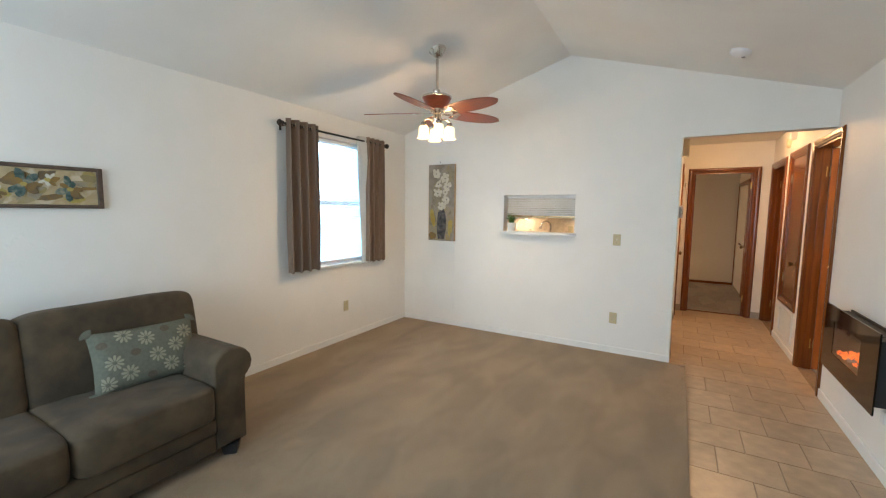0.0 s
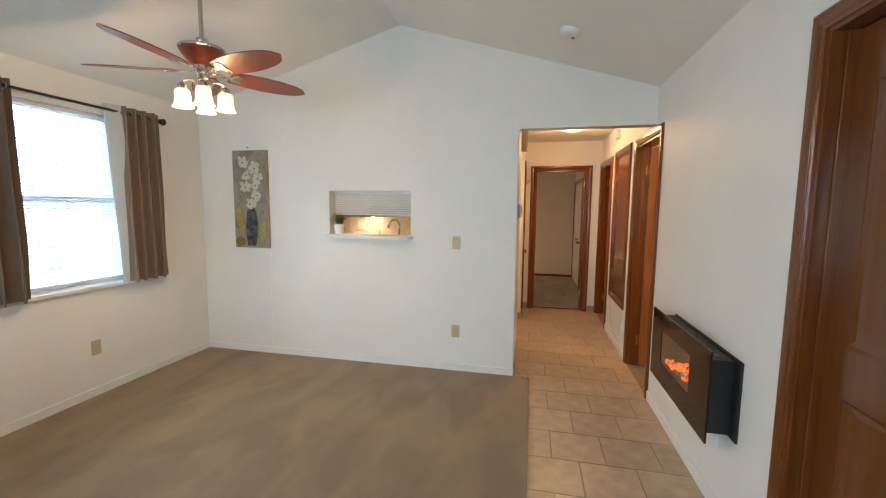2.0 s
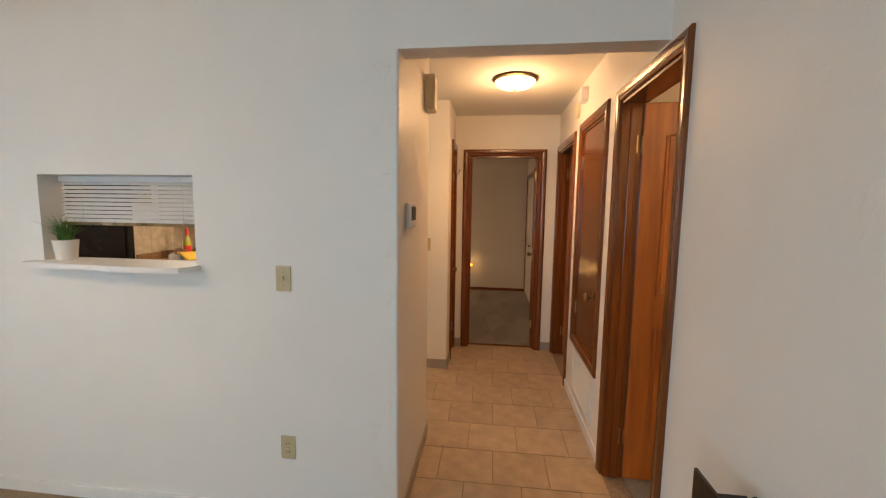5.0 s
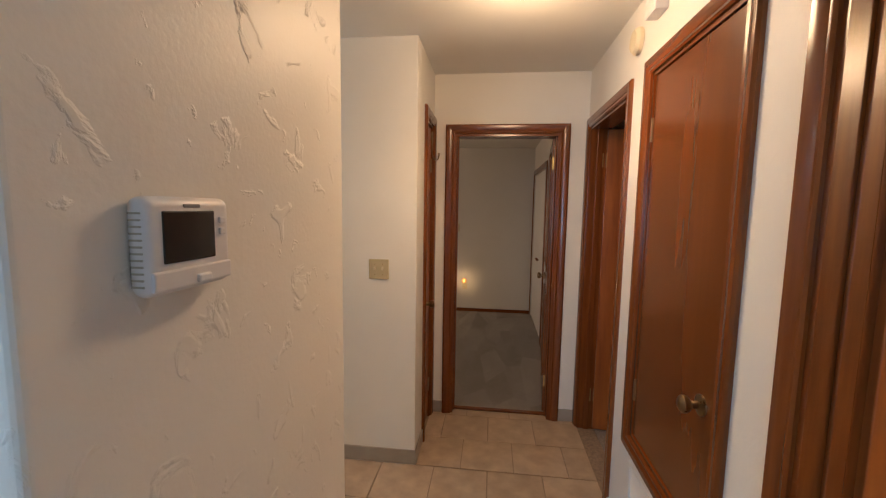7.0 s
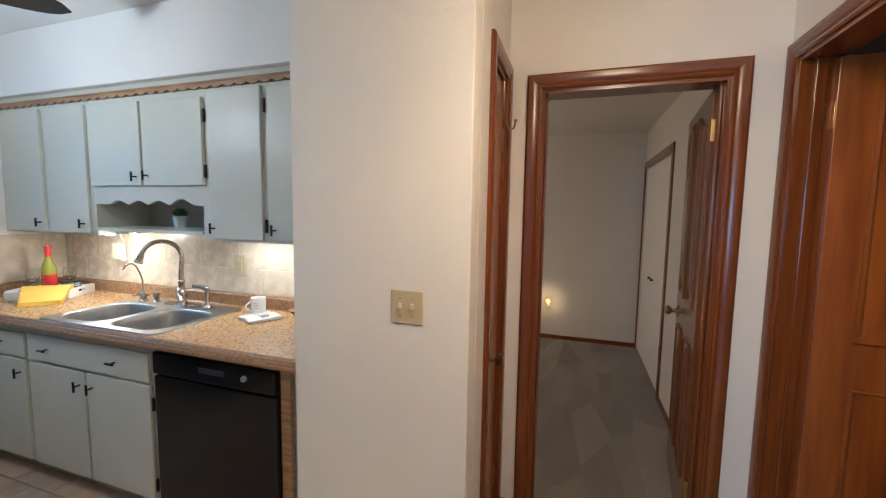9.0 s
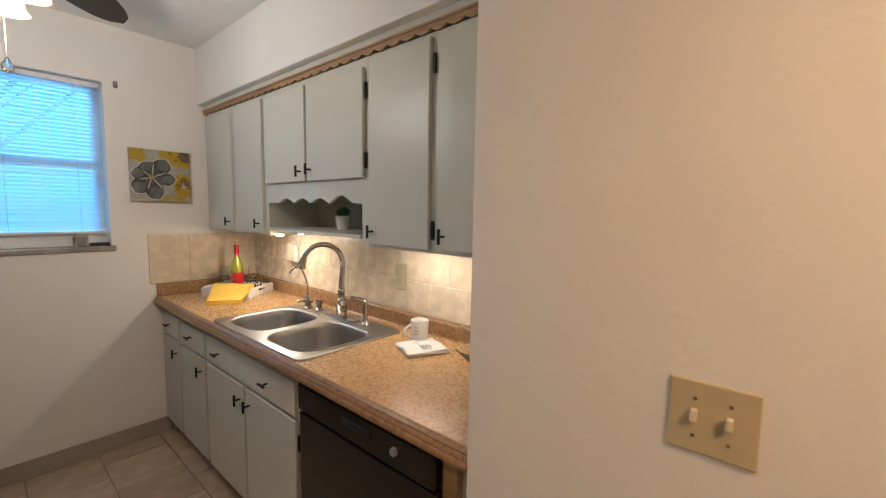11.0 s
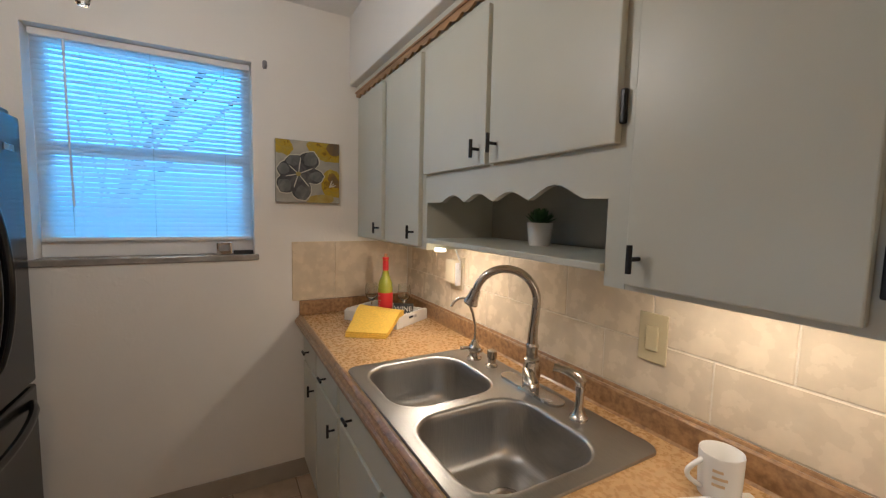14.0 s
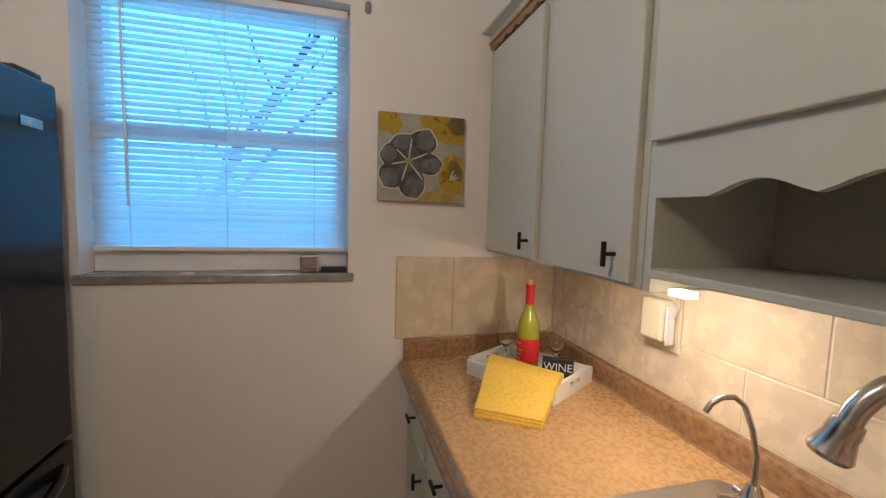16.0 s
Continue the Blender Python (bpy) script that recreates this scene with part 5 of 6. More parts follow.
for a, s in ((ya1, 1), (ya0, -1)):
    prof = []
    # rolled arm outline in (y, z), outer side towards s
    w = 0.21
    prof += [(a - s * w, 0.08), (a - s * 0.03, 0.08), (a - s * 0.028, 0.44), (a - s * 0.02, 0.47)]
    for k in range(11):
        t = radians(-70 + 235 * k / 10)
        prof.append((a - s * (0.095 - 0.12 * math.cos(t)), 0.555 + 0.105 * math.sin(t)))
    prof.append((a - s * w, 0.56))
    bm = bmesh.new()
    cy, cz = sum(p[0] for p in prof) / len(prof), sum(p[1] for p in prof) / len(prof)
    rings = [[bm.verts.new((x, cy + (y - cy) * g, cz + (z - cz) * g)) for y, z in prof] for x, g in ((-3.05, 1.0), (sx - 0.028, 1.0), (sx - 0.012, 0.985), (sx - 0.002, 0.955), (sx, 0.91))]
    quads(bm, rings, closed_v=True)
    for ring in (rings[0], rings[-1]):
        bmesh.ops.triangle_fill(bm, edges=[bm.edges.get((ring[i], ring[(i + 1) % len(ring)])) for i in range(len(ring))], use_beauty=True)
    part("arm", bm, SOFA, sf, "", 60)
    part("foot", lathe(bmesh.new(), [(0, 0), (0.046, 0), (0.066, 0.075), (0, 0.08)], 4, (sx - 0.05, a - s * 0.10, 0)), BLACKMATTE, sf, "dark tapered wooden foot")
    part("foot", lathe(bmesh.new(), [(0, 0), (0.046, 0), (0.066, 0.075), (0, 0.08)], 4, (-3.0, a - s * 0.10, 0)), SOFALEG, sf, "dark tapered wooden foot")
seat_w = (ya1 - ya0 - 0.42) / 3
for k in range(3):
    yc = ya1 - 0.21 - seat_w * (k + 0.5)
    part("seat_cushion", puff(bmesh.new(), 0.70, seat_w + 0.01, 0.21, 10, 18, 14, (-2.51, yc, 0.375)), SOFA, sf, "", 70)
    wide = seat_w + (0.20 if k in (0, 2) else 0.0)
    off = {0: 0.10, 1: 0, 2: -0.10}[k]
    part("back_cushion", puff(bmesh.new(), 0.27, wide + 0.02, 0.52, 8, 18, 16, (0, 0, 0)), SOFA, sf, "", 70, pose(-2.845, yc + off, 0.665, 0, -10, 0))
pl = thing("throw_pillow", "grey-green throw pillow with cream daisies on the sofa", "pillow", pose(-2.620, 1.165, 0.622, 0, -24, 0) @ pose(0, 0, 0, -3, 0, -4))
bm = bmesh.new()
n = 16
grid = {}
for s in (1, -1):
    rows = []
    for i in range(n + 1):
        u = -1 + 2 * i / n
        row = []
        for j in range(n + 1):
            v = -1 + 2 * j / n
            h = 0.062 * max(0.0, (1 - u ** 4) * (1 - v ** 4)) ** 0.55
            pinch = 1 - 0.05 * (1 - u * u) * abs(v) - 0.05 * (1 - v * v) * abs(u)
            row.append(bm.verts.new((s * h, u * 0.262 * pinch, v * 0.172 * pinch)))
        rows.append(row)
    quads(bm, rows)
bmesh.ops.remove_doubles(bm, verts=bm.verts, dist=1e-5)
part("cover", bm, PILLOW, pl, "", 70)


def pillow_x(u, v):
    a, b = u / 0.262, v / 0.172
    return 0.062 * max(0.0, (1 - a ** 4) * (1 - b ** 4)) ** 0.55


def on_pillow(outline):
    bm = bmesh.new()
    for lo in outline:
        vs = []
        for u, v in lo:
            u, v = max(-0.235, min(0.235, u)), max(-0.152, min(0.152, v))
            vs.append(bm.verts.new((pillow_x(u, v) + 0.0035, u, v)))
        bm.faces.new(vs)
    return bm


for i in range(5):
    for j in range(3):
        cu, cv = -0.200 + i * 0.100 + (0.03 if j % 2 else -0.01), -0.105 + j * 0.105 + (0.018 if i % 2 else -0.018)
        if (i + j) % 3 == 2:
            part("embroidered_dot", on_pillow([[(cu + 0.024 * math.cos(a), cv + 0.020 * math.sin(a)) for a in [2 * math.pi * q / 14 for q in range(14)]]]), PILLOWDOT, pl)
            continue
        petals = []
        for k in range(10):
            a = 2 * math.pi * k / 10 + 0.2 + 0.3 * i
            lo = [(r, w) for r, w in ((0.010, 0.002), (0.026, 0.0065), (0.038, 0.006), (0.043, 0.002))]
            lo += [(r, -w) for r, w in reversed(lo)]
            petals.append([(cu + r * math.cos(a) - w * math.sin(a), cv + r * math.sin(a) + w * math.cos(a)) for r, w in lo])
        part("daisy", on_pillow(petals), PILLOWPETAL, pl)
for u in (-1, 1):
    for v in (-1, 1):
        bm = bmesh.new()
        for k in range(9):
            a = math.atan2(v, u) + (k - 4) * 0.22
            tube(bm, [(0, u * 0.238, v * 0.156), (0.004, u * 0.238 + 0.026 * math.cos(a), v * 0.156 + 0.026 * math.sin(a)), (0.002, u * 0.238 + 0.046 * math.cos(a), v * 0.156 + 0.044 * math.sin(a) - 0.004)], [0.006, 0.0055, 0.003], 6)
        part("tassel", bm, PILLOW, pl, "", 60)


# ---------------------------------------------------------------- kitchen cabinets
UF = 6.785      # face of the upper cabinets' frames
BF = 6.50       # face of the base cabinets' frames


def bar_pull(parent, x, y, z, m=None):
    """A black T-bar pull, upright, facing -y."""
    bm = tube(bmesh.new(), [(0, -0.028, -0.026), (0, -0.028, 0.026)], 0.0055, 10)
    tube(bm, [(0, 0, 0), (0, -0.028, 0)], 0.0045, 8)
    return part("pull", bm, BLACK, parent, "black T-bar pull", 50, pose(x, y, z) @ (m or Matrix()))


def flat_door(parent, x0, x1, y, z0, z1, pull=None, hinges=None, level=False):
    """A flush slab door on a cabinet face at y; pull: its (x, z); hinges: the x of its hinge edge."""
    d = part("cabinet_door" if not level else "drawer_front", boxed(x0, x1, y - 0.019, y - 0.0005, z0, z1, bevel=0.003), CAB, parent)
    for px, pz in (pull or []):
        bar_pull(d, px, y - 0.019, pz, pose(0, 0, 0, 0, 90, 0) if level else None)
    if hinges is not None:
        for z in (z0 + 0.07, z1 - 0.09):
            part("hinge", boxed(hinges - 0.006, hinges + 0.006, y - 0.012, y - 0.001, z - 0.033, z + 0.033, bevel=0.003), BLACK, d, "dark butterfly hinge")
    return d


def upper(label, x0, x1, z0, z1, doors):
    u = thing("wall_cabinet", label, "cabinet", pose(0, 0, 0), "kitchen wall cabinets")
    b = slab('y', UF, KB - 0.002, (x0, x1), (z0, z1))
    part("body", b, CAB, u)
    for d in doors:
        flat_door(u, d[0], d[1], UF, d[2], d[3], [(d[4], d[5])], d[6])
    return u


upper("pale painted wall cabinet with two flush doors", L + 0.002, -2.335, 1.335, 2.095, [(-3.115, -2.755, 1.345, 2.075, -2.79, 1.40, None), (-2.70, -2.352, 1.345, 2.075, -2.395, 1.40, None)])
mid = upper("pale painted wall cabinet above the sink niche", -2.333, -1.452, 1.585, 2.095, [(-2.318, -1.918, 1.618, 2.065, -1.95, 1.665, None), (-1.898, -1.478, 1.618, 2.055, -1.865, 1.67, -1.472)])
upper("tall pale painted wall cabinet with two doors", -1.45, PL - 0.002, 1.335, 2.095, [(-1.440, -1.112, 1.348, 2.08, -1.412, 1.40, -1.098), (-1.070, -0.718, 1.352, 2.07, -1.035, 1.40, -0.706)])
# niche with scalloped valance
ni = thing("niche_shelf", "open pale niche with a scalloped valance above the sink", "shelf", pose(0, 0, 0))
part("bottom", boxed(-2.313, -1.502, UF - 0.012, KB - 0.004, 1.364, 1.381, bevel=0.003), CAB, ni)
part("side", boxed(-2.333, -2.314, UF, KB - 0.004, 1.335, 1.585), CAB, ni)
part("side", boxed(-1.501, -1.452, UF, KB - 0.004, 1.335, 1.585), CAB, ni)
# back panel coloured darker than the cabinet, as the niche's shade
part("back", boxed(-2.314, -1.501, KB - 0.012, KB - 0.004, 1.381, 1.585), RECESS_SHADE, ni)
pts = [(-2.314, 1.585), (-2.314, 1.515)]
waves = [(-2.205, -2.05), (-2.05, -1.90), (-1.90, -1.744), (-1.744, -1.566)]
pts.append((-2.205, 1.514))
for a, b in waves:
    for k in range(1, 9):
        s = k / 8
        pts.append((a + (b - a) * s, 1.514 + 0.030 * math.sin(math.pi * s) ** 1.3 * (1.15 if b > -1.7 else 0.8)))
pts += [(-1.501, 1.513), (-1.501, 1.585)]
part("valance", prism(bmesh.new(), pts, UF, UF + 0.018), CAB, ni)
# scalloped oak moulding under the soffit
pts = [(L, 2.130), (L, 2.106)]
n_sc = 34
for k in range(n_sc):
    w = (PL - L) / n_sc
    for q in range(1, 5):
        pts.append((L + w * (k + q / 4), 2.106 - 0.013 * math.sin(math.pi * q / 4)))
pts.append((PL, 2.130))
structure("trim_scalloped", prism(bmesh.new(), pts, UF - 0.012, UF - 0.001), OAK, "scalloped raw oak moulding under the soffit", "trim")
structure("trim_filler", boxed(L, PL, UF - 0.010, UF - 0.001, 2.130, 2.155), CAB, "pale painted filler strip under the soffit", "trim")
structure("trim_moulding", boxed(L, PL, UF - 0.019, UF - 0.0125, 2.119, 2.129, bevel=0.003), OAK, "thin raw oak bead on the scalloped moulding", "trim")

# base cabinets
def base_unit(label, x0, x1, fronts):
    u = thing("base_cabinet", label, "cabinet", pose(0, 0, 0), "kitchen base cabinets")
    bm = boxed(x0, x1, BF, BF + 0.018, 0.09, 0.868)
    box(bm, x0, x0 + 0.016, BF + 0.018, KB - 0.002, 0.09, 0.868)
    box(bm, x1 - 0.016, x1, BF + 0.018, KB - 0.002, 0.09, 0.868)
    box(bm, x0 + 0.016, x1 - 0.016, BF + 0.018, KB - 0.002, 0.09, 0.106)
    part("body", bm, CAB, u)
    part("toe_kick", boxed(x0, x1, BF + 0.06, BF + 0.075, 0, 0.09), GREYBASE, u)
    for f in fronts:
        flat_door(u, *f)
    return u


base_unit("pale painted base cabinet with two drawers and doors", L + 0.002, -2.445, [
    (-3.165, -2.865, BF, 0.685, 0.818, [(-3.02, 0.755)], None, True), (-2.835, -2.46, BF, 0.685, 0.818, [(-2.65, 0.755)], None, True),
    (-3.165, -2.865, BF, 0.105, 0.668, [(-2.90, 0.60)], None), (-2.835, -2.46, BF, 0.105, 0.668, [(-2.50, 0.60)], None)])
base_unit("pale painted sink base cabinet with two doors", -2.443, -1.50, [
    (-2.425, -1.53, BF, 0.685, 0.825, [(-2.26, 0.755), (-1.75, 0.755)], None, True),
    (-2.425, -1.985, BF, 0.105, 0.668, [(-2.02, 0.60)], None), (-1.965, -1.53, BF, 0.105, 0.668, [(-1.925, 0.60)], -1.522)])
ep = thing("end_panel", "raw wood and white end panel beside the dishwasher", "panel", pose(0, 0, 0))
part("oak_edge", boxed(-0.792, -0.745, BF - 0.005, KB - 0.002, 0, 0.868), OAK, ep, "raw oak edge")
part("filler", boxed(-0.745, PL - 0.001, BF + 0.02, KB - 0.002, 0, 0.868), CAB, ep)
dwx0, dwx1 = -1.487, -0.797
dw = thing("dishwasher", "black dishwasher under the counter", "dishwasher", pose(0, 0, 0))
part("body", boxed(dwx0, dwx1, BF + 0.005, KB - 0.02, 0.02, 0.862), BLACKMATTE, dw)
part("door", boxed(dwx0 + 0.006, dwx1 - 0.006, BF - 0.028, BF + 0.004, 0.12, 0.735, bevel=0.006), BLACKGLOSS, dw, "glossy black door")
part("control_panel", boxed(dwx0 + 0.006, dwx1 - 0.006, BF - 0.034, BF + 0.004, 0.745, 0.848, bevel=0.008, segs=3), BLACKGLOSS, dw)
part("latch", boxed(-1.20, -1.06, BF - 0.038, BF - 0.03, 0.79, 0.815, bevel=0.003), BLACKMATTE, dw)
part("dial", lathe(bmesh.new(), [(0, -0.012), (0.012, -0.010), (0.013, 0)], 16, (-0.95, BF - 0.034, 0.80), 'Y'), GREYINK, dw)
part("kick_plate", boxed(dwx0 + 0.01, dwx1 - 0.01, BF + 0.03, BF + 0.04, 0.005, 0.115), BLACKMATTE, dw)

# worktop
CT = 0.914
SX0, SX1, SY0, SY1 = -2.318, -1.493, 6.482, 7.012
wt = thing("worktop", "tan speckled laminate worktop with an upstand", "worktop", pose(0, 0, 0))
part("top", slab('z', CT - 0.038, CT, (L + 0.001, PL - 0.001), (6.475, KB - 0.001), [(SX0 + 0.02, SX1 - 0.02, SY0 + 0.02, SY1 - 0.02)]), COUNTER, wt)
prof = [(6.475, CT), (6.468, CT + 0.001), (6.460, CT - 0.003), (6.456, CT - 0.008), (6.4575, CT - 0.011), (6.450, CT - 0.013), (6.446, CT - 0.019), (6.4475, CT - 0.023), (6.441, CT - 0.026), (6.439, CT - 0.033), (6.441, CT - 0.042), (6.447, CT - 0.046), (6.475, CT - 0.046)]
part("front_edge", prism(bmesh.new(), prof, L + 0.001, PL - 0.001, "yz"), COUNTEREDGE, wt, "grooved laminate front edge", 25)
prof = [(KB - 0.001, CT), (KB - 0.030, CT), (KB - 0.024, CT + 0.006), (KB - 0.024, CT + 0.066), (KB - 0.020, CT + 0.072), (KB - 0.015, CT + 0.071), (KB - 0.012, CT + 0.078), (KB - 0.001, CT + 0.080)]
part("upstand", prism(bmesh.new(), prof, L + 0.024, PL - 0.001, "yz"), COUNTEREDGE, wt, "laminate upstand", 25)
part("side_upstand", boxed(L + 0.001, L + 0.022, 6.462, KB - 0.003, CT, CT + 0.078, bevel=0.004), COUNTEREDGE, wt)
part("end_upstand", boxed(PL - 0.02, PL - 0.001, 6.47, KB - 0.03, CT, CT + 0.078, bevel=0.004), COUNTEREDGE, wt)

# sink
sk = thing("sink", "double-bowl stainless steel sink set in the worktop", "sink", pose((SX0 + SX1) / 2, (SY0 + SY1) / 2, CT))
sw, sd_ = SX1 - SX0, SY1 - SY0
bowls = [(-0.205, -0.045, 0.345, 0.36), (0.195, -0.045, 0.355, 0.37)]
bm = bmesh.new()
loops = [rounded(sw, sd_, 0.035, 6)] + [rounded(w, h, 0.10, 8, cx, cy) for cx, cy, w, h in bowls]
edges = []
for lp in loops:
    vs = [bm.verts.new((x, y, 0.007)) for x, y in lp]
    edges += [bm.edges.new((vs[i], vs[(i + 1) % len(vs)])) for i in range(len(vs))]
bmesh.ops.triangle_fill(bm, edges=edges, use_beauty=True)
# rolled rim
rim = [[bm.verts.new((x, y, z)) for x, y in rounded(sw + g, sd_ + g, 0.035 + g / 2, 6)] for g, z in ((0.0, 0.0072), (0.006, 0.0072), (0.010, 0.004), (0.010, 0.0005))]
quads(bm, rim, closed_v=True)
part("deck", bm, STEEL, sk, "", 30)
for cx, cy, w, h in bowls:
    bm = bmesh.new()
    rings = []
    for g, z in ((0.030, 0.0078), (0.014, 0.0086), (0.0, 0.0072), (-0.008, 0.0), (-0.016, -0.02), (-0.030, -0.11), (-0.045, -0.145), (-0.08, -0.163), (-0.16, -0.168)):
        rings.append([bm.verts.new((x, y, z)) for x, y in rounded(w + g, h + g, max(0.03, 0.10 + g / 2), 8, cx, cy)])
    quads(bm, rings, closed_v=True)
    bm.faces.new(rings[-1])
    b = part("bowl", bm, STEEL, sk, "", 60)
    part("drain", lathe(bmesh.new(), [(0.0, -0.166), (0.018, -0.166), (0.024, -0.163), (0.044, -0.164), (0.048, -0.1675)], 24, (cx, cy + 0.02, 0)), NICKEL, b, "round strainer drain", 40)
SKX, SKY = (SX0 + SX1) / 2, (SY0 + SY1) / 2

# taps on the sink deck
fa = thing("kitchen_faucet", "brushed nickel gooseneck faucet with a side lever", "faucet", pose(-1.893, 6.955, CT + 0.007))
part("deck_plate", prism(bmesh.new(), rounded(0.27, 0.058, 0.028, 6), 0, 0.008, "xy"), NICKEL, fa, "", 40)
part("body", lathe(bmesh.new(), [(0, 0), (0.027, 0), (0.027, 0.022), (0.024, 0.026), (0.027, 0.032), (0.029, 0.05), (0.027, 0.075), (0.021, 0.092), (0.024, 0.096), (0.024, 0.101), (0.0185, 0.107), (0.0175, 0.135), (0.0205, 0.140), (0.0205, 0.146), (0.016, 0.152), (0, 0.153)], 24), NICKEL, fa, "", 40)
dirx, diry = -0.61, -0.792
neck = [(-b * dirx, -b * diry, z) for b, z in ((0, 0.15), (0.0, 0.18), (0.002, 0.21), (0.005, 0.24), (0.007, 0.265), (0.008, 0.285))]
rr = 0.098
for k in range(1, 15):
    a = radians(180 - 166 * k / 14)
    d = rr + rr * math.cos(a) - 0.008
    neck.append((dirx * d, diry * d, 0.285 + 0.100 * math.sin(a)))
part("neck", tube(bmesh.new(), neck, [0.0165, 0.0150, 0.0140, 0.0136, 0.0134, 0.0132] + [0.0132] * 14, 16), NICKEL, fa, "", 60)
e0, e1 = Vector(neck[-2]), Vector(neck[-1])
dn = (e1 - e0).normalized()
part("spray_head", tube(bmesh.new(), [e1 - dn * 0.004, e1 + dn * 0.012, e1 + dn * 0.016, e1 + dn * 0.042, e1 + dn * 0.048], [0.0165, 0.0185, 0.0175, 0.0245, 0.021], 18), NICKEL, fa, "", 40)
part("lever", tube(bmesh.new(), [(0.0, -0.012, 0.062), (0.022, -0.028, 0.062), (0.045, -0.042, 0.056), (0.066, -0.054, 0.049), (0.088, -0.066, 0.046)], [0.018, 0.016, 0.011, 0.008, 0.0075], 12), NICKEL, fa, "", 60)
wf = thing("filter_tap", "slim chrome filtered water tap", "faucet", pose(-2.203, 6.945, CT + 0.007))
part("base", lathe(bmesh.new(), [(0, 0), (0.028, 0), (0.028, 0.006), (0.020, 0.012), (0.019, 0.028), (0.023, 0.033), (0.023, 0.047), (0.017, 0.054), (0.014, 0.066), (0.009, 0.076), (0.0, 0.077)], 20), NICKEL, wf, "", 40)
part("spout", tube(bmesh.new(), [(0, 0, 0.06), (0, 0, 0.13), (-0.003, -0.012, 0.18), (-0.008, -0.028, 0.222), (-0.014, -0.046, 0.238), (-0.022, -0.066, 0.236), (-0.030, -0.080, 0.222), (-0.034, -0.088, 0.205)], 0.0052, 10), NICKEL, wf, "", 60)
part("lever", tube(bmesh.new(), [(0, -0.005, 0.040), (-0.012, -0.030, 0.043), (-0.024, -0.050, 0.040)], [0.008, 0.006, 0.008], 10), NICKEL, wf, "", 50)
part("cross_handle", tube(bmesh.new(), [(0.034, 0.008, 0.040), (0.0, 0.0, 0.040), (-0.036, 0.006, 0.041)], [0.008, 0.006, 0.008], 10), NICKEL, wf, "", 50)
so = thing("soap_dispenser", "short brushed nickel soap dispenser stub", "soap dispenser", pose(-2.108, 6.958, CT + 0.007))
part("body", lathe(bmesh.new(), [(0, 0), (0.022, 0), (0.022, 0.006), (0.014, 0.012), (0.014, 0.03), (0.018, 0.034), (0.018, 0.058), (0.014, 0.062), (0, 0.062)], 20), NICKEL, so, "", 40)
sp = thing("side_sprayer", "brushed nickel side sprayer on the sink", "sprayer", pose(-1.690, 6.950, CT + 0.007))
part("base", lathe(bmesh.new(), [(0, 0), (0.025, 0), (0.025, 0.006), (0.019, 0.012), (0.014, 0.026), (0.011, 0.034), (0.0115, 0.075), (0.014, 0.082), (0.014, 0.090), (0.010, 0.092)], 20), NICKEL, sp, "", 40)
part("head", tube(bmesh.new(), [(0, 0, 0.088), (0.001, 0.001, 0.104), (-0.006, -0.006, 0.118), (-0.022, -0.019, 0.127), (-0.040, -0.033, 0.131), (-0.056, -0.045, 0.134)], [0.012, 0.015, 0.0165, 0.0125, 0.0105, 0.012], 14), NICKEL, sp, "", 60)

# ---------------------------------------------------------------- backsplash tiles
bk = tagged(part("backsplash", boxed(L + 0.006, PL - 0.001, KB - 0.0062, KB - 0.0005, CT + 0.075, 1.372), WALLGROUT), "beige tiled kitchen backsplash", "backsplash", "", "structure")
tw, thh = 0.305, 0.203
zt = CT + 0.081
tx = -1.735
full = mesh_of("tile", box(bmesh.new(), 0.0015, tw - 0.0015, -0.006, 0, 0.0015, thh - 0.0015, bevel=0.002, segs=1), SPLASHTILE)
for row in range(2):
    z0 = zt + row * thh - (0.052 if row else 0)
    x = tx - 5 * tw + (0.15 if row else 0)
    while x < PL:
        a, b, c0, c1 = max(x, L + 0.008), min(x + tw, PL - 0.002), z0, min(z0 + thh - (0 if row else 0.052), 1.333 if not (-2.33 < x + tw / 2 < -1.45) else 1.371)
        if b - a > 0.02:
            whole = (b - a > tw - 1e-4 and c1 - c0 > thh - 1e-4)
            o = new("tile", full) if whole else new("tile", mesh_of("tile", boxed(0.0015, b - a - 0.0015, -0.006, 0, 0.0015, c1 - c0 - 0.0015, bevel=0.002, segs=1), SPLASHTILE))
            o.parent = bk
            o.matrix_basis = pose(a, KB - 0.002, c0)
        x += tw
bs = tagged(part("backsplash_side", boxed(L + 0.0005, L + 0.004, 6.427, KB - 0.008, CT + 0.077, 1.308), WALLGROUT), "beige tiled side splash under the wall cabinet", "backsplash", "", "structure")
for row in range(1):
    for col in range(3):
        y0, y1 = 6.427 + col * 0.305 - 0.08, 6.427 + (col + 1) * 0.305 - 0.08
        y0, y1 = max(y0, 6.427), min(y1, KB - 0.008)
        z0, z1 = CT + 0.08 + row * thh, 1.310
        if y1 - y0 > 0.02:
            o = new("tile", mesh_of("tile", boxed(0, 0.006, y0 + 0.001, y1 - 0.001, z0 + 0.001, z1 - 0.001, bevel=0.002, segs=1), SPLASHTILE))
            o.parent = bs
            o.matrix_basis = pose(L + 0.002, 0, 0)

# things on the backsplash
TF = KB - 0.008
ks = thing("rocker_switch", "ivory rocker switch plate on the tiles", "switch", pose(-1.581, TF, 1.161))
part("cover", boxed(-0.040, 0.040, -0.006, 0, -0.066, 0.066, bevel=0.003), ALMOND, ks)
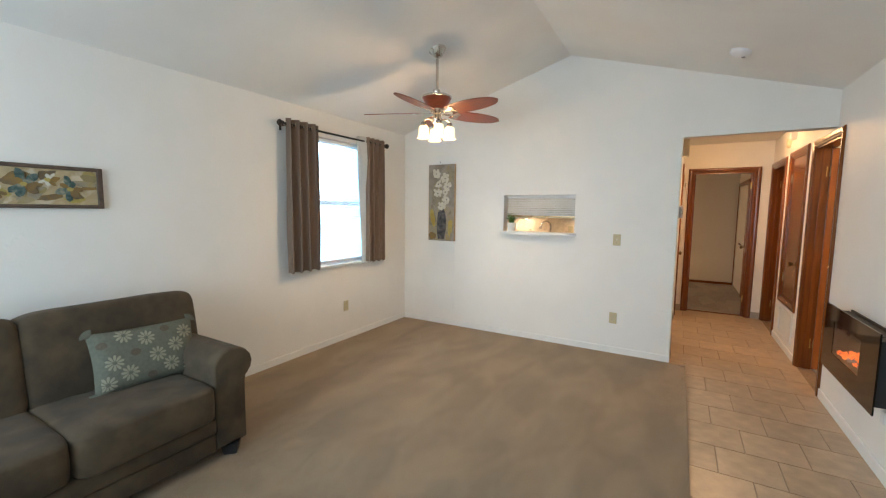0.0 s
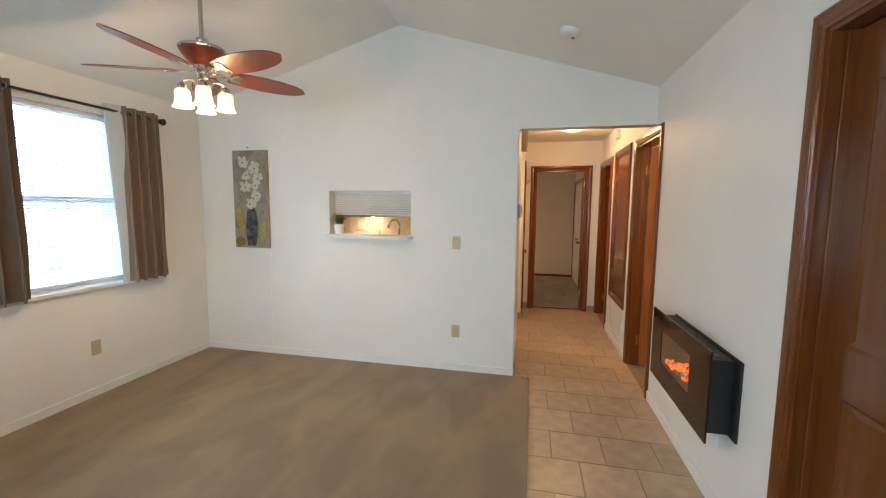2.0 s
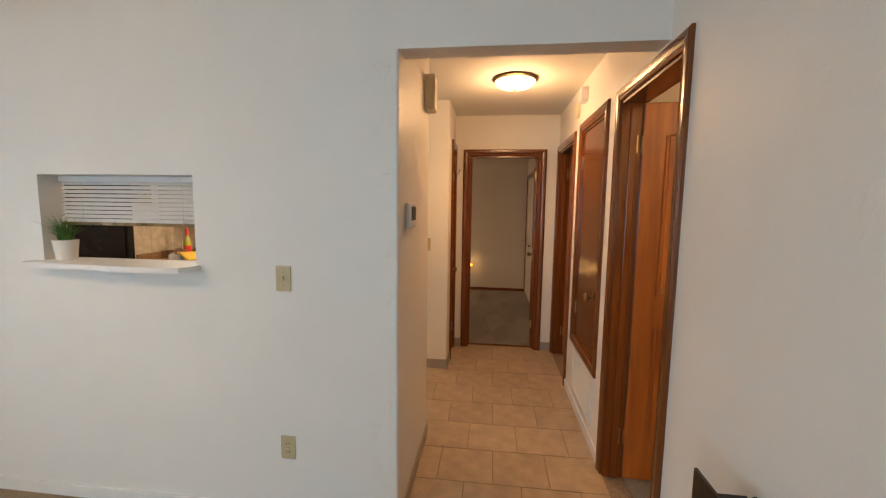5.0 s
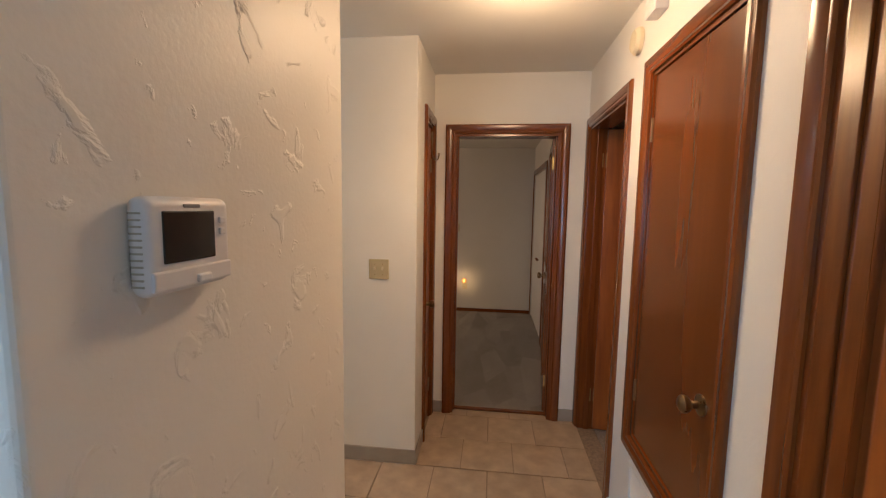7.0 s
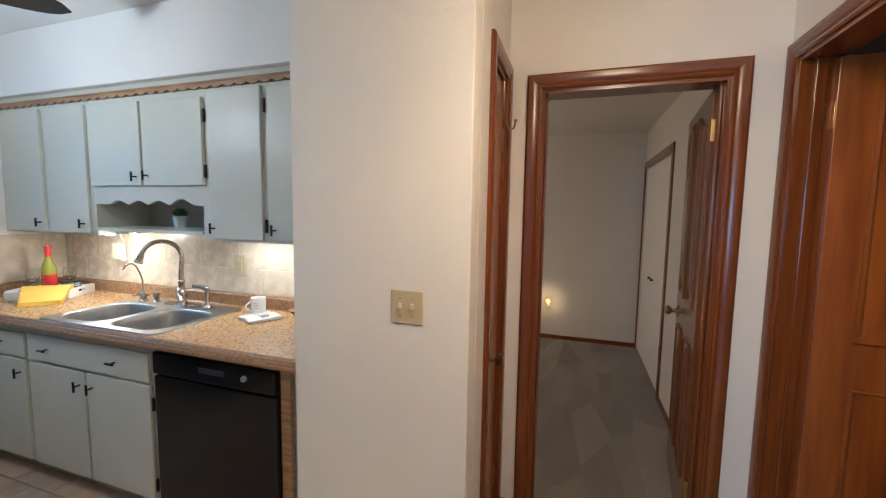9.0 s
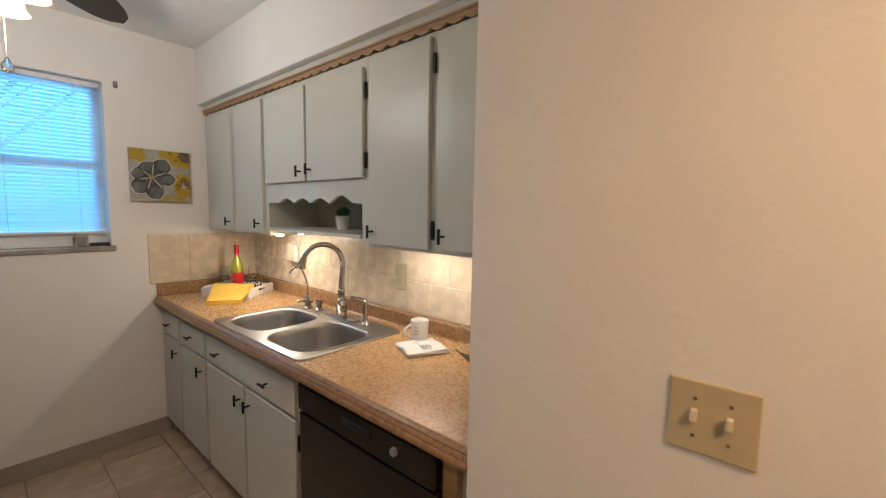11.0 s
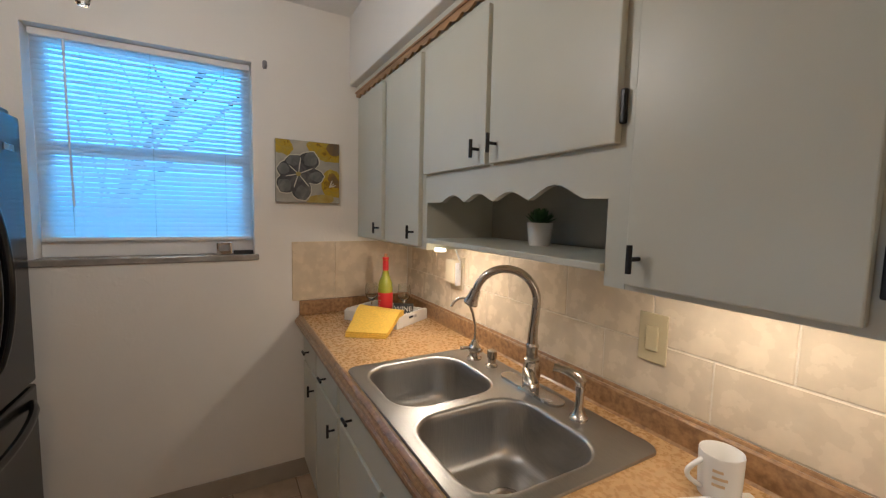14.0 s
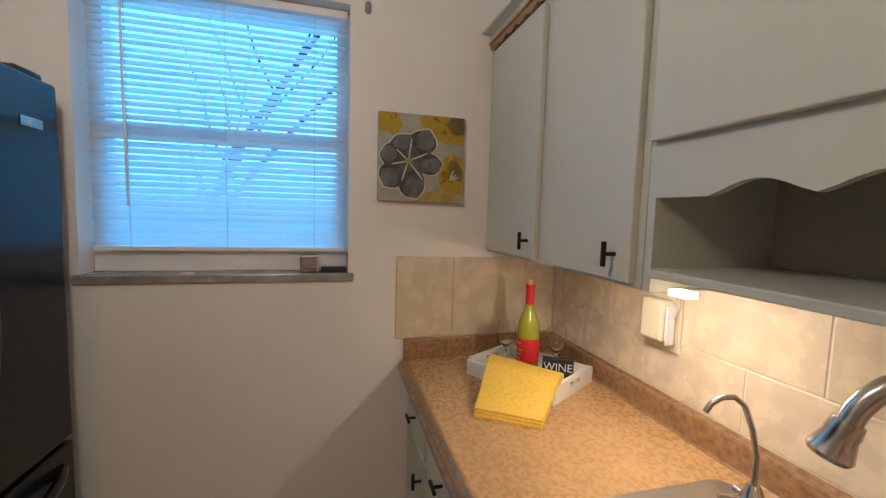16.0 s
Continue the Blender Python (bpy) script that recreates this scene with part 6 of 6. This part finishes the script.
part("rocker", boxed(-0.018, 0.018, -0.011, -0.005, -0.034, 0.034, bevel=0.003), ALMOND, ks)
po = thing("plug_adapter", "ivory plug-in adapter with a cord under the niche", "adapter", pose(-2.575, TF, 1.195) @ Matrix.Scale(1.2, 4))
part("plate", boxed(-0.045, 0.045, -0.006, 0, -0.065, 0.065, bevel=0.003), IVORY, po)
part("block", boxed(-0.040, 0.026, -0.040, -0.006, -0.040, 0.055, bevel=0.006), IVORY, po)
part("outlet_face", boxed(0.031, 0.036, -0.036, -0.012, -0.045, 0.045, bevel=0.002), WHITEPLASTIC, po)
part("cord", tube(bmesh.new(), [(0.04, -0.02, 0.02), (0.06, -0.03, 0.05), (0.07, -0.06, 0.10), (0.12, -0.09, 0.138), (0.20, -0.10, 0.150), (0.30, -0.12, 0.148), (0.26, -0.16, 0.150), (0.15, -0.15, 0.148), (0.10, -0.12, 0.145), (0.18, -0.18, 0.150)], 0.0035, 8), CORD, po, "", 60)
ag = thing("adapter_row", "row of ivory plug-in power adapters on the tiles", "adapter", pose(-0.93, TF, 1.18))
part("plate", boxed(-0.075, 0.075, -0.005, 0, -0.06, 0.06, bevel=0.003), IVORY, ag)
for x, lo, hi, d, w in ((-0.070, -0.070, 0.064, 0.040, 0.0165), (-0.027, -0.080, 0.064, 0.052, 0.0185), (0.012, -0.082, 0.058, 0.046, 0.0165)):
    b = part("adapter", boxed(x - w, x + w, -d, -0.005, lo, hi, bevel=0.007, segs=3), IVORY, ag, "", 40)
    if x > 0:
        part("face", boxed(x - 0.011, x + 0.012, -d - 0.003, -d + 0.002, lo + 0.04, hi - 0.01, bevel=0.003), IVORY, b)
        part("slot", boxed(x - w - 0.0012, x - w + 0.001, -d + 0.006, -d + 0.016, lo + 0.03, hi - 0.02), BLACKMATTE, b)
    elif x > -0.05:
        part("status_light", boxed(x - 0.004, x + 0.004, -d - 0.001, -d + 0.001, hi - 0.026, hi - 0.022), REDFOIL, b, "tiny red status light")
    else:
        part("face", boxed(x - 0.004, x + 0.014, -d - 0.0015, -d + 0.002, lo + 0.022, hi - 0.022, bevel=0.001), ALMOND, b)
        part("printed_mark", boxed(x - 0.010, x + 0.008, -d - 0.0012, -d + 0.001, lo + 0.006, lo + 0.011), INK, b)
part("plug", boxed(-0.108, -0.088, -0.040, -0.024, 0.026, 0.040, bevel=0.003), WHITEPLASTIC, ag)
part("cord", tube(bmesh.new(), [(-0.104, -0.032, 0.033), (-0.125, -0.034, 0.028), (-0.150, -0.036, 0.026), (-0.168, -0.040, 0.040), (-0.178, -0.044, 0.075), (-0.180, -0.055, 0.110), (-0.176, -0.075, 0.145)], 0.0032, 8), CORD, ag, "", 60)
part("cord_clip", boxed(-0.186, -0.166, -0.085, -0.062, 0.143, 0.156, bevel=0.003), WHITEPLASTIC, ag)
part("cord_clip", boxed(-0.158, -0.140, -0.085, -0.068, 0.146, 0.156, bevel=0.003), WHITEPLASTIC, ag)
kn = thing("night_light", "glowing orange plug-in night light on the tiles", "night light", pose(-0.878, TF, 1.235))
part("body", boxed(-0.016, 0.016, -0.022, 0, -0.03, 0.03, bevel=0.006), CERAMIC, kn)
part("shade", lathe(bmesh.new(), [(0.010, -0.012), (0.019, -0.006)] + [(0.0215 + 0.0012 * (k % 2), -0.002 + 0.0042 * k) for k in range(9)] + [(0.017, 0.038), (0, 0.041)], 20, (0, -0.030, 0.01)), NIGHTGLASS, kn, "glowing orange shade", 40)
for x, w in ((-2.42, 0.36), (-1.17, 0.42)):
    us = thing("cabinet_light", "lit slim strip light under the wall cabinet", "light", pose(x, 6.97, 1.345))
    part("housing", boxed(-w / 2, w / 2, -0.02, 0.02, -0.008, 0.0), WHITEPLASTIC, us)
    part("tube", boxed(w / 2 - 0.05, w / 2 - 0.01, -0.165, -0.135, -0.012, 0.0, bevel=0.002), STRIP, us, "glowing end of the tube")

# succulent in the niche
sc = pot_plant("potted_succulent", "dark succulent in a white pot in the niche", pose(-1.915, 6.985, 1.381) @ Matrix.Scale(0.86, 4), CERAMIC, 0.048, 0.084, 0)
for k in range(34):
    a, lift = k * 2.4, 0.25 + 1.05 * (k / 34)
    bm = bmesh.new()
    prof = [(0.0, 0.002), (0.012, 0.008), (0.03, 0.009), (0.044, 0.004), (0.05, 0.0)]
    rings = [[bm.verts.new((x, w * math.cos(t), 0.35 * w * math.sin(t) + x * x * 2)) for t in [math.pi * q / 3 for q in range(6)]] for x, w in prof]
    quads(bm, rings, closed_v=True)
    part("leaf", bm, SUCC, sc, "", 60, Matrix.Diagonal((1.25, 1.25, 1.05, 1)) @ pose(0, 0, 0.072 + 0.012 * k / 34, 0, 0, math.degrees(a)) @ pose(0.004, 0, 0, 0, -math.degrees(lift), 0))

# ---------------------------------------------------------------- things on the worktop
mg = thing("coffee_mug", "white ceramic mug with small faded lettering", "mug", pose(-1.345, 6.975, CT, 0, 0, -119))
part("cup", lathe(bmesh.new(), [(0, 0), (0.034, 0), (0.038, 0.004), (0.0405, 0.092), (0.0395, 0.095), (0.0375, 0.092), (0.035, 0.010), (0, 0.008)], 28), CERAMIC, mg, "", 40)
part("handle", tube(bmesh.new(), [(0.038, 0, 0.078)] + [(0.038 + 0.030 * math.sin(math.pi * k / 8), 0, 0.078 - 0.058 * k / 8) for k in range(1, 8)] + [(0.038, 0, 0.020)], 0.0052, 10), CERAMIC, mg, "", 60)
for k, (w, z) in enumerate(((0.018, 0.066), (0.026, 0.052), (0.022, 0.038))):
    bm = bmesh.new()
    rows = [[bm.verts.new((0.0409 * math.cos(a), 0.0409 * math.sin(a), z + dz)) for dz in (0, 0.006)] for a in [math.radians(36) + w / 0.04 * q / 6 for q in range(7)]]
    quads(bm, rows)
    part("lettering", bm, GOLDINK, mg)
np_ = thing("folded_napkin", "folded white napkin with a printed coffee motif", "napkin", pose(-1.260, 6.903, CT, 0, 0, -25))
for k in range(4):
    bm = bmesh.new()
    rows = [[bm.verts.new((-0.086 + 0.172 * i / 10 - 0.004 * k * (j / 8), -0.088 + 0.176 * j / 8 + 0.003 * math.sin(i * 0.9 + k), 0.0022 + 0.0030 * k + 0.003 * noise.noise((i * 0.4, j * 0.4, k)) + 0.005 * max(0, (i - 7) / 3) + 0.006 * k / 3 * math.exp(-((i - 5) / 1.6) ** 2) * max(0, (3 - j) / 3))) for j in range(9)] for i in range(11)]
    quads(bm, rows)
    r2 = [[bm.verts.new(v.co - Vector((0, 0, 0.003))) for v in r] for r in rows]
    quads(bm, r2)
    quads(bm, [rows[0], r2[0]]), quads(bm, [rows[-1], r2[-1]])
    part("fold", bm, PAPER, np_, "", 60)
bm = bmesh.new()
for cx, cy, r in ((0.03, 0.01, 0.026), (-0.03, -0.015, 0.014)):
    tube(bm, [(cx + r * math.cos(2 * math.pi * q / 16), cy + 0.7 * r * math.sin(2 * math.pi * q / 16), 0.0192) for q in range(17)], 0.0008, 4)
for q in range(4):
    box(bm, -0.005 + q * 0.004, 0.05 - q * 0.006, -0.012 + q * 0.012, -0.009 + q * 0.012, 0.0160, 0.0192)
part("print", bm, GREYINK, np_)

bo = thing("fruit_bowl", "square flared clear glass bowl holding citrus", "bowl", pose(-0.850, 6.895, CT, 0, 0, 2) @ Matrix.Diagonal((0.92, 0.92, 0.95, 1)))
bm = bmesh.new()
rings = []
for hw, z in ((0.055, 0.0), (0.062, 0.004), (0.10, 0.05), (0.145, 0.098), (0.148, 0.10), (0.142, 0.10), (0.097, 0.054), (0.058, 0.010)):
    rings.append([bm.verts.new((x, y, z + 0.008 * abs(math.sin(2 * math.atan2(y, x))) * (z > 0.08))) for x, y in rounded(2 * hw, 2 * hw, hw * 0.22, 4)])
quads(bm, rings, closed_v=True)
bm.faces.new(rings[0]), bm.faces.new(rings[-1])
part("glass", bm, CLEARGLASS, bo, "", 50)


def fruit(name, label, material, at, r, ln, rot):
    f = thing(name, label, name, pose(*at, *rot), "fruit in the glass bowl")
    nub = 1.0 if name == "lemon" else 0.5
    part("peel", lathe(bmesh.new(), [(0, -ln), (0.006 * nub, -ln + 0.003), (0.010 * nub, -ln + 0.008)] + [(r * math.sqrt(max(0.02, 1 - (z / (ln - 0.004)) ** 2)), z) for z in [(-0.82 + 1.64 * k / 10) * (ln - 0.004) for k in range(11)]] + [(0.010 * nub, ln - 0.008), (0.005 * nub, ln - 0.002), (0, ln)], 20), material, f, "", 60)


bx, by = -0.850, 6.895
for dx, dy, dz, rot in ((-0.085, 0.0, 0.075, (30, 20, 0)), (-0.025, 0.055, 0.085, (70, 0, 40)), (0.035, 0.045, 0.098, (80, 10, -30)), (0.075, -0.045, 0.088, (80, 0, 60)), (0.02, -0.075, 0.066, (85, 0, 20))):
    fruit("lemon", "ripe yellow-orange lemon in the glass bowl", LEMON, (bx + dx, by + dy, CT + dz), 0.031, 0.049, rot)
for dx, dy, dz in ((-0.03, -0.02, 0.045), (0.03, 0.01, 0.048), (-0.005, -0.06, 0.040)):
    fruit("lime", "dark green lime in the glass bowl", LIME, (bx + dx, by + dy, CT + dz), 0.028, 0.031, (60, 0, 30))

# wine tray
tm = pose(-2.9155, 6.858, CT, 0, 0, 31)
tr = thing("serving_tray", "white wooden serving tray with handle slots", "tray", tm)
part("bottom", boxed(-0.17, 0.17, -0.135, 0.135, 0.0, 0.008), WHITE, tr)
for y in (-0.135, 0.123):
    part("side", boxed(-0.17, 0.17, y, y + 0.012, 0.0, 0.052, bevel=0.003), WHITE, tr)
for x in (-0.17, 0.158):
    part("end", slab('x', x, x + 0.012, (-0.123, 0.123), (0.0, 0.058), [(-0.035, 0.035, 0.028, 0.044)]), WHITE, tr)
wb = thing("wine_bottle", "green wine bottle with a red label and cap", "bottle", pose(-0.004, -0.018, 0) @ tm @ pose(0.0, 0.02, 0.008) @ Matrix.Diagonal((1.04, 1.04, 1.06, 1)))
part("glass", lathe(bmesh.new(), [(0, 0), (0.034, 0), (0.037, 0.006), (0.037, 0.15), (0.034, 0.175), (0.022, 0.205), (0.0145, 0.23), (0.0135, 0.285), (0.0155, 0.287), (0.0155, 0.296), (0, 0.296)], 28), BOTTLE, wb, "", 40)
part("label", lathe(bmesh.new(), [(0.0372, 0.045), (0.0376, 0.046), (0.0376, 0.125), (0.0372, 0.126)], 28), REDFOIL, wb, "red paper label", 40)
part("capsule", lathe(bmesh.new(), [(0.0150, 0.235), (0.0152, 0.235), (0.0143, 0.286), (0.0162, 0.288), (0.0162, 0.300), (0, 0.302)], 24), REDFOIL, wb, "red foil capsule", 40)
part("stopper", lathe(bmesh.new(), [(0.009, 0.300), (0.009, 0.318), (0, 0.319)], 14), CORK, wb, "", 40)
for k, (z, w) in enumerate(((0.108, 0.03), (0.085, 0.04), (0.072, 0.034), (0.058, 0.026))):
    bm = bmesh.new()
    rows = [[bm.verts.new((0.0379 * math.cos(a), 0.0379 * math.sin(a), z + dz)) for dz in (0, 0.005)] for a in [math.radians(-118) + (w / 0.038) * (q / 6 - 0.5) for q in range(7)]]
    quads(bm, rows)
    part("label_line", bm, GOLDINK, wb)
gp = [(0, 0), (0.032, 0.0), (0.032, 0.002), (0.005, 0.006), (0.0035, 0.02), (0.0035, 0.070), (0.010, 0.080), (0.030, 0.100), (0.036, 0.125), (0.033, 0.155), (0.029, 0.172), (0.028, 0.172), (0.032, 0.154), (0.0348, 0.125), (0.029, 0.102), (0.008, 0.083), (0, 0.081)]
for x, y in ((-0.10, 0.0), (0.06, 0.075)):
    wg = thing("wine_glass", "empty clear wine glass on the tray", "wine glass", tm @ pose(x, y, 0.008), "wine glasses on the tray")
    part("glass", lathe(bmesh.new(), gp, 24), CLEARGLASS, wg, "", 60)


def letters(name, body, size, m, material, parent):
    cu = bpy.data.curves.new(name, 'FONT')
    cu.body, cu.size, cu.extrude, cu.align_x, cu.align_y = body, size, 0.0006, 'CENTER', 'CENTER'
    cu.space_line = 0.85
    tmp = bpy.data.objects.new(name, cu)
    scene.collection.objects.link(tmp)
    dg_ = bpy.context.evaluated_depsgraph_get()
    me = bpy.data.meshes.new_from_object(tmp.evaluated_get(dg_))
    bpy.data.objects.remove(tmp)
    me.materials.clear()
    me.materials.append(material)
    ob = new(name, me)
    ob.parent = parent
    ob.matrix_basis = m
    return ob


ws = thing("wine_sign", "small black block sign with white lettering", "sign", pose(-2.830, 6.918, CT + 0.008, -6, 0, 60))
part("block", boxed(-0.05, 0.05, -0.015, 0.015, 0, 0.085, bevel=0.002), BLACKMATTE, ws)
letters("lettering", "WINE\nP.M.", 0.036, pose(0, -0.0155, 0.042, 90, 0, 0), PAPER, ws)
yc = thing("yellow_towel", "folded yellow towel draped over the tray edge", "towel", pose(-2.742, 6.728, CT))
bm = bmesh.new()
A, B, C, D = Vector((-0.205, 0.0, 0)), Vector((0.0, 0.155, 0)), Vector((0.155, 0.0, 0)), Vector((0.052, -0.152, 0))
for layer in range(3):
    sheets = []
    for t in (0.0, 0.0075):
        rows = []
        for i in range(15):
            u = i / 14
            row = []
            for j in range(21):
                v = j / 20
                p = A.lerp(B, u).lerp(D.lerp(C, u), v * (1 - 0.012 * layer))
                lift = 0.066 - 0.058 * (max(0.0, v - 0.26) / 0.66) ** 0.85 if v < 0.92 else 0.008
                lift = max(lift, 0.008) + 0.0085 * layer
                lift *= 1 - 0.35 * max(0.0, (v - 0.94) / 0.06) ** 2
                p.z = lift - t + 0.0035 * noise.noise((u * 4, v * 5, 3 + layer * 0.3)) + 0.004 * math.sin(u * 3.1) * v
                p += Vector((0.005 * noise.noise((v * 5, 0, layer)), 0.004 * noise.noise((u * 5, 2, layer)), 0))
                p.z = max(p.z, 0.001 + 0.0085 * layer + (0.007 if t == 0.0 else 0))
                row.append(bm.verts.new(p))
            rows.append(row)
        quads(bm, rows)
        sheets.append(rows)
    rims = [r[0] + [q[-1] for q in r] + r[-1][::-1] + [q[0] for q in r[::-1]] for r in sheets]
    quads(bm, rims, closed_v=True)
part("cloth", bm, YELLOWCLOTH, yc, "", 60)

# sill gadget, hook, fridge
sg = thing("sill_timer", "small grey digital timer on the window sill", "timer", pose(L - 0.02, 6.115, KWIN[2] + 0.004))
part("case", boxed(-0.012, 0.014, -0.033, 0.033, 0, 0.062, bevel=0.004), NICKEL, sg)
part("display", boxed(0.0142, 0.016, -0.022, 0.022, 0.018, 0.050), GREYINK, sg)
sb = thing("sill_box", "flat black gadget lying on the window sill", "gadget", pose(L - 0.02, 6.20, KWIN[2] + 0.004))
part("case", boxed(-0.014, 0.014, -0.045, 0.045, 0, 0.020, bevel=0.004), BLACKMATTE, sb)
wh = thing("wall_hook", "small grey adhesive hook beside the kitchen window", "hook", pose(L, 6.31, 2.187))
part("base", prism(bmesh.new(), rounded(0.022, 0.04, 0.010, 5), 0, 0.006, "yz"), GREYINK, wh)
part("hook", tube(bmesh.new(), [(0.006, 0, 0.004), (0.014, 0, -0.006), (0.016, 0, -0.016), (0.020, 0, -0.010)], 0.003, 8), GREYINK, wh)

fx0, fx1, fyb, fyf, fh = -3.10, -2.185, 4.66, 5.44, 1.80
fr = thing("refrigerator", "black steel bottom-freezer refrigerator beside the window", "refrigerator", pose(0, 0, 0))
part("body", boxed(fx0 + 0.004, fx1 - 0.004, fyb, fyf - 0.07, 0.03, fh, bevel=0.006), FRIDGE, fr)
mid_x = -2.68
for x0, x1 in ((fx0, mid_x - 0.003), (mid_x + 0.003, fx1)):
    part("fridge_door", boxed(x0, x1, fyf - 0.065, fyf, 0.775, fh, bevel=0.010, segs=3), FRIDGE, fr)
part("freezer_door", boxed(fx0, fx1, fyf - 0.065, fyf, 0.09, 0.762, bevel=0.010, segs=3), FRIDGE, fr)
part("kick_plate", boxed(fx0 + 0.02, fx1 - 0.02, fyf - 0.06, fyf - 0.03, 0, 0.08), BLACKMATTE, fr)
part("hinge_cap", boxed(fx0 + 0.02, fx0 + 0.12, fyf - 0.10, fyf - 0.02, fh, fh + 0.022, bevel=0.008), BLACKMATTE, fr)
part("badge", boxed(fx0 + 0.07, fx0 + 0.15, fyf + 0.0005, fyf + 0.003, 1.665, 1.69, bevel=0.001), NICKEL, fr)
for hx in (mid_x - 0.045, mid_x + 0.045):
    bow = [(hx, fyf + 0.066 * math.sin(math.pi * k / 12) ** 0.6, 0.90 + 0.66 * k / 12) for k in range(13)]
    part("handle", tube(bmesh.new(), bow, 0.015, 12), BLACKGLOSS, fr, "glossy black bowed bar handle", 60)
bow = [(fx0 + 0.06 + (fx1 - fx0 - 0.12) * k / 12, fyf + 0.060 * math.sin(math.pi * k / 12) ** 0.6, 0.70 - 0.012 * math.sin(math.pi * k / 12)) for k in range(13)]
part("handle", tube(bmesh.new(), bow, 0.015, 12), BLACKGLOSS, fr, "glossy black bowed bar handle", 60)

# ---------------------------------------------------------------- bedroom closet
bc = thing("closet_doors", "white bifold closet doors with brown trim", "closet", pose(1.013, 0, 0))
for y0, y1 in ((8.755, 9.382), (9.388, 10.015)):
    d = part("closet_door", boxed(0.012, 0.045, y0, y1, 0.015, 1.99, bevel=0.003), WHITE, bc)
    part("door_knob", lathe(bmesh.new(), [(0, -0.03), (0.014, -0.026), (0.012, -0.012), (0.006, 0)], 14, (0.012, y1 - 0.06 if y0 < 9 else y0 + 0.06, 0.90), 'X'), WOOD, d)
for a in ((8.69, 8.75, 0, 2.06), (10.02, 10.066, 0, 2.06)):
    part("trim", boxed(-0.014, 0.0, a[0], a[1], a[2], a[3], bevel=0.004), WOOD, bc)
part("trim", boxed(-0.014, 0.0, 8.75, 10.02, 2.0, 2.06, bevel=0.004), WOODH, bc)
structure("closet_back", boxed(1.6, 1.66, 8.6, 10.08, 0, 2.4), BEDWALL, "plain closet back wall", "wall")
cv = thing("ceiling_vent", "metal ceiling vent in the bedroom", "vent", pose(0.62, 8.25, BC))
part("frame", slab('z', -0.014, 0.0, (-0.17, 0.17), (-0.10, 0.10), [(-0.15, 0.15, -0.08, 0.08)]), FRAMEWOOD, cv)
part("backing", boxed(-0.15, 0.15, -0.08, 0.08, -0.003, 0.0), BLACKMATTE, cv)
for k in range(8):
    part("slat", boxed(-0.14, 0.14, -0.068 + k * 0.018, -0.060 + k * 0.018, -0.012, -0.0035), FRAMEWOOD, cv)

# leaning tree outside the kitchen window
tree = thing("tree", "bare thin leaning tree outside the kitchen window", "tree", pose(-4.45, 5.15, -0.35))
tb = bmesh.new()
tube(tb, [(0, 0, 0), (0.02, 0.06, 0.8), (0.05, 0.22, 1.6), (0.07, 0.56, 2.3), (0.1, 1.15, 3.2)], [0.06, 0.045, 0.028, 0.022, 0.015], 10)
part("trunk", tb, BARK, tree, "", 60)
part("limb", tube(bmesh.new(), [(0.03, 0.12, 1.1), (0.04, 0.30, 1.7), (0.05, 0.74, 2.25), (0.06, 1.32, 2.9)], [0.022, 0.019, 0.016, 0.011], 8), BARK, tree, "", 60)
for k in range(14):
    h = 1.40 + 0.10 * k
    b0 = Vector((0.04 + 0.003 * k, 0.16 + 0.05 * k, h))
    d = Vector((random.uniform(-0.15, 0.15), random.uniform(-0.7, 1.0), 1.0)).normalized()
    ln = random.uniform(0.5, 1.1)
    part("limb", tube(bmesh.new(), [b0, b0 + d * 0.3 * ln, b0 + d * 0.6 * ln + Vector((0, 0.04, 0.05)), b0 + d * ln + Vector((0, 0.05, 0.15))], [0.010, 0.008, 0.006, 0.003], 8), BARK, tree, "", 60)

# ---------------------------------------------------------------- floor tiles
ft = thing("tile_floor", "beige ceramic floor tiles laid in running bond", "floor", pose(0, 0, 0), "", "structure")
PX, PY, X0, Y0, G = 0.3145, 0.3085, 0.442, 4.275, 0.0025
regions = [(0.139, R, BACK, 4.405), (0.139, R, 4.405, F), (0.0, R, F, 5.33), (L, R, 5.33, PIER), (PR, R, PIER, BD + 0.055), (L, -0.12, F2, 5.33), (L, PL, PIER, BF + 0.06)]
whole = mesh_of("tile", box(bmesh.new(), G, PX - G, G, PY - G, -0.010, 0, bevel=0.002, segs=1), TILE)
for j in range(-21, 10):
    for i in range(-13, 3):
        x, y = X0 + i * PX + (0.155 if j % 2 else 0.0), Y0 + j * PY
        got = []
        for a, b, c, d in regions:
            u0, u1, v0, v1 = max(x, a), min(x + PX, b), max(y, c), min(y + PY, d)
            if u1 - u0 > 0.012 and v1 - v0 > 0.012:
                got.append((u0, u1, v0, v1))
        if not got:
            continue
        if len(got) == 1 and got[0][1] - got[0][0] > PX - 1e-4 and got[0][3] - got[0][2] > PY - 1e-4:
            o = new("tile", whole)
            o.matrix_basis = pose(x, y, 0)
        else:
            bm = bmesh.new()
            for u0, u1, v0, v1 in got:
                box(bm, u0 + (G if u0 == x else 0), u1 - (G if u1 == x + PX else 0), v0 + (G if v0 == y else 0), v1 - (G if v1 == y + PY else 0), -0.010, 0)
            o = new("tile", mesh_of("tile", bm, TILE))
        o.parent = ft
